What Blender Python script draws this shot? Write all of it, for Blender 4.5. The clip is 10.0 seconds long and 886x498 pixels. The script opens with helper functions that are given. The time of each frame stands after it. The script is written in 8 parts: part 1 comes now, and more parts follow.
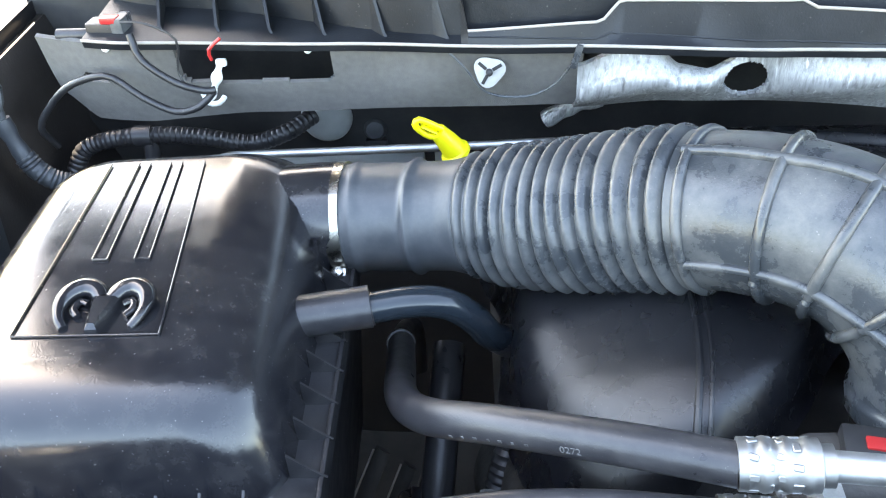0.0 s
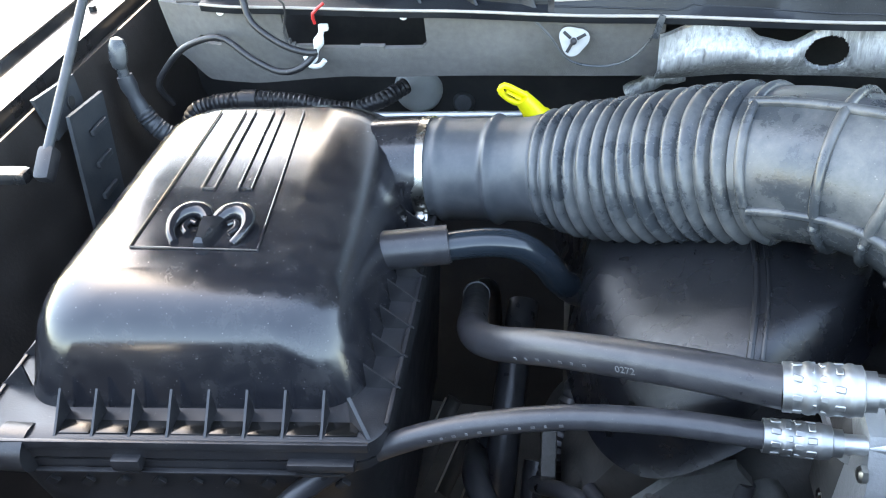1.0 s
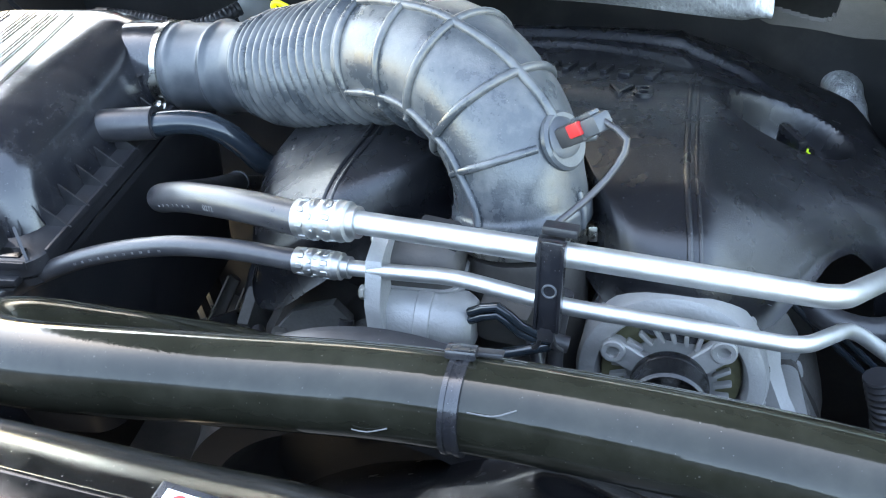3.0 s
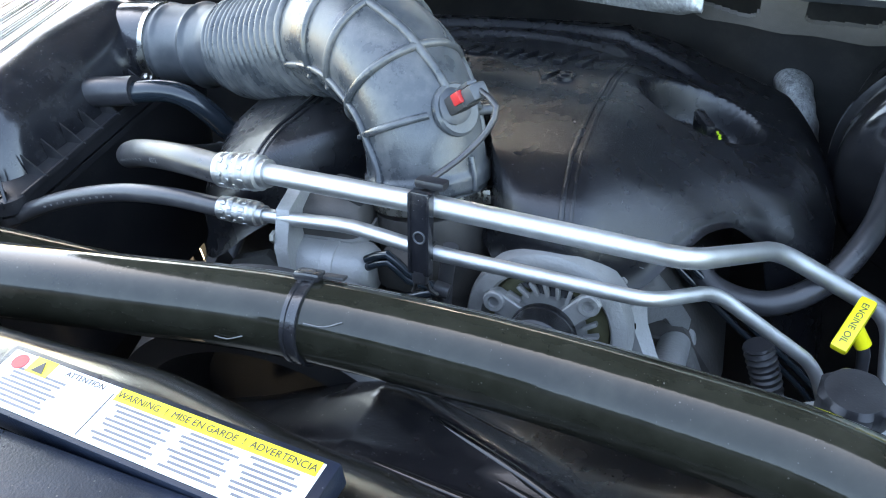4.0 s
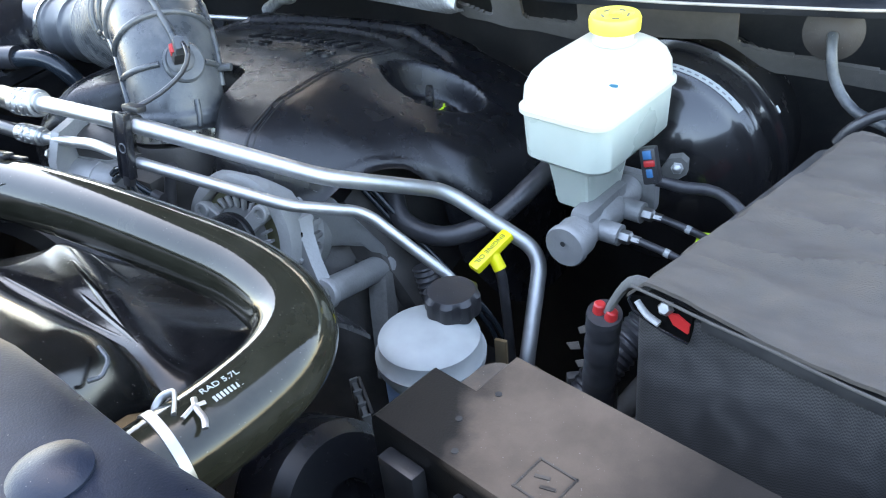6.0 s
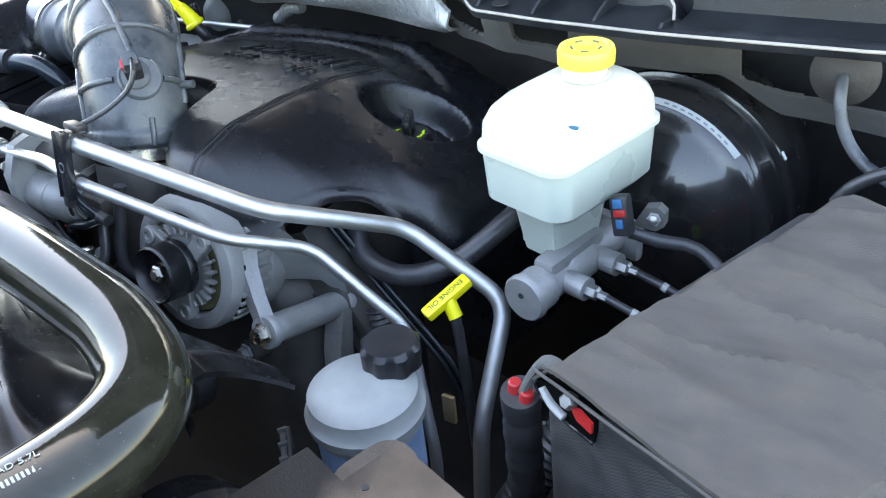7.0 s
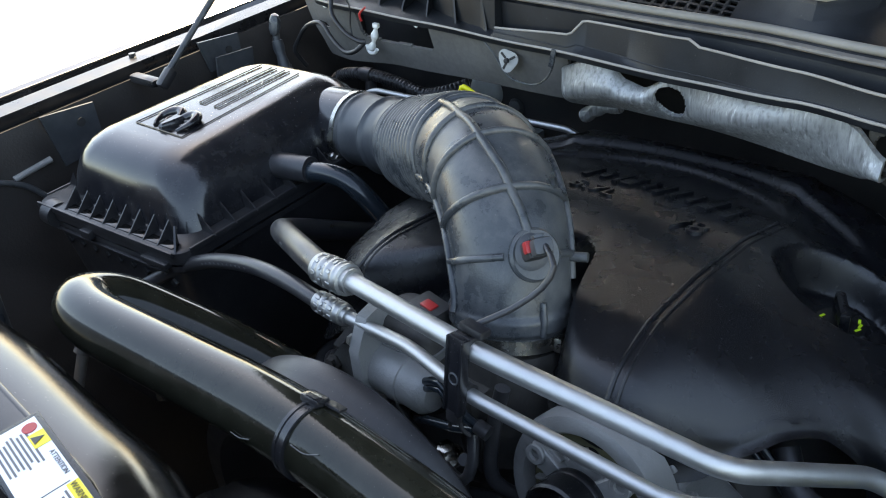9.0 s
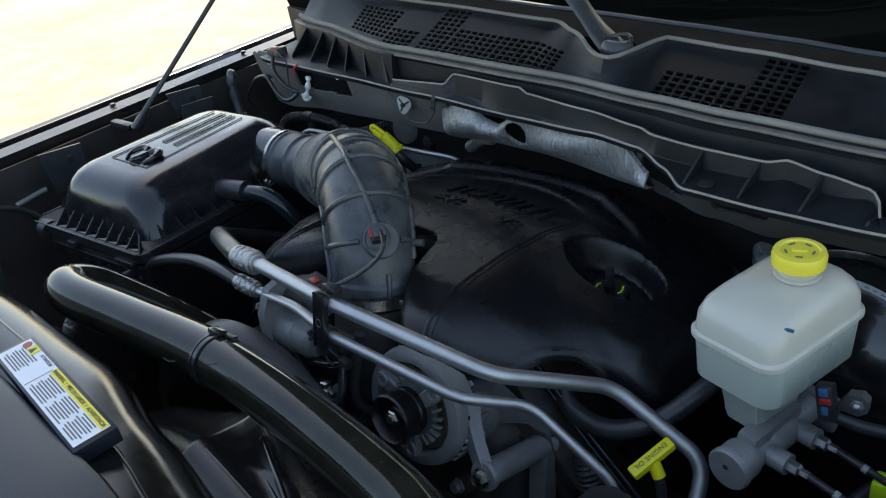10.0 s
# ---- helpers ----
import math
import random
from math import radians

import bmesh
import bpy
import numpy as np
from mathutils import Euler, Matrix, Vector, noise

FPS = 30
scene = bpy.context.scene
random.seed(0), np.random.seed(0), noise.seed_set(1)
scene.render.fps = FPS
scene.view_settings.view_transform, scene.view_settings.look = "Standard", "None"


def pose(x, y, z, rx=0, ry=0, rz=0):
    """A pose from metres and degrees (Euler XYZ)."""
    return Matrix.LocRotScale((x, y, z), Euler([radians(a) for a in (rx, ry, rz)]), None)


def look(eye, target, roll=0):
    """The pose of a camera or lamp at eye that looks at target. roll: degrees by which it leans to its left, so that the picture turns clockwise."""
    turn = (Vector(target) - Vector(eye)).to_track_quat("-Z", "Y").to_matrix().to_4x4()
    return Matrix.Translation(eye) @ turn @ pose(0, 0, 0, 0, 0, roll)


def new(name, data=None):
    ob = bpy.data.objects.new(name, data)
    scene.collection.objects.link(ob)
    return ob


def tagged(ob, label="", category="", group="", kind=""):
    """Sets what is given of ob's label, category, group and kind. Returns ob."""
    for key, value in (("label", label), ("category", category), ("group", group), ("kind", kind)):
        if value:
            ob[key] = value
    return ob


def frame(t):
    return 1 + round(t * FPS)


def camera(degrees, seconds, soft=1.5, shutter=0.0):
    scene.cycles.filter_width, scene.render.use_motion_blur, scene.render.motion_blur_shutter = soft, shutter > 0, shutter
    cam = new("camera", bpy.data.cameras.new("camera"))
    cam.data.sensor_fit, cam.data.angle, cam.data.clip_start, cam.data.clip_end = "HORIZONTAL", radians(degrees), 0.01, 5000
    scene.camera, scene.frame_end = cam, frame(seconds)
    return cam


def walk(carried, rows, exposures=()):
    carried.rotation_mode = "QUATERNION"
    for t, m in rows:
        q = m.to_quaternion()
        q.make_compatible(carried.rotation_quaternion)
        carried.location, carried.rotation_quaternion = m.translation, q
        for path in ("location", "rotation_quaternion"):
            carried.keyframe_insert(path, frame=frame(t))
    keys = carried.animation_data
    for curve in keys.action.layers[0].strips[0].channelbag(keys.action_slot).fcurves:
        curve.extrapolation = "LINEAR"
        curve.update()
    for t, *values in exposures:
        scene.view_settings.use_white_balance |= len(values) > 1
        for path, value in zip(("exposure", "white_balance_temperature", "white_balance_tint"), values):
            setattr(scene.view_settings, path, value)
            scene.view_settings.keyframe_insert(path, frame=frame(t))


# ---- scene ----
cam = camera(54.8, 10.0, soft=1.1)
PATH = [
    (0, (0.025, 0.023, 1.559), (-0.048, 1.606, 0.338), -3.0),
    (0.5, (0.026, -0.004, 1.561), (-0.149, 1.574, 0.346), -3.6),
    (1, (0.036, -0.038, 1.548), (-0.239, 1.539, 0.35), -4.5),
    (1.5, (0.071, -0.055, 1.533), (-0.264, 1.508, 0.33), -5.0),
    (2, (0.116, -0.071, 1.523), (-0.238, 1.452, 0.276), -5.0),
    (2.5, (0.211, -0.096, 1.539), (-0.152, 1.416, 0.281), -4.5),
    (3, (0.361, -0.126, 1.544), (-0.036, 1.38, 0.289), -4.8),
    (3.2, (0.405, -0.13, 1.534), (-0.016, 1.372, 0.282), -5.2),
    (4.3, (0.552, -0.194, 1.568), (-0.072, 1.27, 0.356), -5.7),
    (4.5, (0.603, -0.21, 1.591), (-0.069, 1.244, 0.393), -5.9),
    (5, (0.732, -0.248, 1.608), (0.005, 1.209, 0.447), -6.0),
    (5.5, (0.812, -0.272, 1.555), (0.065, 1.205, 0.431), -6.3),
    (6, (0.898, -0.238, 1.529), (0.124, 1.23, 0.413), -5.9),
    (6.2, (0.942, -0.203, 1.52), (0.153, 1.247, 0.39), -5.3),
    (7.3, (0.964, -0.097, 1.515), (-0.018, 1.264, 0.427), -6.8),
    (7.5, (0.915, -0.081, 1.533), (-0.075, 1.274, 0.446), -6.9),
    (8, (0.74, -0.06, 1.58), (-0.264, 1.291, 0.499), -7.3),
    (8.5, (0.63, -0.036, 1.588), (-0.395, 1.291, 0.497), -5.9),
    (9, (0.633, -0.065, 1.589), (-0.525, 1.162, 0.514), -7.5),
    (9.5, (0.776, -0.137, 1.638), (-0.402, 1.076, 0.569), -7.4),
    (10, (0.907, -0.176, 1.672), (-0.273, 1.096, 0.678), -8.2),
]
EXPOSURES = [(0.0, 4.34, 8600, 10), (1.0, 4.19, 8350, 9), (2.5, 4.4, 8250, 8), (3.2, 4.38, 8200, 8), (4.5, 3.79, 8000, 9), (5.3, 3.76, 8000, 10), (6.0, 4.02, 8150, 11), (7.5, 3.84, 8550, 11), (8.5, 3.54, 8550, 11), (9.0, 2.72, 8450, 10), (10.0, 1.74, 7900, 8)]
walk(cam, [(t, look(eye, target, roll)) for t, eye, target, roll in PATH], EXPOSURES)

# ---- light ----
world = bpy.data.worlds.new("daylight")
scene.world = world
world.use_nodes = True
wn = world.node_tree
sky = wn.nodes.new("ShaderNodeTexSky")
sky.sky_type = 'NISHITA'
sky.sun_disc = False
sky.dust_density, sky.ozone_density = 1.2, 1.6
SUN_EL, SUN_AZ = radians(52), radians(-30)
sky.sun_elevation, sky.sun_rotation = SUN_EL, SUN_AZ
wn.links.new(sky.outputs[0], wn.nodes["Background"].inputs[0])
wn.nodes["Background"].inputs[1].default_value = 0.14
sun = new("sun", bpy.data.lights.new("sun", 'SUN'))
sun.data.energy, sun.data.angle, sun.data.color = 4.0, radians(0.5), (1.0, 0.95, 0.87)
sun.matrix_world = look((math.sin(SUN_AZ) * math.cos(SUN_EL) * 9, math.cos(SUN_AZ) * math.cos(SUN_EL) * 9, math.sin(SUN_EL) * 9), (0, 0, 0))


# ---- materials ----
def mat(name, color, rough=0.5, metal=0.0, vary=0.15, scale=40.0, bump=0.0, bscale=400.0, dust=0.0, dust_color=(0.35, 0.32, 0.28), coat=0.0, spec=0.5, trans=0.0, rvary=0.1, stretch=(1, 1, 1), sss=0.0, detail=6, specks=0.0, scratch=0.0):
    m = bpy.data.materials.new(name)
    m.use_nodes = True
    n, l = m.node_tree.nodes, m.node_tree.links
    p = n["Principled BSDF"]
    tc = n.new("ShaderNodeTexCoord")
    mp = n.new("ShaderNodeMapping")
    mp.inputs["Scale"].default_value = stretch
    l.new(tc.outputs["Object"], mp.inputs[0])
    a = n.new("ShaderNodeTexNoise")
    a.inputs["Scale"].default_value, a.inputs["Detail"].default_value = scale, detail
    l.new(mp.outputs[0], a.inputs["Vector"])
    b = n.new("ShaderNodeTexNoise")
    b.inputs["Scale"].default_value, b.inputs["Detail"].default_value = scale * 0.12, 3
    l.new(mp.outputs[0], b.inputs["Vector"])
    add = n.new("ShaderNodeMath")
    add.operation = 'ADD'
    l.new(a.outputs[0], add.inputs[0])
    l.new(b.outputs[0], add.inputs[1])
    r = n.new("ShaderNodeMapRange")
    r.inputs[1].default_value, r.inputs[2].default_value = 0.6, 1.4
    r.inputs[3].default_value, r.inputs[4].default_value = 1 - vary, 1 + vary
    l.new(add.outputs[0], r.inputs[0])
    mul = n.new("ShaderNodeMix")
    mul.data_type, mul.blend_type = 'RGBA', 'MULTIPLY'
    mul.inputs["Factor"].default_value = 1
    mul.inputs["A"].default_value = (*color, 1)
    l.new(r.outputs[0], mul.inputs["B"])
    col = mul.outputs["Result"]
    rr = n.new("ShaderNodeMapRange")
    rr.inputs[1].default_value, rr.inputs[2].default_value = 0.6, 1.4
    rr.inputs[3].default_value, rr.inputs[4].default_value = max(0.02, rough - rvary), min(1, rough + rvary)
    l.new(add.outputs[0], rr.inputs[0])
    rough_out = rr.outputs[0]
    if dust > 0:
        d = n.new("ShaderNodeTexNoise")
        d.inputs["Scale"].default_value, d.inputs["Detail"].default_value, d.inputs["Roughness"].default_value = scale * 0.5, 9, 0.75
        l.new(tc.outputs["Object"], d.inputs["Vector"])
        dr = n.new("ShaderNodeMapRange")
        dr.inputs[1].default_value, dr.inputs[2].default_value = 0.45, 0.8
        dr.inputs[3].default_value, dr.inputs[4].default_value = 0, dust
        l.new(d.outputs[0], dr.inputs[0])
        dm = n.new("ShaderNodeMix")
        dm.data_type = 'RGBA'
        l.new(dr.outputs[0], dm.inputs["Factor"])
        l.new(col, dm.inputs["A"])
        dm.inputs["B"].default_value = (*dust_color, 1)
        col = dm.outputs["Result"]
        ra = n.new("ShaderNodeMath")
        ra.operation = 'ADD'
        ra.use_clamp = True
        l.new(rough_out, ra.inputs[0])
        l.new(dr.outputs[0], ra.inputs[1])
        rough_out = ra.outputs[0]
    if specks > 0:
        sp = n.new("ShaderNodeTexVoronoi")
        sp.inputs["Scale"].default_value = 420
        l.new(tc.outputs["Object"], sp.inputs["Vector"])
        cl = n.new("ShaderNodeTexNoise")
        cl.inputs["Scale"].default_value, cl.inputs["Detail"].default_value = 300, 2
        l.new(tc.outputs["Object"], cl.inputs["Vector"])
        sz = n.new("ShaderNodeMapRange")
        sz.inputs[1].default_value, sz.inputs[2].default_value = 0.5, 0.8
        sz.inputs[3].default_value, sz.inputs[4].default_value = 0.0, 0.3
        l.new(cl.outputs[0], sz.inputs[0])
        lt = n.new("ShaderNodeMath")
        lt.operation = 'LESS_THAN'
        l.new(sp.outputs["Distance"], lt.inputs[0])
        l.new(sz.outputs[0], lt.inputs[1])
        fa = n.new("ShaderNodeMath")
        fa.operation = 'MULTIPLY'
        fa.inputs[1].default_value = specks
        l.new(lt.outputs[0], fa.inputs[0])
        sm = n.new("ShaderNodeMix")
        sm.data_type = 'RGBA'
        l.new(fa.outputs[0], sm.inputs["Factor"])
        l.new(col, sm.inputs["A"])
        sm.inputs["B"].default_value = (0.45, 0.42, 0.38, 1)
        col = sm.outputs["Result"]
        rs = n.new("ShaderNodeMath")
        rs.operation = 'ADD'
        rs.use_clamp = True
        l.new(rough_out, rs.inputs[0])
        l.new(fa.outputs[0], rs.inputs[1])
        rough_out = rs.outputs[0]
    l.new(col, p.inputs["Base Color"])
    l.new(rough_out, p.inputs["Roughness"])
    p.inputs["Metallic"].default_value = metal
    p.inputs["Coat Weight"].default_value = coat
    p.inputs["Coat Roughness"].default_value = 0.08
    p.inputs["Specular IOR Level"].default_value = spec
    p.inputs["Transmission Weight"].default_value = trans
    if sss:
        p.inputs["Subsurface Weight"].default_value = sss
        p.inputs["Subsurface Radius"].default_value = (0.01, 0.012, 0.012)
    if bump > 0:
        bn = n.new("ShaderNodeTexNoise")
        bn.inputs["Scale"].default_value, bn.inputs["Detail"].default_value = bscale, 3
        l.new(mp.outputs[0], bn.inputs["Vector"])
        bb = n.new("ShaderNodeBump")
        bb.inputs["Strength"].default_value, bb.inputs["Distance"].default_value = bump, 0.001
        l.new(bn.outputs[0], bb.inputs["Height"])
        l.new(bb.outputs[0], p.inputs["Normal"])
    return m


BOX = mat("satin_black_plastic", (0.011, 0.0115, 0.014), 0.15, vary=0.2, scale=60, bump=0.06, bscale=900, dust=0.06, spec=0.6, rvary=0.06, specks=0.14)
SHROUD = mat("glossy_shroud_plastic", (0.006, 0.006, 0.006), 0.12, vary=0.2, scale=90, bump=0.06, bscale=1500, dust=0.015, spec=0.42, rvary=0.08, specks=0.14)
BOX_DARK = mat("dull_black_plastic", (0.016, 0.016, 0.018), 0.4, vary=0.25, scale=60, bump=0.12, bscale=700, dust=0.05, specks=0.2)
COVER = mat("engine_cover_plastic", (0.006, 0.0065, 0.0082), 0.27, vary=0.12, scale=50, bump=0.25, bscale=1800, dust=0.0, rvary=0.03, spec=0.5, specks=0.035)
FAN_PLASTIC = mat("worn_fan_shroud_plastic", (0.006, 0.006, 0.007), 0.22, vary=0.3, scale=70, bump=0.08, bscale=500, dust=0.01, spec=0.35, rvary=0.1, specks=0.08)
RUBBER = mat("grey_rubber", (0.039, 0.0445, 0.05), 0.28, vary=0.35, scale=38, bump=0.15, bscale=700, dust=0.36, dust_color=(0.3, 0.285, 0.26), rvary=0.12, specks=0.2)
COWL = mat("dusty_cowl_plastic", (0.0095, 0.011, 0.0135), 0.46, vary=0.35, scale=24, bump=0.2, bscale=600, dust=0.16, dust_color=(0.075, 0.078, 0.082), specks=0.12, spec=0.35)
SEAL = mat("dusty_seal_rubber", (0.3, 0.27, 0.24), 0.6, vary=0.2, scale=60)
SEAM_DUST = mat("pale_dusty_rubber", (0.21, 0.195, 0.172), 0.6, vary=0.4, scale=30, dust=0.5, dust_color=(0.1, 0.09, 0.08))
SEAL_BROWN = mat("brown_dusty_rubber", (0.16, 0.14, 0.12), 0.7, vary=0.3, scale=60, dust=0.3)
FELT_DARK = mat("brown_black_felt", (0.065, 0.06, 0.054), 0.85, vary=0.25, scale=120, bump=0.4, bscale=900)
RUBBER_DARK = mat("dark_rubber", (0.042, 0.047, 0.053), 0.42, vary=0.25, scale=45, bump=0.1, bscale=500, dust=0.12)
HOSE = mat("black_hose", (0.026, 0.026, 0.029), 0.34, vary=0.25, scale=70, bump=0.12, bscale=800, dust=0.06, specks=0.12)
HOSE_BLUE = mat("glossy_dark_hose", (0.012, 0.017, 0.022), 0.18, vary=0.2, scale=60, rvary=0.05)
PIPE = mat("glossy_olive_black_tube", (0.015, 0.015, 0.0105), 0.09, vary=0.35, scale=50, bump=0.05, bscale=260, dust=0.025, rvary=0.03, spec=0.36, specks=0.1)
ALU = mat("aluminium_tube", (0.52, 0.52, 0.515), 0.5, metal=1, vary=0.12, scale=90, bump=0.15, bscale=600, rvary=0.08)
CRIMP = mat("crimped_aluminium", (0.36, 0.36, 0.355), 0.46, metal=1, vary=0.15, scale=120, bump=0.1)
STEEL = mat("steel_band", (0.45, 0.435, 0.4), 0.28, metal=1, vary=0.2, scale=120)
CAST = mat("cast_aluminium", (0.3, 0.3, 0.295), 0.54, metal=0.45, vary=0.25, scale=70, bump=0.5, bscale=350, dust=0.3, dust_color=(0.16, 0.15, 0.14))
GRIME = mat("grimy_dusty_metal", (0.11, 0.108, 0.102), 0.75, metal=0.2, vary=0.6, scale=70, bump=0.7, bscale=260, dust=0.7, dust_color=(0.03, 0.028, 0.025))
DUSTY_STEEL = mat("dusty_pale_steel", (0.34, 0.31, 0.27), 0.6, metal=0.3, vary=0.5, scale=80, bump=0.4, bscale=300, dust=0.5, dust_color=(0.16, 0.12, 0.09))
PRINT = mat("faded_print", (0.12, 0.12, 0.12), 0.6, vary=0.3, scale=300)
CAST_DARK = mat("grimy_iron", (0.07, 0.066, 0.062), 0.6, metal=0.3, vary=0.5, scale=40, bump=0.5, bscale=200, dust=0.3, dust_color=(0.12, 0.1, 0.08))
FELT = mat("grey_felt", (0.12, 0.115, 0.11), 0.9, vary=0.2, scale=150, bump=0.4, bscale=900, spec=0.2)
YELLOW = mat("yellow_plastic", (0.85, 0.75, 0.02), 0.35, vary=0.08)
YELLOW_CAP = mat("yellow_cap_plastic", (0.85, 0.72, 0.07), 0.35, vary=0.06)
GREEN = mat("lime_tape", (0.55, 0.8, 0.03), 0.4, vary=0.08)
RED = mat("red_plastic", (0.4, 0.02, 0.02), 0.4, vary=0.1)
BLUE_TAB = mat("blue_plastic", (0.02, 0.12, 0.26), 0.4, vary=0.1)
FASTENER = mat("scuffed_grey_white_plastic", (0.33, 0.33, 0.32), 0.5, vary=0.4, scale=160, dust=0.4, dust_color=(0.12, 0.11, 0.1))
WHITE = mat("white_plastic", (0.75, 0.75, 0.72), 0.45, vary=0.08)
TANK = mat("milky_plastic", (0.56, 0.54, 0.465), 0.3, vary=0.06, scale=20, bump=0.1, bscale=200, sss=0.5, rvary=0.04)
TANK_FLUID = mat("milky_plastic_over_fluid", (0.45, 0.49, 0.43), 0.3, vary=0.12, scale=16, bump=0.1, bscale=200, sss=0.5, rvary=0.04)
TANK_DULL = mat("aged_milky_plastic", (0.31, 0.325, 0.315), 0.45, vary=0.15, scale=60, sss=0.3, dust=0.1)
FABRIC = mat("woven_black_cloth", (0.062, 0.053, 0.046), 0.8, vary=0.35, scale=60, bump=0.6, bscale=1200, dust=0.45, dust_color=(0.14, 0.11, 0.085), stretch=(0.6, 1.6, 1))
FUSE = mat("dusty_brown_black_plastic", (0.022, 0.018, 0.016), 0.36, vary=0.3, scale=22, bump=0.2, bscale=700, dust=0.85, dust_color=(0.2, 0.15, 0.11), specks=0.3)
PAINT = mat("black_car_paint", (0.01, 0.01, 0.011), 0.22, vary=0.2, scale=40, dust=0.03, coat=0.6)
RAIL = mat("dusty_black_steel", (0.014, 0.014, 0.015), 0.3, vary=0.3, scale=25, dust=0.14, dust_color=(0.16, 0.15, 0.14))
DARK = mat("deep_black_plastic", (0.016, 0.016, 0.017), 0.6, vary=0.3, scale=40, dust=0.08)
APRON = mat("muddy_painted_steel", (0.026, 0.022, 0.02), 0.5, vary=0.5, scale=18, bump=0.3, bscale=300, dust=0.35, dust_color=(0.05, 0.036, 0.028), specks=0.12)
SHEEN = mat("radiator_cover_plastic", (0.0075, 0.0115, 0.021), 0.34, vary=0.45, scale=30, bump=0.16, bscale=900, dust=0.04, dust_color=(0.1, 0.12, 0.16), spec=0.26, specks=0.12)
LINER = mat("matt_hood_liner", (0.008, 0.008, 0.0085), 0.85, vary=0.3, scale=40, bump=0.3, bscale=300, spec=0.2)
# near-black colour that stands in for the shade inside openings
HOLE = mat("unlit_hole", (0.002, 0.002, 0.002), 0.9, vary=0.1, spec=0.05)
LABEL_WHITE = mat("label_paper", (0.78, 0.8, 0.82), 0.4, vary=0.04)
LABEL_YELLOW = mat("label_yellow", (0.85, 0.68, 0.02), 0.4, vary=0.04)
INK = mat("black_ink", (0.02, 0.02, 0.025), 0.5)
STICKER_BLUE = mat("faded_blue_paper", (0.2, 0.32, 0.5), 0.5, vary=0.5, scale=30, dust=0.5, dust_color=(0.5, 0.52, 0.54))
INK_BLUE = mat("blue_ink", (0.01, 0.12, 0.2), 0.5)
INK_GREY = mat("grey_print", (0.1, 0.1, 0.11), 0.5)
GROUND = mat("pale_gritty_ground", (0.27, 0.24, 0.185), 0.9, vary=0.45, scale=9, bump=0.6, bscale=60, dust=0.7, dust_color=(0.17, 0.14, 0.1))
COIL = mat("dull_yellow_varnish", (0.1, 0.095, 0.05), 0.5, vary=0.4, scale=200, dust=0.3, dust_color=(0.02, 0.02, 0.015))
COPPER = mat("brown_fins", (0.25, 0.17, 0.09), 0.5, metal=0.5, vary=0.3)


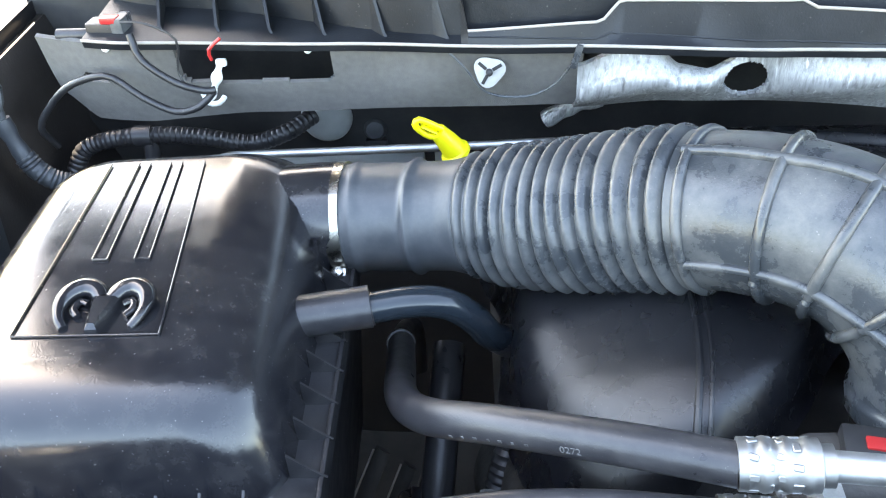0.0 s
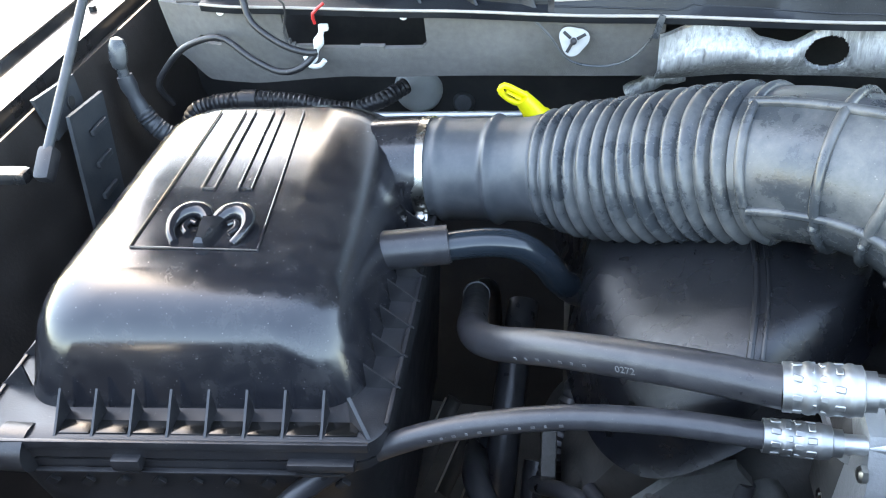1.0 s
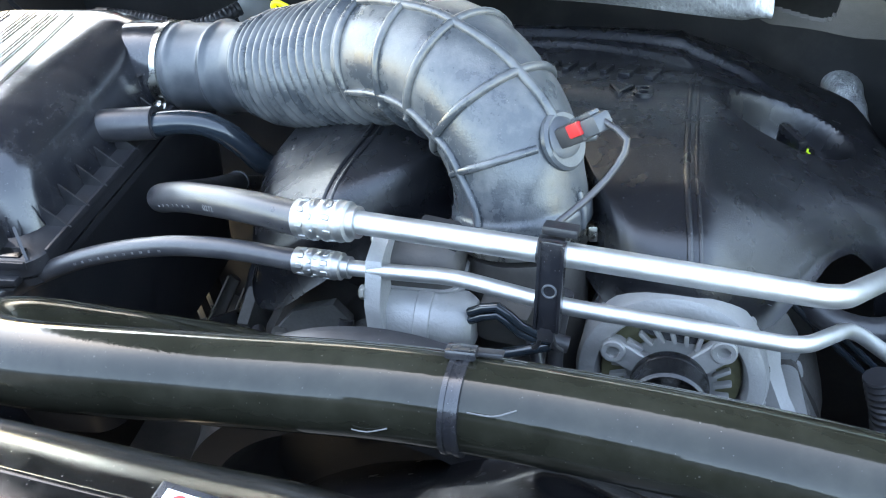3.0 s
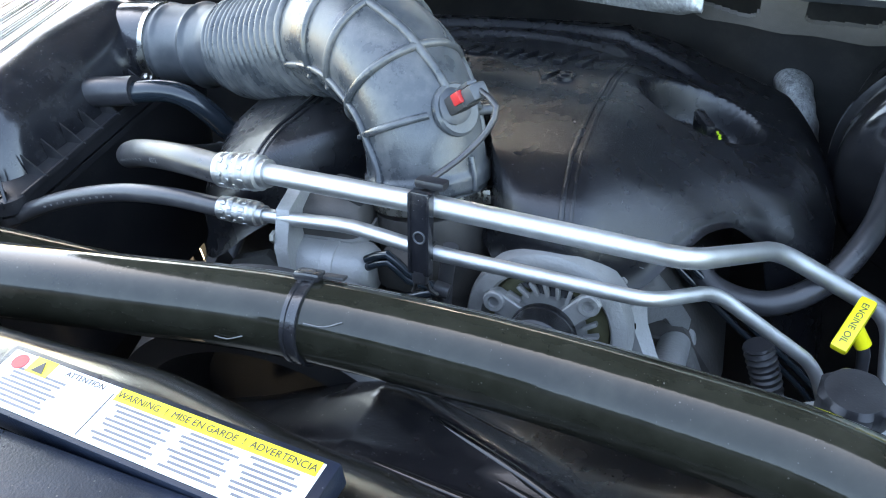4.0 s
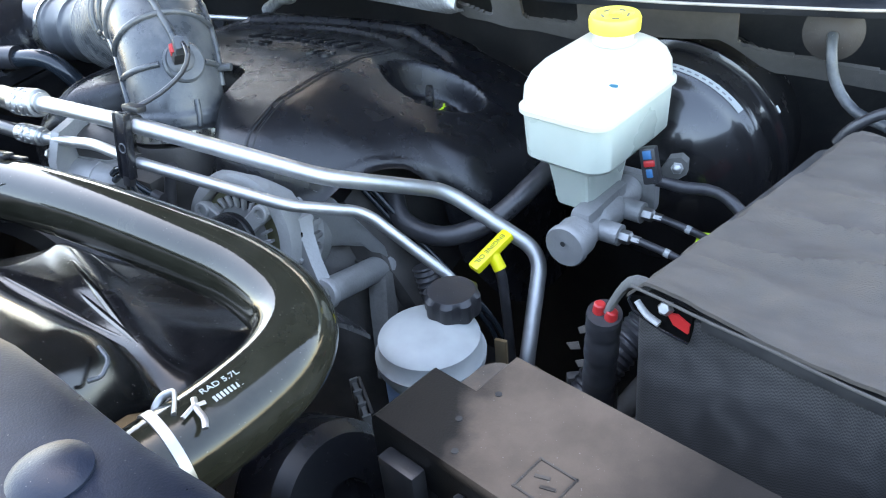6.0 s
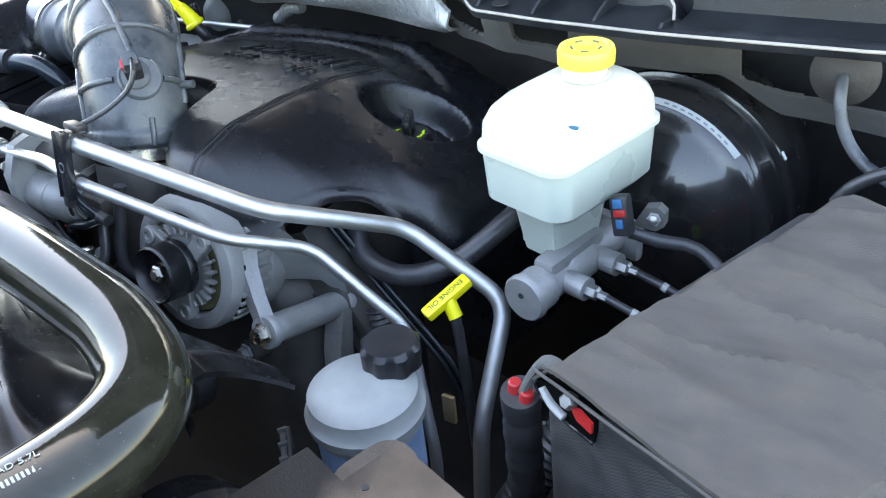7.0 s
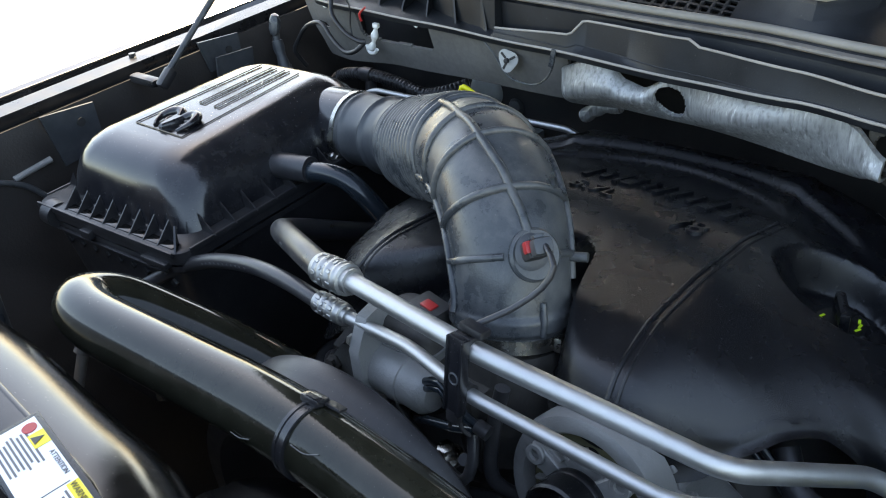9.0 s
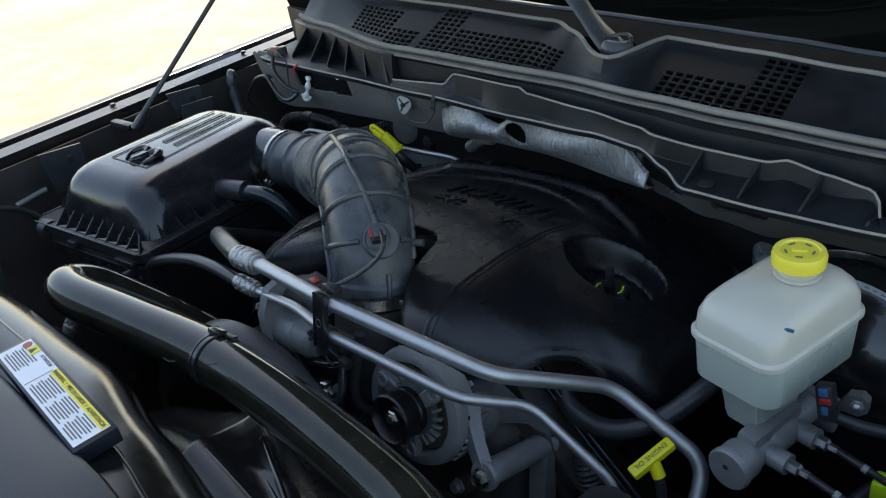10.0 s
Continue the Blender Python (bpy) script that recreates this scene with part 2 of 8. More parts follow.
def foil_material():
    """Aluminised cloth: crossing fine creases tilt the surface, their light and dark painted into its colour."""
    m = mat("crinkled_foil", (0.27, 0.275, 0.275), 0.5, metal=0.55, vary=0.2, scale=90, rvary=0.1)
    n, l = m.node_tree.nodes, m.node_tree.links
    p = n["Principled BSDF"]
    tc = n.new("ShaderNodeTexCoord")
    height = None
    for angle, stretch, scale, weight in ((0.75, 0.14, 170, 1.0), (-0.5, 0.2, 120, 0.8), (0.1, 1.0, 40, 0.5)):
        mp = n.new("ShaderNodeMapping")
        mp.inputs["Rotation"].default_value, mp.inputs["Scale"].default_value = (0, angle, 0), (1, 1, stretch)
        l.new(tc.outputs["Object"], mp.inputs[0])
        nz = n.new("ShaderNodeTexNoise")
        nz.inputs["Scale"].default_value, nz.inputs["Detail"].default_value, nz.inputs["Roughness"].default_value = scale, 4, 0.6
        l.new(mp.outputs[0], nz.inputs["Vector"])
        rg = n.new("ShaderNodeMath")
        rg.operation = 'PINGPONG'
        rg.inputs[1].default_value = 0.5
        l.new(nz.outputs[0], rg.inputs[0])
        ml = n.new("ShaderNodeMath")
        ml.operation = 'MULTIPLY_ADD'
        ml.inputs[1].default_value, ml.inputs[2].default_value = weight, 0
        l.new(rg.outputs[0], ml.inputs[0])
        if height is not None:
            l.new(height, ml.inputs[2])
        height = ml.outputs[0]
    b = n.new("ShaderNodeBump")
    b.inputs["Strength"].default_value, b.inputs["Distance"].default_value = 0.7, 0.004
    l.new(height, b.inputs["Height"])
    l.new(b.outputs[0], p.inputs["Normal"])
    # crease shading in the colour: low bump darker, high bump lighter
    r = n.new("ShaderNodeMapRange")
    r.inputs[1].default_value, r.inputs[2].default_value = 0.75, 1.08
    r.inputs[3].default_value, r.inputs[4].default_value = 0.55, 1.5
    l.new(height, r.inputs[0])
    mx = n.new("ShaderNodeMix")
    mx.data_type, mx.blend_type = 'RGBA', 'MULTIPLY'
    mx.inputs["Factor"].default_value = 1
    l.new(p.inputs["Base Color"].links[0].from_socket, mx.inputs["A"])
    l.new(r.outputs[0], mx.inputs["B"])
    # pale lines for scratches and painted crease highlights, sparse and slanting
    col = mx.outputs["Result"]
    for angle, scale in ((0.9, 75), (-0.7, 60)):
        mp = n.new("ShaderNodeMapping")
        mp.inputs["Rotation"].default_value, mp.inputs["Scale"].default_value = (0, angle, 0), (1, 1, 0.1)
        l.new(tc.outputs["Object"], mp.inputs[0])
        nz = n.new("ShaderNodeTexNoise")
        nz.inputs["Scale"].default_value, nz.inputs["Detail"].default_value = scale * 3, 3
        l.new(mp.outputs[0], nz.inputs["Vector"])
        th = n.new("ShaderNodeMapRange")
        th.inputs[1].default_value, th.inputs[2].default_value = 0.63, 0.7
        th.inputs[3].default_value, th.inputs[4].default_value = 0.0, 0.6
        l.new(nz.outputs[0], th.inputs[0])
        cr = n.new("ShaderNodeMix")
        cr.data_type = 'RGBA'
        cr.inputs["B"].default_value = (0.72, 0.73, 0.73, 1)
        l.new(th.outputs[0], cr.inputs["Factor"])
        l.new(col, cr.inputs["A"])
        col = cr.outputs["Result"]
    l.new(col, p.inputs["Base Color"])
    return m


def weave_material():
    """Coarse black cloth with a checked weave."""
    m = mat("checked_weave", (0.035, 0.034, 0.034), 0.55, vary=0.3, scale=60, dust=0.25, dust_color=(0.12, 0.11, 0.1))
    n, l = m.node_tree.nodes, m.node_tree.links
    p = n["Principled BSDF"]
    tc = n.new("ShaderNodeTexCoord")
    ck = n.new("ShaderNodeTexChecker")
    ck.inputs["Scale"].default_value = 760
    ck.inputs["Color1"].default_value, ck.inputs["Color2"].default_value = (0.6, 0.6, 0.6, 1), (1.5, 1.5, 1.5, 1)
    l.new(tc.outputs["Object"], ck.inputs["Vector"])
    mx = n.new("ShaderNodeMix")
    mx.data_type, mx.blend_type = 'RGBA', 'MULTIPLY'
    mx.inputs["Factor"].default_value = 1
    l.new(p.inputs["Base Color"].links[0].from_socket, mx.inputs["A"])
    l.new(ck.outputs["Color"], mx.inputs["B"])
    l.new(mx.outputs["Result"], p.inputs["Base Color"])
    b = n.new("ShaderNodeBump")
    b.inputs["Strength"].default_value, b.inputs["Distance"].default_value = 0.5, 0.0006
    l.new(ck.outputs["Fac"], b.inputs["Height"])
    l.new(b.outputs[0], p.inputs["Normal"])
    return m


def brown_lid_material():
    """Mottled brown plastic that turns near black towards both ends and down the sides."""
    m = mat("brown_and_black_plastic", (0.085, 0.06, 0.043), 0.6, vary=0.45, scale=22, bump=0.25, bscale=700, dust=0.5, dust_color=(0.14, 0.1, 0.075), specks=0.15)
    n, l = m.node_tree.nodes, m.node_tree.links
    p = n["Principled BSDF"]
    tc = n.new("ShaderNodeTexCoord")
    sx = n.new("ShaderNodeSeparateXYZ")
    l.new(tc.outputs["Object"], sx.inputs[0])
    nz = n.new("ShaderNodeTexNoise")
    nz.inputs["Scale"].default_value, nz.inputs["Detail"].default_value = 35, 6
    l.new(tc.outputs["Object"], nz.inputs["Vector"])
    ad = n.new("ShaderNodeMath")
    ad.operation = 'MULTIPLY_ADD'
    ad.inputs[1].default_value = 0.05
    l.new(nz.outputs[0], ad.inputs[0])
    l.new(sx.outputs["X"], ad.inputs[2])
    mr = n.new("ShaderNodeMapRange")
    mr.inputs[1].default_value, mr.inputs[2].default_value = 0.75, 0.768
    mr.inputs[3].default_value, mr.inputs[4].default_value = 0.03, 1.0
    l.new(ad.outputs[0], mr.inputs[0])
    top = n.new("ShaderNodeMapRange")
    top.inputs[1].default_value, top.inputs[2].default_value = 1.158, 1.164
    top.inputs[3].default_value, top.inputs[4].default_value = 0.1, 1.0
    l.new(sx.outputs["Z"], top.inputs[0])
    far = n.new("ShaderNodeMapRange")
    far.inputs[1].default_value, far.inputs[2].default_value = 0.835, 0.9
    far.inputs[3].default_value, far.inputs[4].default_value = 1.0, 0.12
    l.new(ad.outputs[0], far.inputs[0])
    ends = n.new("ShaderNodeMath")
    ends.operation = 'MULTIPLY'
    l.new(mr.outputs[0], ends.inputs[0])
    l.new(far.outputs[0], ends.inputs[1])
    cover = n.new("ShaderNodeMath")
    cover.operation = 'MULTIPLY'
    l.new(ends.outputs[0], cover.inputs[0])
    l.new(top.outputs[0], cover.inputs[1])
    mx = n.new("ShaderNodeMix")
    mx.data_type = 'RGBA'
    mx.inputs["A"].default_value = (0.005, 0.005, 0.005, 1)
    l.new(cover.outputs[0], mx.inputs["Factor"])
    l.new(p.inputs["Base Color"].links[0].from_socket, mx.inputs["B"])
    l.new(mx.outputs["Result"], p.inputs["Base Color"])
    r2 = n.new("ShaderNodeMapRange")
    r2.inputs[3].default_value, r2.inputs[4].default_value = 0.45, 0.75
    l.new(cover.outputs[0], r2.inputs[0])
    l.new(r2.outputs[0], p.inputs["Roughness"])
    p.inputs["Specular IOR Level"].default_value = 0.3
    return m


LID_BROWN = brown_lid_material()
WEAVE = weave_material()
FOIL = foil_material()
GLASS = bpy.data.materials.new("windscreen_glass")
GLASS.use_nodes = True
gp = GLASS.node_tree.nodes["Principled BSDF"]
gp.inputs["Base Color"].default_value, gp.inputs["Roughness"].default_value, gp.inputs["Transmission Weight"].default_value = (0.1, 0.14, 0.14, 1), 0.02, 1.0


# ---- shape helpers ----
def V(*a):
    return Vector(a)


def smooth_path(pts, step=0.008):
    """A smooth line through the points."""
    pts = [Vector(p) for p in pts]
    q = [2 * pts[0] - pts[1]] + pts + [2 * pts[-1] - pts[-2]]
    out = []
    for i in range(1, len(q) - 2):
        a, b, c, d = q[i - 1:i + 3]
        k = max(2, int((c - b).length / step))
        for j in range(k):
            t = j / k
            out.append(0.5 * (2 * b + (c - a) * t + (2 * a - 5 * b + 4 * c - d) * t * t + (3 * b - a - 3 * c + d) * t ** 3))
    out.append(pts[-1])
    return out


def bent_path(pts, radius, n=8):
    """Straight runs with round bends of the given radius."""
    pts = [Vector(p) for p in pts]
    out = [pts[0]]
    for a, b, c in zip(pts, pts[1:], pts[2:]):
        u, w = (a - b), (c - b)
        k = min(radius, u.length * 0.45, w.length * 0.45)
        p, q = b + u.normalized() * k, b + w.normalized() * k
        for j in range(n + 1):
            t = j / n
            out.append((1 - t) ** 2 * p + 2 * t * (1 - t) * b + t * t * q)
    out.append(pts[-1])
    return out


def rails(path, up=(0, 0, 1)):
    """Frames without twist along a line: point, side, up."""
    res, prev = [], Vector(up)
    for i, p in enumerate(path):
        d = (path[min(i + 1, len(path) - 1)] - path[max(i - 1, 0)]).normalized()
        s = d.cross(prev)
        s = s.normalized() if s.length > 1e-6 else d.orthogonal().normalized()
        prev = s.cross(d).normalized()
        res.append((p, s, prev, d))
    return res


def tube(path, r, seg=20, bm=None, caps=True, up=(0, 0, 1), flat=1.0):
    """A round tube; r is a number or a function of 0..1 along the line."""
    bm = bm or bmesh.new()
    f, rings = rails(path, up), []
    lens = [0]
    for a, b in zip(path, path[1:]):
        lens.append(lens[-1] + (b - a).length)
    for i, (p, s, u, d) in enumerate(f):
        k = r(lens[i] / lens[-1]) if callable(r) else r
        rings.append([bm.verts.new(p + s * (k * math.cos(2 * math.pi * j / seg)) + u * (k * flat * math.sin(2 * math.pi * j / seg))) for j in range(seg)])
    for a, b in zip(rings, rings[1:]):
        for j in range(seg):
            bm.faces.new((a[j], a[(j + 1) % seg], b[(j + 1) % seg], b[j]))
    if caps:
        bm.faces.new(rings[0][::-1])
        bm.faces.new(rings[-1])
    return bm


def block(c, size, bevel=0.003, m=None, bm=None, seg=2):
    """A box with rounded edges."""
    bm = bm or bmesh.new()
    g = bmesh.ops.create_cube(bm, size=1)["verts"]
    bmesh.ops.scale(bm, vec=size, verts=g)
    if bevel:
        es = list({e for v in g for e in v.link_edges})
        res = bmesh.ops.bevel(bm, geom=es, offset=min(bevel, min(size) * 0.45), segments=seg, affect='EDGES', profile=0.6)
        g = list({v for f in res["faces"] for v in f.verts} | {v for v in g if v.is_valid})
    mm = Matrix.Translation(c) @ m if m is not None else Matrix.Translation(c)
    bmesh.ops.transform(bm, matrix=mm, verts=g)
    return bm


def turned(profile, m, seg=32, bm=None, squeeze=None):
    """A shape turned round z from (radius, height) pairs, then set by m."""
    bm = bm or bmesh.new()
    rings = []
    for r, z in profile:
        ring = []
        for j in range(seg):
            a = 2 * math.pi * j / seg
            k = r * (squeeze(a, z) if squeeze else 1)
            ring.append(bm.verts.new(m @ V(k * math.cos(a), k * math.sin(a), z)))
        rings.append(ring)
    for a, b in zip(rings, rings[1:]):
        for j in range(seg):
            bm.faces.new((a[j], a[(j + 1) % seg], b[(j + 1) % seg], b[j]))
    bm.faces.new(rings[0][::-1])
    bm.faces.new(rings[-1])
    return bm


def axis(p, d):
    """A pose at p whose z looks along d."""
    return Matrix.Translation(p) @ Vector(d).to_track_quat('Z', 'Y').to_matrix().to_4x4()


def rounded(cx, cy, hx, hy, r, z, n=6):
    """A loop of a rounded rectangle."""
    out = []
    r = min(r, hx * 0.98, hy * 0.98)
    for sx, sy, a0 in ((1, 1, 0), (-1, 1, 90), (-1, -1, 180), (1, -1, 270)):
        for j in range(n + 1):
            a = radians(a0 + 90 * j / n)
            out.append(V(cx + sx * (hx - r) + r * math.cos(a), cy + sy * (hy - r) + r * math.sin(a), z))
    return out


def loft(loops, bm=None, caps=(True, True), close=True):
    bm = bm or bmesh.new()
    rows = [[bm.verts.new(p) for p in lp] for lp in loops]
    n = len(rows[0])
    for a, b in zip(rows, rows[1:]):
        for j in range(n if close else n - 1):
            bm.faces.new((a[j], a[(j + 1) % n], b[(j + 1) % n], b[j]))
    if caps[0]:
        bm.faces.new(rows[0][::-1])
    if caps[1]:
        bm.faces.new(rows[-1])
    return bm


def sheet(rows, thick, bm=None, skip=None):
    """A sheet through rows of points, with thickness along its normals' mean."""
    bm = bm or bmesh.new()
    a, b, c = rows[0][0], rows[0][-1], rows[-1][0]
    nrm = (Vector(b) - Vector(a)).cross(Vector(c) - Vector(a)).normalized() * thick
    top = [[bm.verts.new(Vector(p)) for p in r] for r in rows]
    bot = [[bm.verts.new(Vector(p) - nrm) for p in r] for r in rows]
    h, w = len(rows), len(rows[0])
    def gone(i, j):
        return i < 0 or j < 0 or i >= h - 1 or j >= w - 1 or (skip is not None and skip((top[i][j].co + top[i + 1][j + 1].co) / 2))
    out = {(i, j): gone(i, j) for i in range(-1, h) for j in range(-1, w)}
    for i in range(h - 1):
        for j in range(w - 1):
            if out[i, j]:
                continue
            bm.faces.new((top[i][j], top[i][j + 1], top[i + 1][j + 1], top[i + 1][j]))
            bm.faces.new((bot[i][j], bot[i + 1][j], bot[i + 1][j + 1], bot[i][j + 1]))
            for di, dj, p, q in ((-1, 0, (i, j), (i, j + 1)), (1, 0, (i + 1, j + 1), (i + 1, j)), (0, -1, (i + 1, j), (i, j)), (0, 1, (i, j + 1), (i + 1, j + 1))):
                if out[i + di, j + dj]:
                    bm.faces.new((top[q[0]][q[1]], top[p[0]][p[1]], bot[p[0]][p[1]], bot[q[0]][q[1]]))
    for v in [v for v in bm.verts if not v.link_faces]:
        bm.verts.remove(v)
    return bm


def mesh_of(name, bm, material, sharp=38):
    bmesh.ops.recalc_face_normals(bm, faces=bm.faces)
    me = bpy.data.meshes.new(name)
    bm.to_mesh(me)
    bm.free()
    for p in me.polygons:
        p.use_smooth = True
    me.set_sharp_from_angle(angle=radians(sharp))
    me.materials.append(material)
    return me


def part(name, bm, material, parent, label=""):
    ob = new(name, mesh_of(name, bm, material))
    ob.parent = parent
    if parent is not None and parent.type == 'EMPTY':
        ob.matrix_parent_inverse = parent.matrix_basis.inverted()
    return tagged(ob, label)


def thing(name, at, label, category, group="", kind=""):
    ob = new(name)
    ob.empty_display_size = 0.02
    ob.matrix_basis = Matrix.Translation(at)
    return tagged(ob, label, category, group, kind)


def single(name, bm, material, label, category, kind="", group=""):
    return tagged(new(name, mesh_of(name, bm, material)), label, category, group, kind)


def lettering(text, size, m, material, parent, name="lettering", depth=0.0004):
    """Built-in font, turned into a mesh."""
    c = bpy.data.curves.new(name, 'FONT')
    c.body, c.size, c.extrude, c.align_x, c.align_y = text, size, depth, 'CENTER', 'CENTER'
    o = bpy.data.objects.new(name, c)
    scene.collection.objects.link(o)
    me = bpy.data.meshes.new_from_object(o.evaluated_get(bpy.context.evaluated_depsgraph_get()))
    bpy.data.objects.remove(o)
    me.transform(m)
    me.materials.clear()
    me.materials.append(material)
    ob = new(name, me)
    ob.parent = parent
    if parent.type == 'EMPTY':
        ob.matrix_parent_inverse = parent.matrix_basis.inverted()
    return ob


def lerp_at(table, x):
    """A value read off a short table of (x, value)."""
    for (a, va), (b, vb) in zip(table, table[1:]):
        if x <= b:
            t = max(0, (x - a) / (b - a))
            t = t * t * (3 - 2 * t) * 0.5 + t * 0.5
            return va + (vb - va) * t
    return table[-1][1]


# ---- setting ----
def build_ground():
    bm = bmesh.new()
    bmesh.ops.create_grid(bm, x_segments=40, y_segments=40, size=400)
    ob = single("ground", bm, GROUND, "sunlit pale gritty ground scattered with dry litter", "ground", "structure")
    return ob


build_ground()

# front edge of the cowl ledge, its bright rear seam and the top of the screen, as (x, y)
LEDGE = [(-0.48, 0.80), (-0.29, 0.745), (-0.09, 0.73), (0.09, 0.712), (0.28, 0.69), (0.48, 0.645), (0.56, 0.605), (0.75, 0.588), (0.9, 0.60), (1.06, 0.62)]
LIP = [(-0.48, 0.80), (-0.29, 0.745), (-0.09, 0.727), (0.09, 0.705), (0.28, 0.675), (0.40, 0.652), (0.48, 0.63), (0.528, 0.597), (0.563, 0.566), (0.65, 0.556), (0.74, 0.552), (0.9, 0.556), (1.06, 0.58)]
LIP_Z = [(-0.48, 1.246), (0.0, 1.247), (0.28, 1.252), (0.45, 1.262), (0.5, 1.262), (0.56, 1.257), (0.74, 1.258), (1.06, 1.26)]
SEAM = [(-0.48, 0.93), (-0.25, 0.835), (0.0, 0.75), (0.33, 0.708), (0.474, 0.682), (0.57, 0.665), (0.73, 0.645), (0.9, 0.643), (1.06, 0.65)]
SEAM_Z = [(-0.48, 1.288), (-0.25, 1.29), (0.0, 1.296), (0.3, 1.301), (1.06, 1.302)]
SCREEN = [(-0.48, 0.95), (-0.17, 0.88), (0.01, 0.862), (0.25, 0.83), (0.41, 0.806), (0.55, 0.782), (0.67, 0.755), (0.74, 0.742), (0.9, 0.735), (1.06, 0.745)]
# valley in the screen's rear edge round the wiper pivot
VALLEY = [(0.25, 0.0), (0.3, 0.03), (0.384, 0.094), (0.402, 0.094), (0.428, 0.0)]
# top of the ledge's upright wall
EDGE = [(0.02, 0.719), (0.135, 0.706), (0.152, 0.711), (0.29, 0.676), (0.298, 0.669), (0.571, 0.607), (0.63, 0.604), (0.655, 0.605), (0.7, 0.603), (0.735, 0.6), (0.748, 0.59), (0.752, 0.558)]
EDGE_Z = [(0.02, 1.258), (0.135, 1.268), (0.152, 1.284), (0.29, 1.293), (0.298, 1.287), (0.571, 1.285), (0.635, 1.284), (0.655, 1.289), (0.69, 1.282), (0.735, 1.276), (0.752, 1.262)]
Z_LEDGE, Z_SCREEN = 1.245, 1.33
XS = [-0.48 + 0.022 * i for i in range(71)]
XC = [-0.33 + 0.02 * i for i in range(70)]


def build_walls():
    # firewall, behind and below the cowl
    rows = [[V(x, lerp_at(LEDGE, x) + 0.2 - 0.04 * k, 0.49 + 0.78 * k) for x in XS] for k in (0, 0.25, 0.5, 0.75, 1)]
    single("wall_rear", sheet(rows, 0.02), DARK, "black firewall behind the engine", "firewall", "structure")
    # inner aprons of both sides
    for name, x, s in (("wall_left", -0.475, 1), ("wall_right", 1.06, -1)):
        rows = [[V(x + s * dx, y, z) for y in (-0.3, 0.0, 0.3, 0.6, 0.8, 0.833, 0.846, 0.869, 0.886, 0.908, 0.92, 0.98)] for dx, z in ((0.0, 1.19), (0.012, 1.15), (0.012, 1.05), (0.06, 0.95), (0.09, 0.64), (0.1, 0.49))]
        # narrow slots low at the rear open to the wheel arch
        single(name, sheet(rows, 0.012 * s, skip=lambda p: x < 0 and p.z < 0.64 and any(a < p.y < b for a, b in ((0.833, 0.846), (0.869, 0.886), (0.908, 0.92)))), APRON, "muddy dark inner fender panel of the engine bay", "inner fender", "structure")
    # front bulkhead with the grille opening side of the truck
    single("wall_front", block((0.29, -0.36, 0.85), (1.6, 0.04, 0.7), 0.02), DARK, "black front bulkhead below the radiator cover", "bulkhead", "structure")
    single("floor", block((0.29, 0.3, 0.48), (1.38, 1.4, 0.02), 0.004), CAST_DARK, "grimy dark underside of the engine bay", "undertray", "structure")

    # body of the cab behind, which closes the bay to the rear
    cab = block((0.29, 1.6, 0.85), (1.7, 1.1, 0.8), 0.03)
    single("wall_cab", cab, PAINT, "black painted cab body behind the firewall", "cab", "structure")


build_walls()


def build_fender(x, s, name):
    """A fender: flat rail with holes beside the bay, rounded shoulder and outer skin."""
    f = thing(name, (x, 0.3, 0.6), "black steel fender with a dusty flanged rail", "fender")
    prof = [(0.0, 1.188), (0.0, 1.204), (-0.034, 1.206), (-0.038, 1.199), (-0.05, 1.199), (-0.056, 1.21), (-0.068, 1.212), (-0.09, 1.19), (-0.12, 1.1), (-0.14, 0.95), (-0.14, 0.6)]
    rows = [[V(x + s * dx, y, z) for y in (-0.3, -0.1, 0.1, 0.3, 0.5, 0.7, 0.9, 1.1, 1.5)] for dx, z in prof[:3]]
    part("rail", sheet(rows, -0.004 * s), RAIL, f, "dusty flat rail")
    rows = [[V(x + s * dx, y, z) for y in (-0.3, -0.1, 0.1, 0.3, 0.5, 0.7, 0.9, 1.1, 1.5)] for dx, z in prof[2:]]
    part("outer_skin", sheet(rows, -0.004 * s), PAINT, f, "black painted skin")
    for dx, z, r in ((-0.002, 1.2045, 0.0022), (-0.034, 1.2065, 0.002), (-0.0565, 1.2105, 0.0018)):
        part("bead", tube([V(x + s * dx, y, z) for y in (-0.3, 0.2, 0.7, 1.1)], r, 8), RAIL, f, "worn steel edge")
    for i, y in enumerate((0.05, 0.29, 0.48, 0.62, 0.78)):
        part("slot", loft([rounded(x - s * 0.016, y, 0.0075 * k, 0.0155 * k, 0.0072 * k, 1.2053 + dz) for k, dz in ((1.0, 0), (1.0, 0.002), (0.9, 0.0022))]), HOLE, f, "oval slot")
        if i % 2 == 0:
            part("bolt", turned([(0.008, 0), (0.008, 0.002), (0.005, 0.003), (0.005, 0.008)], Matrix.Translation((x - s * 0.022, y + 0.06, 1.206)), 6), RAIL, f)
    return f


build_fender(-0.475, 1, "fender")
build_fender(1.06, -1, "fender")


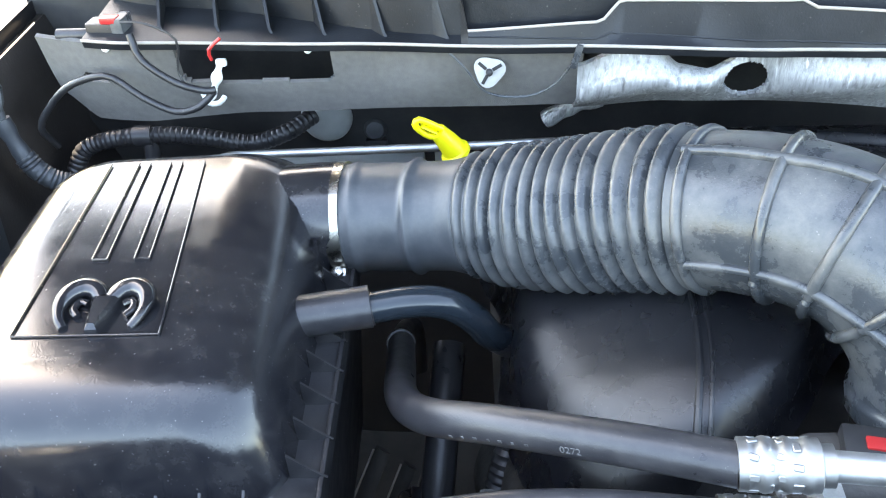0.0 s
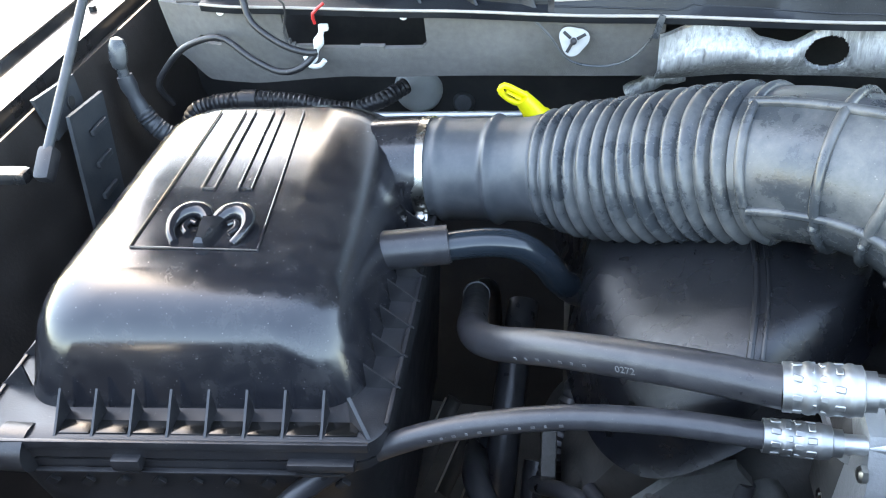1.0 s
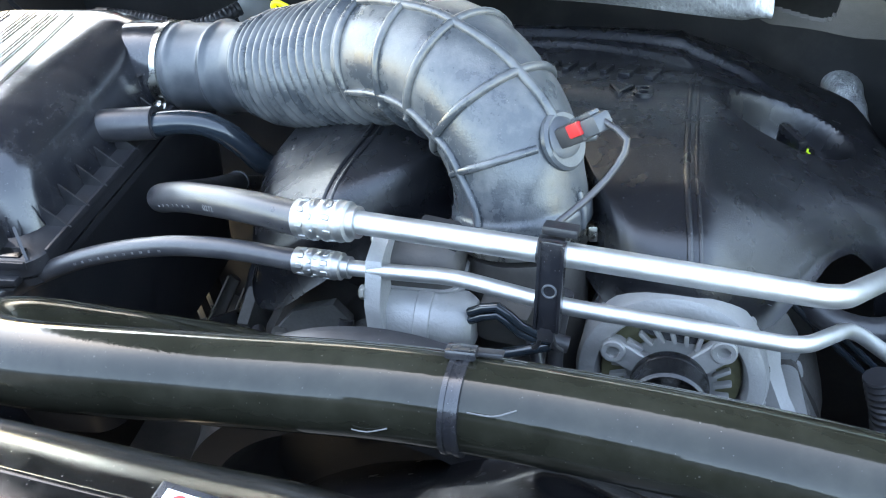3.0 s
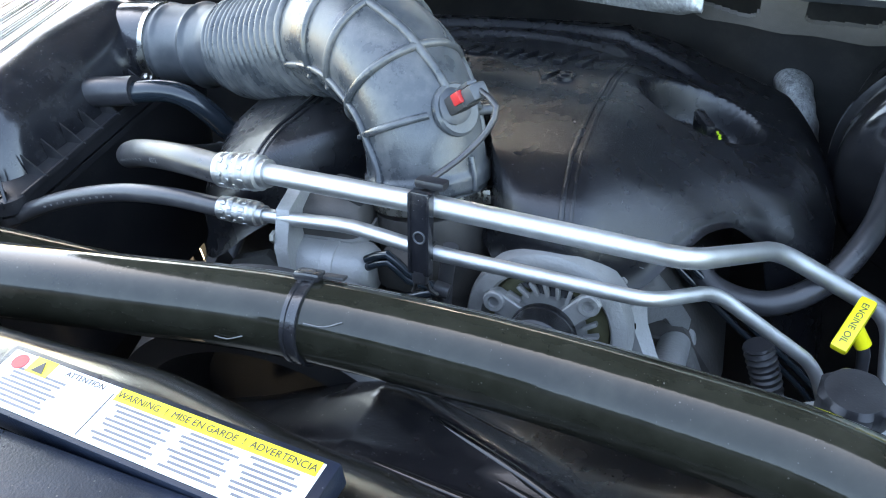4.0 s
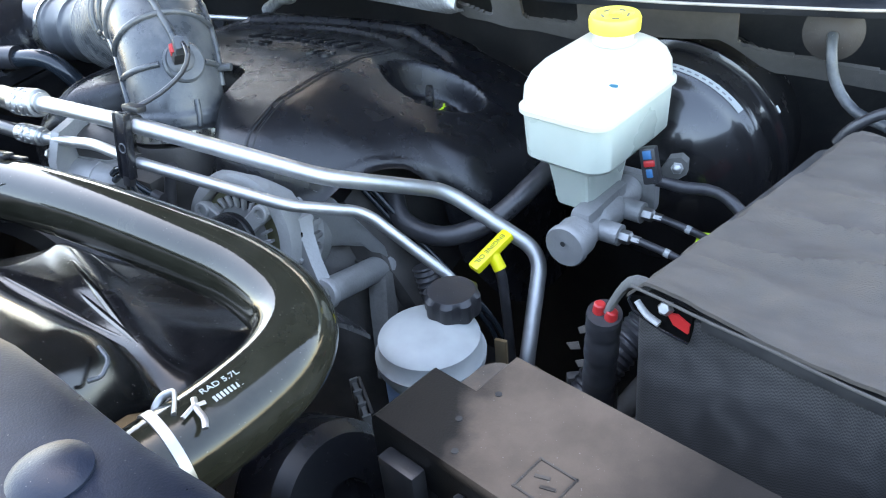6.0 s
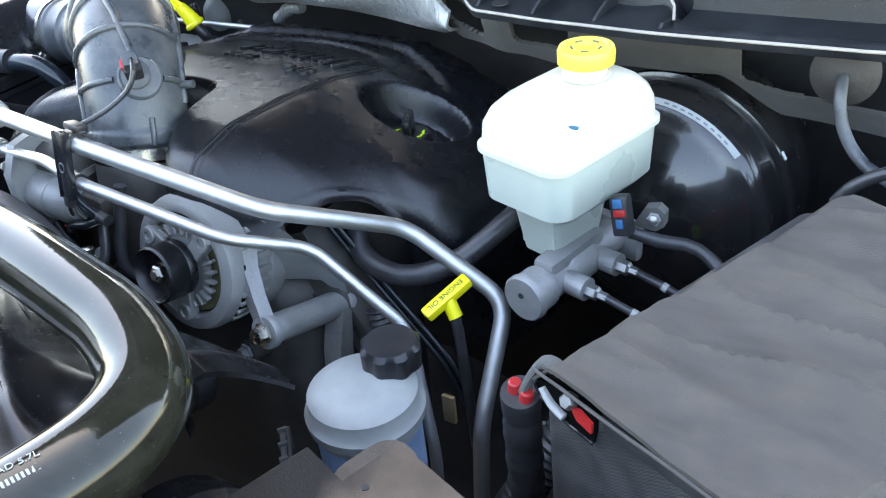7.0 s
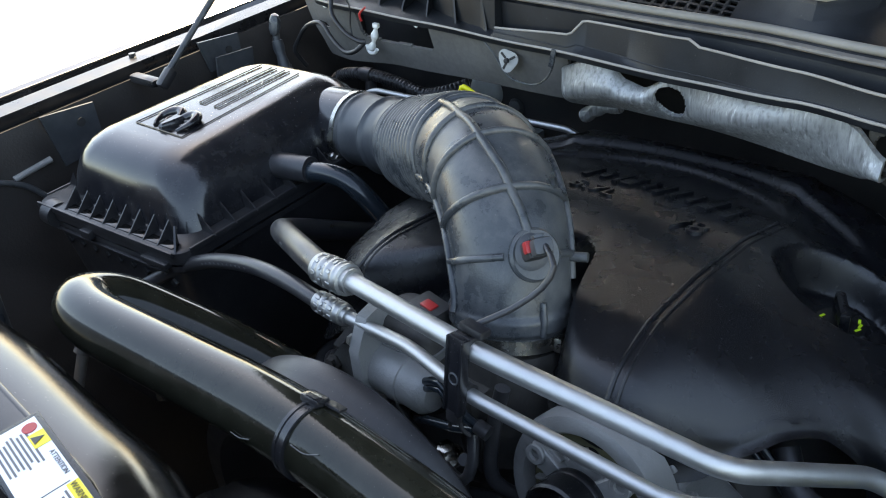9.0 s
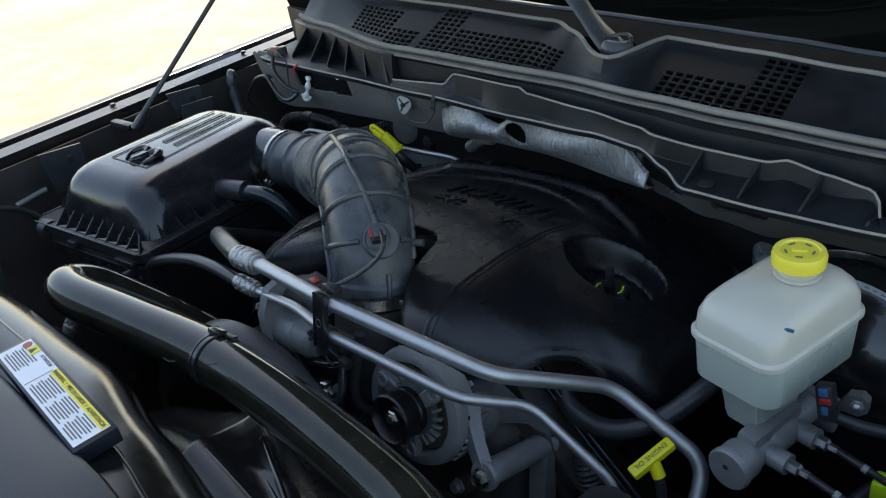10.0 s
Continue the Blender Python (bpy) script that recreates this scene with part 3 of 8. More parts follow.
def build_hood():
    """The raised hood, hinged behind the cowl."""
    h = thing("hood", (0.29, 0.98, 1.3), "raised black hood with a ribbed dark underside", "hood")
    d, up = V(0, -0.5, 0.866), V(0, 0.866, 0.5)
    o = V(0.29, 1.0, 1.46)
    rows = []
    for k in range(9):
        t = k / 8
        rows.append([o + d * (1.2 * t) + V(u * (0.92 - 0.04 * t), 0, 0) + up * (0.05 * (1 - u * u) + 0.02 * math.sin(t * 3)) for u in (-1, -0.9, -0.6, -0.3, 0, 0.3, 0.6, 0.9, 1)])
    part("skin", sheet(rows, 0.006), PAINT, h, "black painted panel")
    liner = [[p - up * 0.012 for p in r] for r in rows]
    part("liner", sheet(liner, 0.004), LINER, h, "matt black underside liner")
    for t in (0.15, 0.5, 0.85):
        c = o + d * (1.25 * t) + up * 0.005
        part("brace", block(c, (1.3, 0.07, 0.03), 0.01, Matrix.Rotation(radians(-60), 4, 'X')), DARK, h)


build_hood()


def build_strut():
    s = thing("hood_strut", (-0.405, 0.505, 1.17), "slim black gas strut holding the hood up", "gas strut")
    a, b = V(-0.3853, 0.518, 1.2065), V(-0.37, 0.945, 1.524)
    m = a.lerp(b, 0.487)
    part("rod", tube([a, m], 0.0042, 14), RUBBER_DARK, s, "dark steel rod")
    part("cylinder", tube([m, b], 0.0095, 18), RUBBER_DARK, s, "black cylinder")
    part("ball_socket", block(a + V(0, 0, -0.004), (0.015, 0.015, 0.03), 0.005, Matrix.Rotation(radians(-53), 4, 'X')), BOX_DARK, s, "black plastic socket")
    part("mount", block((-0.43, 0.512, 1.195), (0.06, 0.016, 0.012), 0.006), RAIL, s)


build_strut()


def build_cowl():
    # ledge: lip, floor, upright wall and the trough behind it
    c = thing("cowl_ledge", (0.29, 0.75, Z_LEDGE), "ribbed black plastic cowl ledge with dusty edges", "cowl ledge", kind="structure")
    xf = [-0.33 + 0.006 * i for i in range(232)]

    def section(x):
        y0, z0, y1, z1 = lerp_at(LIP, x), lerp_at(LIP_Z, x), lerp_at(SEAM, x), lerp_at(SEAM_Z, x)
        if x < 0.02:
            ye, ze, zb, dip = y1 - 0.018, z1 - 0.004, z0 + 0.004, 0.0
        elif x > 0.752:
            ye, ze, zb, dip = y0 + 0.008, z0 + 0.004, z0 + 0.002, 0.0
        else:
            ye, ze, dip = lerp_at(EDGE, x), lerp_at(EDGE_Z, x), 0.012
            zb = max(z0 + 0.002, ze - lerp_at([(0.02, 0.004), (0.14, 0.014), (0.152, 0.028), (0.29, 0.034), (0.3, 0.028), (0.5, 0.022), (0.7, 0.018), (0.752, 0.004)], x))
        yb = max(ye - 0.003, y0 + 0.002)
        ye = max(ye, yb + 0.001)
        g = y1 - ye
        return [(y0 + 0.001, z0 - 0.006), (y0, z0), (y0 + min(0.003, (yb - y0) * 0.5), z0 + 0.0008), (yb, zb), (ye, ze), (ye + 0.08 * g, ze), (ye + 0.2 * g, ze - dip), (ye + 0.55 * g, ze - dip), (ye + 0.6 * g, z1 - 0.012), (ye + 0.9 * g, z1 - 0.008), (y1, z1 - 0.002)]
    cols = [section(x) for x in xf]
    rows = [[V(x, *cols[i][k]) for i, x in enumerate(xf)] for k in range(len(cols[0]))]
    part("panel", sheet(rows, 0.002), COWL, c)
    for x in (-0.27, -0.215, -0.165, -0.115, -0.06, -0.005, 0.567, 0.628, 0.689, 0.749):
        q = section(x)
        (y0, z0), (yb, zb), (ye, ze) = q[2], q[3], q[4]
        lean = -0.006 if x > 0.3 else 0.012
        y0 = y0 + 0.004 if x > 0.3 else y0 + 0.25 * (ye - y0)
        loop = [V(x + lean, y0, z0 + 0.001), V(x, yb, zb), V(x, ye, ze - 0.001), V(x + lean * 0.8, y0 + 0.003, z0 + 0.005)]
        part("rib", loft([[p + V(-0.0014, 0, 0) for p in loop], [p + V(0.0014, 0, 0) for p in loop]]), COWL, c)
    edge = [V(x, *cols[i][4]) for i, x in enumerate(xf) if 0.02 < x < 0.752]
    part("raised_edge", tube(edge, 0.0013, 8), SEAL, c, "dusty worn wall edge")
    part("base_line", tube([V(x, *cols[i][3]) for i, x in enumerate(xf) if 0.02 < x < 0.752], 0.0008, 6), COWL, c)
    front = [V(x, *cols[i][1]) for i, x in enumerate(xf)]
    part("front_lip", tube(front, 0.0015, 8), SEAL, c, "dusty front lip")
    part("drain_hole", turned([(0.0005, 0), (0.008, 0), (0.008, 0.001)], Matrix.Translation((0.585, 0.575, 1.2625)), 20), DARK, c, "dark drain hole")
    # seal
    path = [V(x, lerp_at(SEAM, x), lerp_at(SEAM_Z, x) + 0.001) for x in XC]
    part("seal", tube(path, 0.0042, 10), SEAM_DUST, c, "pale dusty rubber seal")
    part("seal_lip", tube([p + V(0, -0.009, -0.007) for p in path], 0.0055, 8, flat=0.5), SEAL_BROWN, c, "brown dusty seal skirt")
    # screen
    s = thing("cowl_screen", (0.29, 0.8, 1.29), "dusty black cowl screen with square grille holes", "cowl screen", kind="structure")
    def rear(x):
        return lerp_at(SCREEN, x) - (lerp_at(VALLEY, x) if 0.25 < x < 0.428 else 0)

    def dz_at(t):
        return lerp_at([(0.02, -0.008), (0.12, -0.006), (0.5, -0.004), (0.9, -0.002), (1.0, 0.0), (1.02, -0.008)], t)

    def on_screen(x, t):
        y0, z0 = lerp_at(SEAM, x), lerp_at(SEAM_Z, x)
        return V(x, y0 + (rear(x) - y0) * t, z0 + (Z_SCREEN - z0) * t + dz_at(t))
    # square holes in blocks: first and last x, pitch, lowest and highest t
    BLOCKS = ((-0.155, -0.045, 0.0135, 0.2, 0.82), (-0.045, 0.036, 0.0135, 0.13, 0.46), (0.036, 0.092, 0.0135, 0.13, 0.96), (0.092, 0.32, 0.0135, 0.13, 0.6), (0.458, 0.568, 0.0135, 0.1, 0.58), (0.568, 0.624, 0.0135, 0.1, 0.96))
    TP = 0.088
    x_lines, cells = set(XC), []
    for x0, x1, px, t0, t1 in BLOCKS:
        for i in range(int((x1 - x0) / px)):
            xa, xb = x0 + i * px + 0.0018, x0 + (i + 1) * px - 0.0018
            x_lines |= {xa, xb}
            cells.append((xa, xb, t0, t1))
    t_lines = sorted({0.02, 0.06, 0.92, 0.96, 1.0, 1.02} | {round(0.1 + TP * j + e, 4) for j in range(10) for e in (0.014, TP - 0.014)})
    x_lines = sorted(x_lines)
    x_lines = [x for i, x in enumerate(x_lines) if i == 0 or x - x_lines[i - 1] > 0.0004]
    rows = [[on_screen(x, t) for x in x_lines] for t in t_lines]

    def in_hole(p):
        t = (p.y - lerp_at(SEAM, p.x)) / (rear(p.x) - lerp_at(SEAM, p.x))
        u = ((t - 0.1) / TP) % 1
        if not 0.15 < u < 0.85:
            return False
        return any(xa < p.x < xb and t0 - 0.03 < t < t1 for xa, xb, t0, t1 in cells)
    part("screen_panel", sheet(rows, 0.004, skip=in_hole), COWL, s)
    # black sheet added below the screen so that its holes look shaded
    part("shade_sheet", sheet([[on_screen(x, t) + V(0, 0, -0.05) for x in XC[::3]] for t in (-0.1, 0.5, 1.0)], 0.003), HOLE, s, "black sheet that paints the shade in the holes")
    path = [V(x, rear(x), Z_SCREEN + 0.002) for x in [-0.33 + 0.008 * i for i in range(175)]]
    part("screen_edge", tube(path, 0.0028, 8), SEAM_DUST, s, "dusty raised edge")
    # wiper
    w = thing("windscreen_wiper", (0.405, 0.77, 1.3), "grey metal windscreen wiper with a thin black blade", "wiper")
    c0 = V(0.388, 0.748, 1.312)
    part("pivot", turned([(0.012, -0.03), (0.013, 0.006), (0.019, 0.008), (0.021, 0.014), (0.0205, 0.022), (0.017, 0.027), (0.011, 0.0285), (0.0105, 0.026), (0.003, 0.0255)], Matrix.Translation(c0) @ Matrix.Rotation(radians(-14), 4, 'X'), 28), RUBBER_DARK, w)
    part("ring", tube([c0 + V(0.0165 * math.cos(a), 0.0165 * math.sin(a) + 0.006, 0.0265 + 0.004 * math.sin(a)) for a in [2 * math.pi * k / 28 for k in range(29)]], 0.0024, 8, caps=False), RUBBER, w, "worn grey rim")
    part("arm", tube(smooth_path([c0 + V(-0.006, 0.006, 0.018), c0 + V(-0.026, 0.018, 0.026), c0 + V(-0.05, 0.034, 0.036), c0 + V(-0.085, 0.056, 0.056), c0 + V(-0.13, 0.082, 0.09), c0 + V(-0.17, 0.11, 0.13)]), lambda t: 0.0195 - 0.006 * math.sin(math.pi * min(1, t * 1.4)), 16, flat=0.42), RUBBER_DARK, w)
    part("rubber", tube([V(0.3, 0.942, 1.372), V(0.55, 0.925, 1.39), V(0.8, 0.93, 1.42)], 0.006, 10, flat=0.6), DARK, w, "thin black blade")
    part("bridge", tube(smooth_path([V(0.42, 0.938, 1.386), V(0.56, 0.92, 1.412), V(0.72, 0.922, 1.42)]), 0.005, 10), RUBBER_DARK, w)
    # windscreen and what lies behind it
    base = [(x, lerp_at(SCREEN, x) + 0.10, 1.315) for x in XS[::3]]
    rows = [[V(x, y + 0.6 * t, z + 0.46 * t) for x, y, z in base] for t in (0, 0.33, 0.66, 1)]
    single("window_1", sheet(rows, 0.005), GLASS, "dark tinted windscreen", "windscreen", "structure")
    part("glass_edge", tube([V(x, y - 0.004, z + 0.002) for x, y, z in base], 0.004, 8), RUBBER_DARK, s, "dark rubber glass edge")
    # shade of the deep gap and cab is put into this sheet's black
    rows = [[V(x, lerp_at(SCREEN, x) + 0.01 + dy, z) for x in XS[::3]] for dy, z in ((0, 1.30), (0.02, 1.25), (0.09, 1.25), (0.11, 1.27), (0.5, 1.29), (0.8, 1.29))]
    single("dashboard", sheet(rows, 0.01), HOLE, "dashboard sheet blackened for the shaded windscreen gap", "dashboard", "structure")


build_cowl()


def build_insulator():
    """Grey felt and crinkled foil pads that hang under the cowl ledge."""
    def pad(name, xs, top, bottom, material, label, bulge=0.006, out=0.0, holes=()):
        t = thing(name, (xs[0], lerp_at(LEDGE, xs[0]), 1.2), label, "insulation pad")

        def skip(p):
            return any(h(p.x, p.z) for h in holes)
        rows = []
        for k in range(37):
            u = k / 36
            row = []
            for x in xs:
                zt, zb = top(x), bottom(x)
                w = bulge * math.sin(math.pi * u) * (1 + 0.5 * math.sin(x * 37 + u * 3))
                row.append(V(x, lerp_at(LEDGE, x) + 0.012 - out - w + 0.02 * u, zt + (zb - zt) * u))
            rows.append(row)
        part("pad", sheet(rows, 0.005, skip=skip), material, t)
        part("edge_binding", tube([p + V(0, -0.001, 0) for p in rows[-1][::4]], 0.0016, 8), material, t, "thin pressed lower edge")
        return t
    def slot(x0, x1, z0, z1, r, slope=0.0, wave=0.0):
        """A rounded opening with a slanting, uneven lower edge."""
        def inside(x, z):
            zb = z0 + slope * (x - x0) + wave * math.sin((x - x0) * 90)
            dx, dz = max(x0 + r - x, x - x1 + r, 0), max(zb + r - z, z - z1 + r, 0)
            return dx * dx + dz * dz < r * r
        return inside
    n = 220
    xs = [-0.385 + 0.51 * i / n for i in range(n + 1)]
    pad("felt_pad", xs, lambda x: 1.242, lambda x: lerp_at([(-0.385, 1.175), (-0.35, 1.15), (-0.3, 1.152), (-0.18, 1.164), (0.13, 1.177)], x), FELT, "grey felt insulation pad with a cut-out slot", 0.002, holes=(slot(-0.245, -0.1, 1.2, 1.262, 0.008, 0.02, 0.0012), slot(-0.345, -0.318, 1.199, 1.208, 0.004)))
    xs = [0.12 + 0.362 * i / n for i in range(n + 1)]
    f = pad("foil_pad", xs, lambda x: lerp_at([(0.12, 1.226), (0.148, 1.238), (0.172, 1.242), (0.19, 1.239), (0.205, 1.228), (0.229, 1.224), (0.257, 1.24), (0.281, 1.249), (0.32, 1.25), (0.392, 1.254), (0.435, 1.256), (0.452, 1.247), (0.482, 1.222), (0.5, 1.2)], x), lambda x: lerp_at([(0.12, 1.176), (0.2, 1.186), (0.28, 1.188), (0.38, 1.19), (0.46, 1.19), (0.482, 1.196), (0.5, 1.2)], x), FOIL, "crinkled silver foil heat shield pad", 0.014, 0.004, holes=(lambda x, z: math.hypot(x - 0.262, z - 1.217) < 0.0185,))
    xs = [0.465 + 0.535 * i / n for i in range(n + 1)]
    pad("felt_pad", xs, lambda x: 1.246, lambda x: lerp_at([(0.465, 1.195), (0.485, 1.187), (0.53, 1.192), (0.58, 1.193), (0.63, 1.188), (0.7, 1.2), (0.78, 1.203), (0.84, 1.17), (1.0, 1.15)], x), FELT_DARK, "brown-black felt insulation pad under the cowl", 0.003, holes=(slot(0.47, 0.532, 1.207, 1.246, 0.014, -0.12), slot(0.572, 0.638, 1.207, 1.27, 0.01, 0.03), slot(0.80, 1.05, 1.2, 1.27, 0.008, -0.16)))
    # fasteners
    p = thing("push_fastener", (0.042, 0.715, 1.22), "round white plastic push fastener on the felt pad", "fastener")
    m = axis((0.042, 0.7165, 1.221), (0, -1, 0.15))
    part("washer", turned([(0.002, 0), (0.0135, 0.0), (0.0135, 0.0012), (0.002, 0.0016)], m, 28, squeeze=lambda t, z: 1 + 0.12 * math.sin(t * 3 + 0.6)), FASTENER, p)
    part("pin", turned([(0.003, 0), (0.003, 0.006), (0.0015, 0.007)], m, 12), DARK, p)
    for a in (0.5, 2.4, 4.2):
        part("cut", block(m @ V(0.008 * math.cos(a), 0.008 * math.sin(a), 0.0018), (0.009, 0.003, 0.0008), 0.0003, m.to_3x3().to_4x4() @ Matrix.Rotation(a, 4, 'Z')), DARK, p)
    for x, z in ((-0.31, 1.238), (-0.12, 1.238), (0.221, 1.248)):
        single("push_rivet", turned([(0.004, 0), (0.004, 0.001), (0.002, 0.003)], axis((x, lerp_at(LEDGE, x) + 0.006, z), (0, -1, 0.1)), 16), WHITE, "small white push rivet", "rivet", group="push rivets along the cowl")


build_insulator()


# ---- air intake ----
def build_airbox():
    a = thing("airbox", (-0.21, 0.45, 1.0), "satin black air filter box with ribbed flange", "air filter box")
    # lid: rounded pillow
    loops = []
    for z, x0, x1, y0, y1, r in ((1.133, -0.322, -0.092, 0.318, 0.632, 0.03), (1.142, -0.32, -0.094, 0.322, 0.63, 0.03), (1.165, -0.316, -0.1, 0.328, 0.626, 0.034), (1.18, -0.313, -0.106, 0.333, 0.622, 0.038),
                                 (1.192, -0.308, -0.113, 0.34, 0.617, 0.04), (1.2, -0.3, -0.124, 0.349, 0.61, 0.038), (1.2055, -0.288, -0.138, 0.362, 0.602, 0.03), (1.2075, -0.276, -0.154, 0.378, 0.594, 0.02)):
        loops.append(rounded((x0 + x1) / 2, (y0 + y1) / 2, (x1 - x0) / 2, (y1 - y0) / 2, r, z, 8))
    lid = part("lid", loft(loops, caps=(False, True)), BOX, a, "satin black moulded lid")
    # inset panel lines
    c = [V(-0.258, 0.397, 1.2085), V(-0.169, 0.397, 1.2085), V(-0.187, 0.588, 1.2085), V(-0.259, 0.588, 1.2085)]
    for p, q in ((0, 1), (1, 2), (3, 0)):
        part("raised_line", tube([c[p], c[q]], 0.0007, 8), BOX, lid)
    for k in (0.3, 0.42, 0.64, 0.76):
        p, q = c[0].lerp(c[1], k), c[3].lerp(c[2], k)
        part("raised_line", tube([p.lerp(q, 0.38), q], 0.0007, 8), BOX, lid)
    for k0, k1 in ((0.3, 0.42), (0.64, 0.76)):
        p, q = c[0].lerp(c[1], k0).lerp(c[3].lerp(c[2], k0), 0.38), c[0].lerp(c[1], k1).lerp(c[3].lerp(c[2], k1), 0.38)
        part("raised_line", tube([p, q], 0.0007, 8), BOX, lid)
    # emblem: two curled lobes that spring from a wedge, as plain shapes
    for s in (-1, 1):
        path = smooth_path([V(-0.209 + s * 0.9 * x, 0.418 + 0.9 * (y - 0.414), z) for x, y, z in ((0.003, 0.423, 1.211), (0.009, 0.431, 1.2125), (0.018, 0.4335, 1.213), (0.0265, 0.427, 1.213), (0.0295, 0.4155, 1.212), (0.027, 0.405, 1.2105), (0.0225, 0.3985, 1.208))], 0.002)
        part("emblem_lobe", tube(path, lambda t: 0.0052 + 0.0022 * math.sin(math.pi * min(1, t * 1.3)) - 0.0022 * t, 12, flat=0.85), BOX, lid, "glossy raised emblem")
        inner = smooth_path([V(-0.209 + s * 0.9 * x, 0.418 + 0.9 * (y - 0.414), z) for x, y, z in ((0.012, 0.42, 1.21), (0.018, 0.4225, 1.2105), (0.0205, 0.415, 1.21), (0.016, 0.409, 1.209))], 0.002)
        part("emblem_curl", tube(inner, 0.0026, 10, flat=0.7), BOX, lid)
    part("emblem_wedge", loft([[V(-0.209 + 0.9 * x, 0.418 + 0.9 * (y - 0.414), z) for x, y in ((-0.010, 0.424), (0.010, 0.424), (0.0065, 0.404), (0.004, 0.391), (-0.004, 0.391), (-0.0065, 0.404))] for z in (1.2075, 1.2125)] + [[V(-0.209 + 0.9 * x, 0.418 + 0.9 * (y - 0.414), 1.2155) for x, y in ((-0.006, 0.421), (0.006, 0.421), (0.004, 0.405), (0.002, 0.394), (-0.002, 0.394), (-0.004, 0.405))]]), BOX, lid)
    # flange and ribs
    part("flange", loft([rounded(-0.207, 0.47, 0.132, 0.178, 0.02, z) for z in (1.124, 1.133, 1.137)] + [rounded(-0.207, 0.47, 0.13, 0.176, 0.02, 1.1385)]), BOX_DARK, a)
    bm = block((0, 0, 0), (0.0016, 0.022, 0.02), 0.0, seg=1)
    for v in bm.verts:
        if v.co.y < 0 and v.co.z > 0:
            v.co.z -= 0.017
            v.co.y += 0.004
    rib_me = mesh_of("flange_rib", bm, BOX_DARK)
    spots = [(-0.283 + 0.0242 * i, 0.307, 0) for i in range(8)] + [(-0.083, 0.34 + 0.0285 * i, 90) for i in range(10)] + [(-0.331, 0.34 + 0.0285 * i, -90) for i in range(10)]
    for x, y, r in spots:
        o = new("flange_rib", rib_me)
        o.parent = a
        o.matrix_parent_inverse = a.matrix_basis.inverted()
        o.matrix_basis = Matrix.Translation((x, y, 1.1485)) @ Matrix.Rotation(radians(r), 4, 'Z')
    # tilted glossy strips added to give each cell floor a highlight
    for i in range(8):
        part("cell_floor", block((-0.271 + 0.0242 * i, 0.3035, 1.1392), (0.02, 0.0105, 0.0016), 0.0006, Matrix.Rotation(radians(5 - 3 * (i % 3)), 4, 'X')), SHROUD, a, "glossy strip for the cell's highlight")
    part("corner_gusset", loft([[V(-0.0985, 0.31, 1.1385), V(-0.0985, 0.312, 1.158), V(-0.085, 0.296, 1.1385)], [V(-0.0965, 0.311, 1.1385), V(-0.0965, 0.313, 1.158), V(-0.083, 0.297, 1.1385)]]), BOX_DARK, a)
    part("front_boss", loft([rounded(-0.25, 0.325, 0.066, 0.05, 0.02, z) for z in (0.9, 1.026)] + [rounded(-0.25, 0.327, 0.062, 0.046, 0.02, 1.035), rounded(-0.25, 0.328, 0.053, 0.038, 0.02, 1.037)]), BOX, a, "glossy front boss")
    part("latch", tube([V(-0.32, 0.293, 1.126), V(-0.3005, 0.293, 1.126)], 0.0165, 24, flat=0.9), BOX_DARK, a, "round snap latch")
    # lower tray
    part("tray", loft([rounded(-0.207, 0.47, 0.11, 0.15, 0.03, 0.9), rounded(-0.207, 0.47, 0.122, 0.168, 0.03, 1.06), rounded(-0.207, 0.47, 0.126, 0.172, 0.02, 1.112), rounded(-0.207, 0.47, 0.131, 0.177, 0.02, 1.114), rounded(-0.207, 0.47, 0.131, 0.177, 0.02, 1.1205)]), BOX_DARK, a)
    for x, w in ((-0.237, 0.019), (-0.114, 0.042)):
        part("clip", block((x, 0.2905, 1.1225), (w, 0.009, 0.01 if w < 0.03 else 0.007), 0.002), BOX_DARK, a)
    part("tray_bead", block((-0.2, 0.2905, 1.1135), (0.2, 0.004, 0.0022), 0.0008), BOX_DARK, a)
    for i in range(9):
        part("tray_rib", block((-0.3 + 0.0242 * i, 0.2995, 1.093), (0.007, 0.006, 0.008), 0.0008, Matrix.Rotation(radians(45), 4, 'Y')), BOX_DARK, a)
    # outlet neck
    part("outlet", tube(smooth_path([V(-0.17, 0.574, 1.14), V(-0.145, 0.577, 1.15), V(-0.125, 0.578, 1.157), V(-0.108, 0.578, 1.16), V(-0.086, 0.577, 1.1615)], 0.003), lambda t: 0.062 - 0.0185 * math.sin(min(1, t * 1.25) * math.pi / 2), 48), BOX, a)
    for z in (1.143, 1.172):
        part("outlet_rib", block((-0.108, 0.5365, z), (0.022, 0.008, 0.0028), 0.001), BOX, a)
    part("outlet_rib", block((-0.1, 0.5345, 1.158), (0.0028, 0.007, 0.03), 0.001), BOX, a)
    # breather stub
    part("breather_sleeve", tube([V(-0.13, 0.462, 1.157), V(-0.1, 0.465, 1.159), V(-0.055, 0.472, 1.1605)], 0.0148, 24), HOSE, a, "dull black rubber sleeve")
    for y0, y1, x0, x1 in ((0.292, 0.292, -0.33, -0.085), (0.31, 0.64, -0.0755, -0.0755), (0.31, 0.64, -0.3385, -0.3385)):
        part("flange_lip", block(((x0 + x1) / 2, (y0 + y1) / 2, 1.1365), (abs(x1 - x0) + 0.003, abs(y1 - y0) + 0.003, 0.007), 0.001), BOX_DARK, a)
    # the box stands slightly askew in the bay
    for o in a.children:
        kind = o.name.split(".")[0]
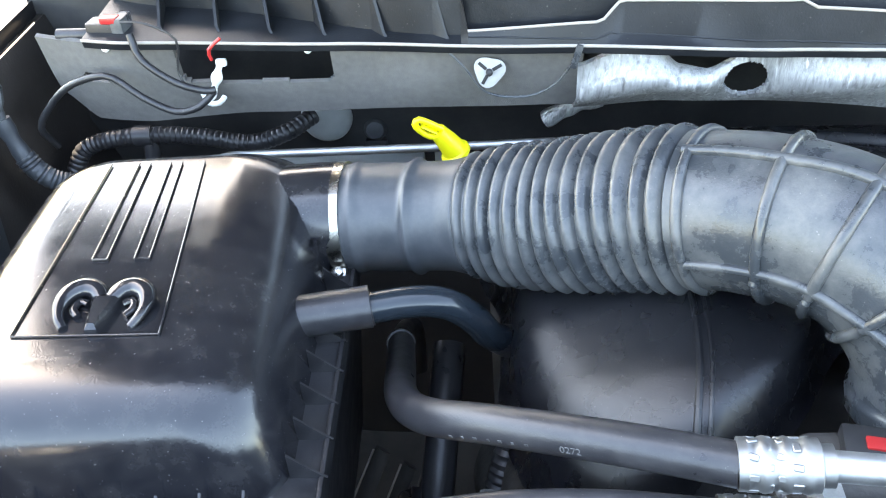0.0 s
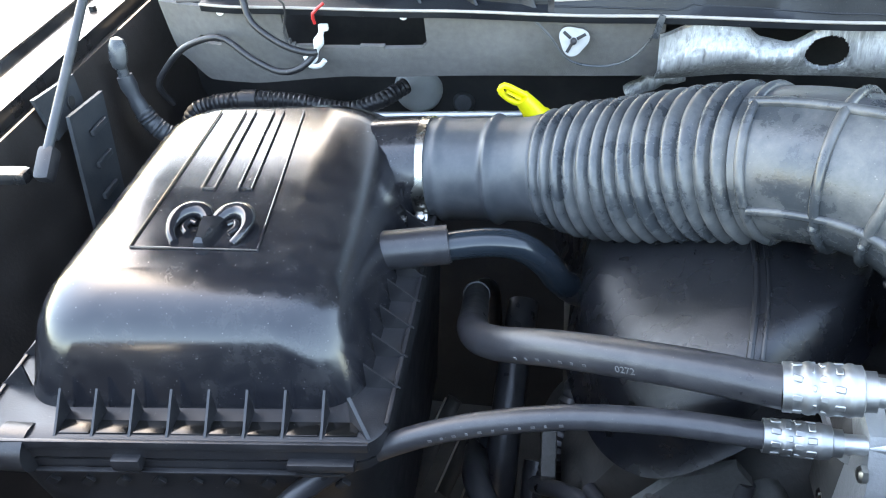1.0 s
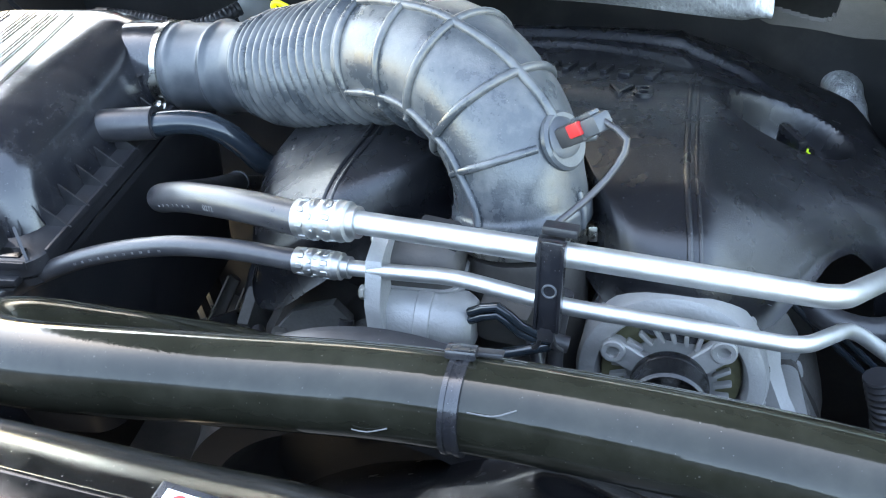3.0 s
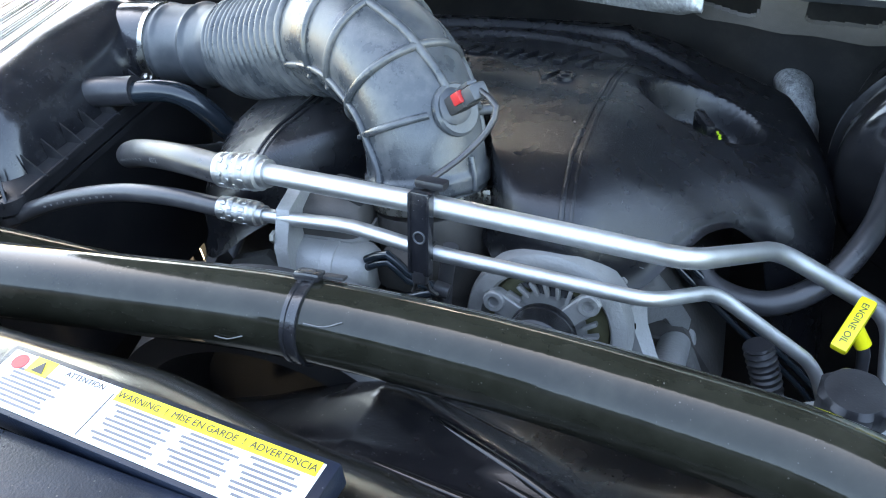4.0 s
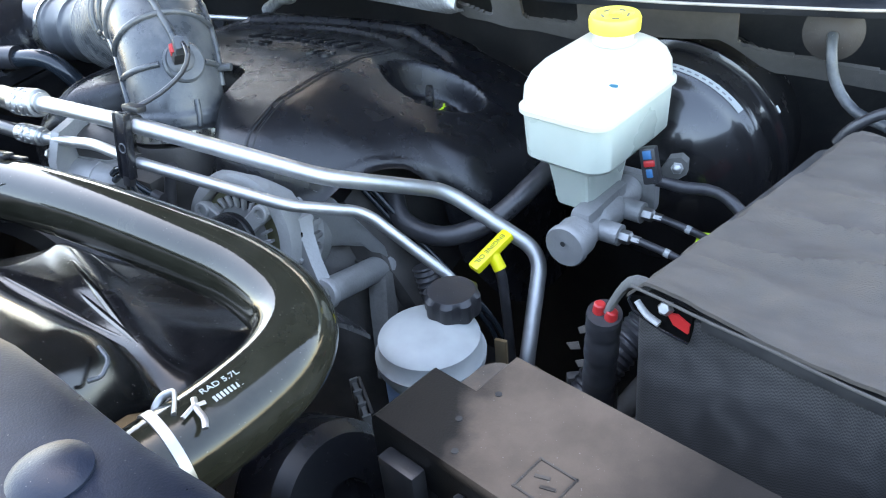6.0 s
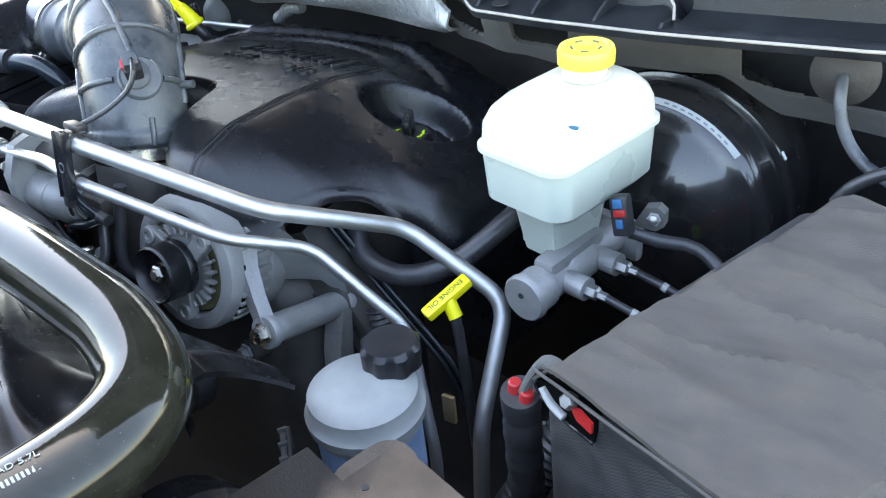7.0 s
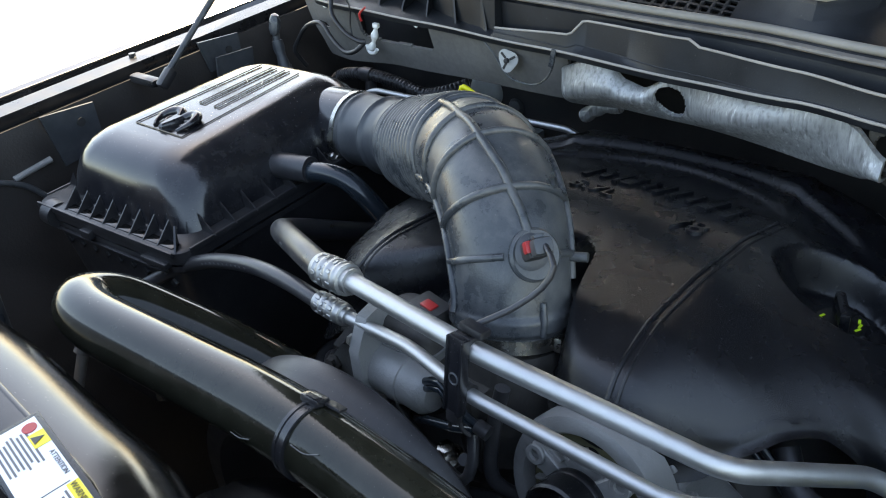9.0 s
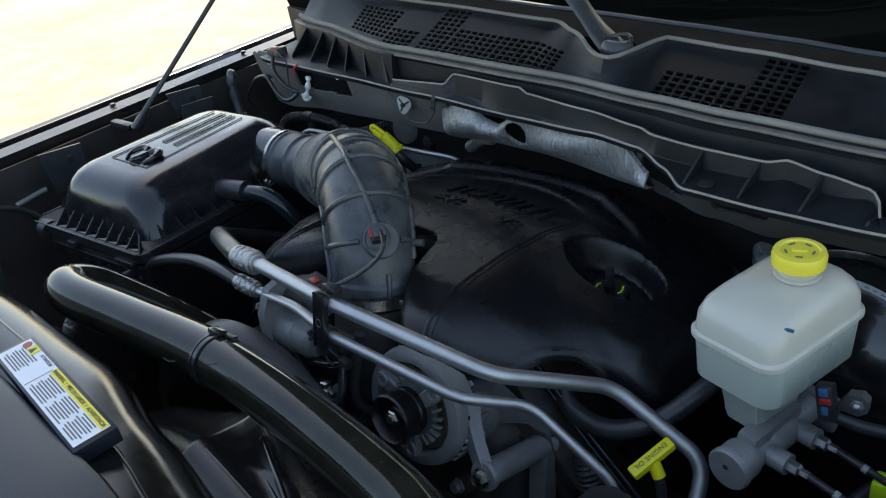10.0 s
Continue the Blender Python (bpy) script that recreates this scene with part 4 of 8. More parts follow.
        if kind in ("lid", "flange", "tray", "clip", "tray_rib", "tray_bead", "corner_gusset", "flange_lip", "cell_floor"):
            for v in o.data.vertices:
                v.co.y += 0.055 * (v.co.x + 0.207)
        elif kind == "flange_rib":
            o.location.y += 0.055 * (o.location.x + 0.207)
    a.location += V(0.008, -0.01, 0.012)
    return a


build_airbox()
DUCT = [V(-0.09, 0.568, 1.172), V(-0.028, 0.562, 1.176), V(0.031, 0.547, 1.186), V(0.09, 0.52, 1.203), V(0.15, 0.486, 1.23), V(0.2, 0.452, 1.249), V(0.24, 0.422, 1.252), V(0.27, 0.396, 1.236), V(0.287, 0.376, 1.207), V(0.294, 0.362, 1.162)]


def build_duct():
    d = thing("intake_duct", (0.1, 0.5, 1.18), "grey rubber corrugated intake duct with a ribbed elbow", "intake duct")
    path = smooth_path(DUCT, 0.0016)
    n = len(path)
    lens = [0]
    for a, b in zip(path, path[1:]):
        lens.append(lens[-1] + (b - a).length)
    L = lens[-1]
    a0, a1, pitch = 0.116, 0.288, 0.0123

    def base(s):
        return lerp_at([(0, 0.042), (0.1, 0.042), (0.12, 0.045), (0.15, 0.051), (0.2, 0.0535), (0.28, 0.0535), (0.3, 0.0505), (0.37, 0.0495), (0.43, 0.0485), (0.47, 0.047), (0.485, 0.048), (0.49, 0.0505), (0.5, 0.0505), (0.504, 0.047)], s)

    def radius(s):
        r = base(s)
        if a0 < s < a1:
            u = ((s - a0) / pitch) % 1
            r += 0.0062 * (abs(math.sin(math.pi * u)) ** 0.8) - 0.0035
        for k, h in ((0.075, 0.0035), (0.028, 0.002)):
            r += h * math.exp(-((s - k) / 0.004) ** 2)
        return r
    cut1, cut2 = min(i for i in range(n) if lens[i] > a0), min(i for i in range(n) if lens[i] > a1)
    for nm, i0, i1, lab, mt in (("cuff", 0, cut1, "plain dark cuff", RUBBER_DARK), ("bellows", cut1, cut2, "corrugated bellows", RUBBER), ("elbow", cut2, n - 1, "dusty ribbed elbow", RUBBER)):
        seg = path[i0:i1 + 1]
        la, lb = lens[i0], lens[i1]
        part(nm, tube(seg, lambda t, la=la, lb=lb: radius(la + (lb - la) * t), 48), mt, d, lab)
    # ribs round the elbow, and the raised seams along it
    fr = rails(path)

    def on_skin(s_at, angle, lift):
        i = min(range(n), key=lambda k: abs(lens[k] - s_at))
        p, sd, up, dr = fr[i]
        a = radians(angle)
        return p + (sd * math.cos(a) + up * math.sin(a)) * (base(lens[i]) + lift)
    for s in (0.298, 0.345, 0.381, 0.42):
        part("rib", tube([on_skin(s, k * 9, 0.0006) for k in range(41)], 0.0034, 10, caps=False), RUBBER, d)
    for a0, a1 in ((0, 84), (138, 190)):
        part("rib", tube([on_skin(0.453, a0 + (a1 - a0) * k / 16, 0.0006) for k in range(17)], 0.003, 10), RUBBER, d)
    part("rib", tube([on_skin(0.478 + 0.012 * k, 119 - k, 0.0002) for k in range(3)], 0.0028, 10), RUBBER, d)
    def seam_line(table, s0, s1):
        return smooth_path([on_skin(s0 + (s1 - s0) * k / 24, lerp_at(table, s0 + (s1 - s0) * k / 24), 0.0006) for k in range(25)], 0.004)
    part("seam", tube(seam_line([(0.29, 80), (0.345, 80), (0.382, 85), (0.42, 97), (0.44, 106), (0.453, 112)], 0.294, 0.445), 0.0036, 10), RUBBER, d)
    part("seam", tube(seam_line([(0.3, -4), (0.4, 0), (0.45, 12), (0.49, 26)], 0.3, 0.49), 0.0032, 10), RUBBER, d)
    part("seam", tube(seam_line([(0.3, 172), (0.4, 168), (0.45, 172)], 0.3, 0.47), 0.0032, 10), RUBBER, d)
    part("outer_nub", tube([on_skin(0.455, 168, -0.002), on_skin(0.457, 166, 0.014)], 0.004, 10), RUBBER, d)
    for s in (0.345, 0.381):
        part("nub", turned([(0.003, 0), (0.0028, 0.004), (0.001, 0.0055)], axis(on_skin(s, -10, 0.0), on_skin(s, -10, 0.01) - on_skin(s, -10, 0.0)), 12), RUBBER, d)
    m = axis(on_skin(0.453, 112, -0.002), on_skin(0.453, 112, 0.01) - on_skin(0.453, 112, 0.0))
    part("sensor_pad", turned([(0.0205, 0), (0.0205, 0.003), (0.0185, 0.005), (0.002, 0.005)], m, 32), RUBBER, d)
    # sensor
    s = thing("air_temperature_sensor", (0.33, 0.345, 1.253), "black and red plug-in sensor on the intake elbow", "sensor")
    m = axis((0.32, 0.359, 1.243), (0.55, -0.45, 0.55))
    part("grommet", turned([(0.013, -0.006), (0.014, 0.002), (0.01, 0.005)], m, 24), RUBBER_DARK, s)
    q = m.to_3x3().to_4x4()
    part("body", block(m @ V(0, 0, 0.016), (0.016, 0.014, 0.026), 0.003, q), DARK, s)
    part("plug", block(m @ V(0.001, 0, 0.034), (0.014, 0.012, 0.02), 0.003, q), RUBBER_DARK, s, "dark grey plug")
    part("lock_tab", block(m @ V(-0.0065, 0.002, 0.024), (0.005, 0.009, 0.012), 0.0015, q), RED, s, "red locking tab")
    part("latch", block(m @ V(0.0, 0.0075, 0.03), (0.008, 0.003, 0.02), 0.001, q), RUBBER, s)
    part("wire", tube(smooth_path([m @ V(0.002, 0, 0.042), V(0.362, 0.327, 1.264), V(0.357, 0.319, 1.249), V(0.34, 0.303, 1.234), V(0.325, 0.289, 1.2265), V(0.322, 0.281, 1.224)]), 0.0023, 10), HOSE, s, "black wire")
    # clamps
    for c, ax, r, lab in ((V(-0.076, 0.567, 1.173), V(1, -0.08, 0.065), 0.0438, "bright steel worm-drive hose clamp"), (V(0.294, 0.361, 1.162), V(0.1, -0.3, -1), 0.0475, "steel hose clamp at the throttle body")):
        t = thing("hose_clamp", c, lab, "hose clamp", "hose clamps on the intake")
        m = axis(c, ax)
        part("band", turned([(r - 0.002, -0.0055), (r, -0.0055), (r, 0.0055), (r - 0.002, 0.0055)], m, 56), STEEL, t)
        ang = {True: 215, False: 20}[c.x < 0]
        q = m @ Matrix.Rotation(radians(ang), 4, 'Z')
        part("housing", block(q @ V(r + 0.003, 0, 0), (0.007, 0.018, 0.012), 0.002, q.to_3x3().to_4x4()), STEEL, t)
        part("screw", turned([(0.0045, 0), (0.0045, 0.006), (0.003, 0.007)], axis(q @ V(r + 0.004, -0.008, 0), q.to_3x3() @ V(0, -1, 0)), 6), STEEL, t)
    return d


build_duct()


def build_throttle():
    t = thing("throttle_body", (0.27, 0.34, 1.1), "grey cast throttle body with its motor housing", "throttle body")
    part("bore", tube([V(0.295, 0.358, 1.155), V(0.298, 0.35, 1.12), V(0.3, 0.345, 1.06)], 0.045, 36), CAST_DARK, t, "dark ring below the elbow")
    m = Matrix.Rotation(radians(-8), 4, 'Z')
    part("motor_cover", loft([rounded(0.226, 0.322, 0.03, 0.022, 0.012, 1.09), rounded(0.226, 0.322, 0.032, 0.024, 0.014, 1.164), rounded(0.226, 0.324, 0.028, 0.02, 0.014, 1.174), rounded(0.226, 0.326, 0.018, 0.012, 0.01, 1.178)]), CAST_DARK, t, "dull dark motor cover")
    part("rim", loft([rounded(0.226, 0.322, 0.034, 0.026, 0.014, z) for z in (1.147, 1.154)]), CAST, t, "machined cover rim")
    flange = part("motor_flange", loft([[V(x, y, z) for y, z in ((0.272, 1.092), (0.317, 1.09), (0.324, 1.13), (0.324, 1.178), (0.31, 1.19), (0.285, 1.186), (0.27, 1.16), (0.268, 1.11))] for x in (0.199, 0.2005, 0.2085, 0.21)]), CAST, t, "silver cast flange")
    for y, z in ((0.276, 1.1), (0.276, 1.166), (0.315, 1.182), (0.313, 1.1)):
        part("flange_bolt", turned([(0.0052, 0), (0.0052, 0.003), (0.003, 0.0045)], axis((0.199, y, z), (-1, 0, 0)), 6), STEEL, flange)
    part("motor", tube([V(0.208, 0.296, 1.131), V(0.262, 0.293, 1.131), V(0.267, 0.2928, 1.131), V(0.27, 0.2926, 1.131)], lambda k: 0.0215 if k < 0.9 else 0.0215 - 0.06 * (k - 0.9), 28), CAST, t, "silver motor barrel")
    part("motor_band", turned([(0.0212, -0.006), (0.0226, -0.005), (0.0226, 0.005), (0.0212, 0.006)], axis((0.236, 0.2945, 1.131), (1, -0.05, 0)), 28), CAST, t)
    part("side_arm", block((0.29, 0.305, 1.128), (0.04, 0.03, 0.03), 0.008, m), CAST_DARK, t)
    plug = part("connector", block((0.24, 0.329, 1.179), (0.034, 0.022, 0.012), 0.003, Matrix.Rotation(radians(-12), 4, 'Z')), DARK, t)
    part("lock_tab", block((0.241, 0.326, 1.1846), (0.014, 0.009, 0.004), 0.0012, Matrix.Rotation(radians(-12), 4, 'Z')), RED, plug, "red locking tab")


build_throttle()


# ---- engine cover ----
COVER_EDGE = [(0.362, 0.332), (0.38, 0.316), (0.41, 0.309), (0.436, 0.318), (0.462, 0.338), (0.484, 0.362), (0.502, 0.39), (0.524, 0.414), (0.552, 0.43), (0.585, 0.436), (0.608, 0.456), (0.619, 0.5), (0.624, 0.56), (0.622, 0.63), (0.608, 0.676), (0.56, 0.704), (0.42, 0.722), (0.28, 0.728), (0.14, 0.718), (0.06, 0.69), (0.04, 0.66), (0.046, 0.62), (0.058, 0.56), (0.056, 0.5),
              (0.053, 0.455), (0.06, 0.412), (0.076, 0.366), (0.102, 0.336), (0.14, 0.33), (0.17, 0.344), (0.196, 0.364), (0.222, 0.394), (0.246, 0.43), (0.268, 0.45), (0.305, 0.45), (0.326, 0.43), (0.338, 0.39), (0.35, 0.354)]
CREST = [(0.3, 1.182), (0.335, 1.191), (0.38, 1.198), (0.45, 1.195), (0.52, 1.187), (0.58, 1.174), (0.62, 1.165), (0.67, 1.157), (0.73, 1.146)]
FALL = [(0.32, 0.74), (0.36, 0.68), (0.4, 0.58), (0.46, 0.46), (0.52, 0.4), (0.6, 0.36), (0.7, 0.34)]
# depth of the side wall along the edge
SKIRT = [(-0.03, 0.06), (0.05, 0.062), (0.1, 0.05), (0.15, 0.036), (0.2, 0.034), (0.36, 0.038), (0.43, 0.042), (0.46, 0.03), (0.482, 0.01), (0.52, 0.006), (0.548, 0.02), (0.575, 0.09), (0.63, 0.14)]


def step_up(d, w):
    """A smooth step from 0 to 1 over a width round zero."""
    t = min(1, max(0, d / w + 0.5))
    return t * t * (3 - 2 * t)


def cover_z(x, y):
    z = lerp_at(CREST, y)
    fall = lerp_at(FALL, y)
    for r in (x - 0.412, 0.163 - x):
        z -= fall * (math.sqrt(max(r, 0) ** 2 + 0.014 ** 2) - 0.014)
    z -= 1.1 * max(0, x - 0.575) ** 1.2 + 1.1 * max(0, 0.02 - x) ** 1.2
    # arched steps up to the rear rim
    q = (x - 0.285) ** 2
    fade = 1 - step_up(abs(x - 0.285) - 0.128, 0.012)
    z += 0.0045 * fade * step_up(y - (0.668 - 3.0 * q), 0.009)
    back = 1 - step_up(abs(x - 0.285) - 0.2, 0.03)
    z += 0.0055 * back * step_up(y - (0.696 - 1.7 * q), 0.012) - 0.002 * back * math.exp(-((y - (0.688 - 1.7 * q)) / 0.004) ** 2)
    # round well for the filler cap
    d = math.hypot((x - 0.494) / 0.06, (y - 0.546) / 0.053)
    if d < 1:
        k = min(1, (1 - d) / 0.3)
        z -= 0.036 * k * k * (3 - 2 * k) * (0.35 + 0.65 * min(1, max(0, (y - 0.49) / 0.05)))
    return z


def build_cover():
    c = thing("engine_cover", (0.29, 0.55, 1.1), "large black plastic engine cover with raised lettering", "engine cover")
    edge = smooth_path([V(x, y, 0) for x, y in COVER_EDGE + COVER_EDGE[:1]], 0.004)[:-1]
    n = len(edge)
    out = []
    for i, p in enumerate(edge):
        t = (edge[(i + 1) % n] - edge[i - 1]).normalized()
        out.append(V(t.y, -t.x, 0))
    ctr = V(0.285, 0.6, 0)
    roll = [{True: lerp_at([(0.4, 0.016), (0.45, 0.016), (0.5, 0.006), (0.54, 0.006), (0.58, 0.016)], p.x), False: 0.016}[p.y < 0.5] for p in edge]

    def skin(x, y):
        """Height of the cover with its rolled rim."""
        d = V(x, y, 0) - ctr
        i = max(range(n), key=lambda k: (edge[k] - ctr).normalized().dot(d) if d.length > 0 else 0)
        s = d.length / (edge[i] - ctr).length
        return cover_z(x, y) - roll[i] * max(0, (s - 0.86) / 0.14) ** 3
    loops = []
    K = 110
    for k in range(1, K + 1):
        s = k / K
        loops.append([V(*((ctr + (p - ctr) * s).to_2d()), cover_z(*(ctr + (p - ctr) * s).to_2d()) - w * max(0, (s - 0.86) / 0.14) ** 3) for p, w in zip(edge, roll)])
    rim = loops[-1]
    depth = [{True: lerp_at(SKIRT, p.x), False: 0.05}[p.y < 0.64] for p in edge]
    for f, o in ((0.25, 0.0035), (0.55, 0.0045), (0.8, 0.007), (0.95, 0.011), (1.0, 0.0125)):
        loops.append([r + w * o + V(0, 0, -f * d) for r, w, d in zip(rim, out, depth)])
    bm = loft(loops, caps=(True, False))
    shell = part("shell", bm, COVER, c)
    # raised seam lines
    for pts in (((0.418, 0.592), (0.413, 0.56), (0.409, 0.5), (0.406, 0.44), (0.405, 0.39), (0.406, 0.356), (0.4075, 0.33), (0.409, 0.313)), ((0.158, 0.58), (0.164, 0.5), (0.163, 0.44), (0.157, 0.39), (0.15, 0.355), (0.146, 0.335))):
        q = smooth_path([V(x, y, 0) for x, y in pts], 0.006)
        part("seam_line", tube([V(p.x, p.y, skin(p.x, p.y) - 0.0004) for p in q], 0.0024, 8), COVER, shell)
        part("seam_line", tube([V(p.x + 0.007, p.y, skin(p.x + 0.007, p.y) - 0.0004) for p in q], 0.0016, 8), COVER, shell)

    def on_cover(x, y):
        sl = math.atan((cover_z(x - 0.01, y) - cover_z(x + 0.01, y)) / 0.02)
        tl = math.atan((cover_z(x, y + 0.008) - cover_z(x, y - 0.008)) / 0.016)
        return Matrix.Translation((x, y, cover_z(x, y) + 0.0008)) @ Matrix.Rotation(sl, 4, 'Y') @ Matrix.Rotation(tl, 4, 'X')
    # brand word as plain raised bars of uneven width
    for i, (x, w) in enumerate(((0.226, 0.006), (0.244, 0.006), (0.26, 0.005), (0.272, 0.013), (0.292, 0.005), (0.306, 0.006), (0.322, 0.006), (0.34, 0.006), (0.36, 0.011), (0.382, 0.008))):
        y = 0.604 - 1.3 * max(0, x - 0.26) ** 2
        m = on_cover(x, y) @ Matrix.Rotation(-1.2 * (x - 0.285) - 0.2, 4, 'Z')
        part("raised_bar", block(m @ V(0, 0, 0), (w, 0.036 - 0.008 * (i % 3 == 1), 0.0055), 0.0012, m.to_3x3().to_4x4()), COVER, shell)
    for text, x, y, size in (("5.7L", 0.252, 0.56, 0.03), ("V8", 0.362, 0.528, 0.036)):
        lettering(text, size, on_cover(x, y) @ Matrix.Rotation(-0.1, 4, 'Z'), COVER, shell, "raised_lettering", 0.002)
    # oil filler cap
    o = thing("oil_filler_cap", (0.497, 0.528, 1.13), "black oil filler cap with yellow-green markings", "oil cap")
    cz = cover_z(0.497, 0.535)
    m = Matrix.Translation((0.497, 0.528, cz - 0.006))
    oc = part("cap", turned([(0.022, 0), (0.0235, 0.003), (0.0235, 0.016), (0.0205, 0.0195), (0.004, 0.02)], m, 36), COVER, o)
    part("grip", block(m @ V(0, 0, 0.029), (0.009, 0.034, 0.022), 0.004, Matrix.Rotation(radians(25), 4, 'Z')), COVER, o)
    for a in (10, 195):
        for k in (-22, 0, 22):
            part("marking", block(m @ V(0.0148 * math.cos(radians(a + k)), 0.0148 * math.sin(radians(a + k)), 0.0202), (0.0055, 0.0022, 0.0007), 0.0002, Matrix.Rotation(radians(a + k + 70), 4, 'Z')), GREEN, oc, "yellow-green print")


build_cover()


# ---- lines and hoses ----
def crimp(parent, a, b, r):
    """A ferrule with pressed ridges."""
    path = [a.lerp(b, k / 40) for k in range(41)]
    fer = part("ferrule", tube(path, lambda t: r * (1 + 0.06 * math.sin(t * math.pi * 9) * (0.1 < t < 0.75)) * (0.8 if t > 0.86 else 1), 28), CRIMP, parent, "bright crimped ferrule")
    f = rails(path)
    for i in range(6, 30, 6):
        p, s, u, d = f[i]
        for k in range(8):
            an = k * math.pi / 4 + (i % 12) * 0.06
            q = p + (s * math.cos(an) + u * math.sin(an)) * r * 0.985
            part("pressed_dimple", block(q, (0.0052, 0.0036, 0.0012), 0.0005, axis((0, 0, 0), s * math.cos(an) + u * math.sin(an)), seg=1), CRIMP, fer)


def build_ac_lines():
    u = thing("suction_line", (0.3, 0.28, 1.2), "aluminium refrigerant pipe with a thick black hose", "refrigerant pipe")
    a0, a1 = V(0.148, 0.297, 1.208), V(0.196, 0.29, 1.214)
    pts = [a1, V(0.33, 0.272, 1.216), V(0.5, 0.305, 1.17), V(0.566, 0.41, 1.108), V(0.662, 0.415, 1.05), V(0.668, 0.345, 0.96), V(0.67, 0.33, 0.86)]
    part("pipe", tube(bent_path(pts, 0.022), 0.0078, 24), ALU, u, "dull aluminium pipe")
    crimp(u, a0 + V(0.005, -0.0006, 0.0006), a1 + V(0.001, 0, 0), 0.0134)
    hose = smooth_path([V(0.155, 0.296, 1.208), V(0.1, 0.318, 1.199), V(0.036, 0.35, 1.178), V(-0.008, 0.383, 1.15), V(-0.027, 0.425, 1.122), V(-0.035, 0.5, 1.075), V(-0.041, 0.568, 1.036)])
    part("clamp_ring", tube([V(-0.0405, 0.561, 1.041), V(-0.0415, 0.566, 1.0375)], 0.0126, 24), RUBBER, u, "pale clamp ring")
    part("rear_pipe", tube(smooth_path([V(-0.041, 0.56, 1.04), V(-0.045, 0.64, 0.985), V(-0.04, 0.7, 0.93), V(-0.04, 0.72, 0.85)]), 0.0085, 18), HOSE, u)
    part("hose", tube(hose, 0.0118, 24), HOSE, u, "thick black rubber hose")
    def print_on(path, r, t0, n, step, toward=V(0.02, -0.75, 0.66)):
        """Small pale printed bars along a hose."""
        f = rails(path)
        for k in range(n):
            i = int((t0 + k * step) * (len(f) - 1))
            p, sd, up, d = f[i]
            nm = (toward - d * toward.dot(d)).normalized()
            q = Matrix((d, nm.cross(d), nm)).transposed().to_4x4()
            if k % 4 != 3:
                part("print_bar", block(p + nm * (r + 0.00005), (0.0016 + 0.0008 * (k % 2), 0.0018, 0.0003), 0, q), PRINT, u, "faded printed characters")
    f = rails(hose)
    p, sd, up, d = min(f, key=lambda e: abs(e[0].x - 0.075))
    nm = (V(0.02, -0.97, 0.2) - d * V(0.02, -0.97, 0.2).dot(d)).normalized()
    d = d if d.x > 0 else -d
    lettering("0272", 0.0062, Matrix.Translation(p + nm * 0.0119) @ Matrix((d, nm.cross(d), nm)).transposed().to_4x4(), PRINT, u, "lettering", 0.0001)
    print_on(hose, 0.0118, 0.27, 14, 0.0095, V(0.02, -0.98, 0.15))
    l = thing("liquid_line", (0.3, 0.28, 1.17), "slim aluminium refrigerant pipe with a thin black hose", "refrigerant pipe")
    b0, b1 = V(0.143, 0.291, 1.176), V(0.186, 0.287, 1.177)
    pts = [b1, V(0.225, 0.285, 1.178), V(0.26, 0.28, 1.183), V(0.33, 0.262, 1.183), V(0.478, 0.277, 1.153), V(0.52, 0.332, 1.122), V(0.602, 0.345, 1.05), V(0.64, 0.31, 0.95), V(0.645, 0.3, 0.86)]
    part("pipe", tube(bent_path(pts, 0.018), 0.0055, 20), ALU, l, "bright aluminium pipe")
    crimp(l, b0 + V(0.004, 0, 0), b1 + V(0.001, 0, 0), 0.0095)
    hose = smooth_path([V(0.15, 0.2905, 1.176), V(0.09, 0.298, 1.175), V(0.03, 0.304, 1.166), V(-0.04, 0.306, 1.145), V(-0.1, 0.298, 1.118), V(-0.14, 0.275, 1.095), V(-0.16, 0.245, 1.085), V(-0.165, 0.215, 1.07)])
    part("hose", tube(hose, 0.0076, 22), HOSE, l, "thin black rubber hose")
    u = l
    print_on(hose, 0.0076, 0.3, 22, 0.011, V(0.0, -0.98, 0.15))
    crimp(l, V(-0.163, 0.228, 1.078), V(-0.168, 0.2, 1.045), 0.0098)
    part("lower_pipe", tube([V(-0.167, 0.205, 1.05), V(-0.17, 0.18, 1.0), V(-0.17, 0.17, 0.9)], 0.006, 16), ALU, l)
    # clip that ties both pipes
    k = thing("pipe_clip", (0.325, 0.27, 1.2), "black plastic clip tying the two pipes", "clip")
    m = Matrix.Rotation(radians(-8), 4, 'Z') @ Matrix.Rotation(radians(-12), 4, 'X')
    strap = part("strap", block((0.3235, 0.2595, 1.2), (0.0135, 0.0055, 0.062), 0.0015, m), BOX, k)
    part("ring_mark", tube([V(0.3235, 0.2562, 1.199) + m.to_3x3() @ V(0.0042 * math.cos(a), 0, 0.0042 * math.sin(a)) for a in [2 * math.pi * i / 20 for i in range(21)]], 0.0007, 6, caps=False), RUBBER_DARK, strap, "moulded ring")
    part("edge_rib", block((0.3165, 0.2605, 1.2), (0.002, 0.008, 0.06), 0.0006, m), BOX, strap)
    part("edge_rib", block((0.3305, 0.2585, 1.2), (0.002, 0.008, 0.06), 0.0006, m), BOX, strap)
    part("upper_saddle", tube([V(0.315, 0.275, 1.216), V(0.331, 0.273, 1.216)], 0.0092, 20), BOX_DARK, k)
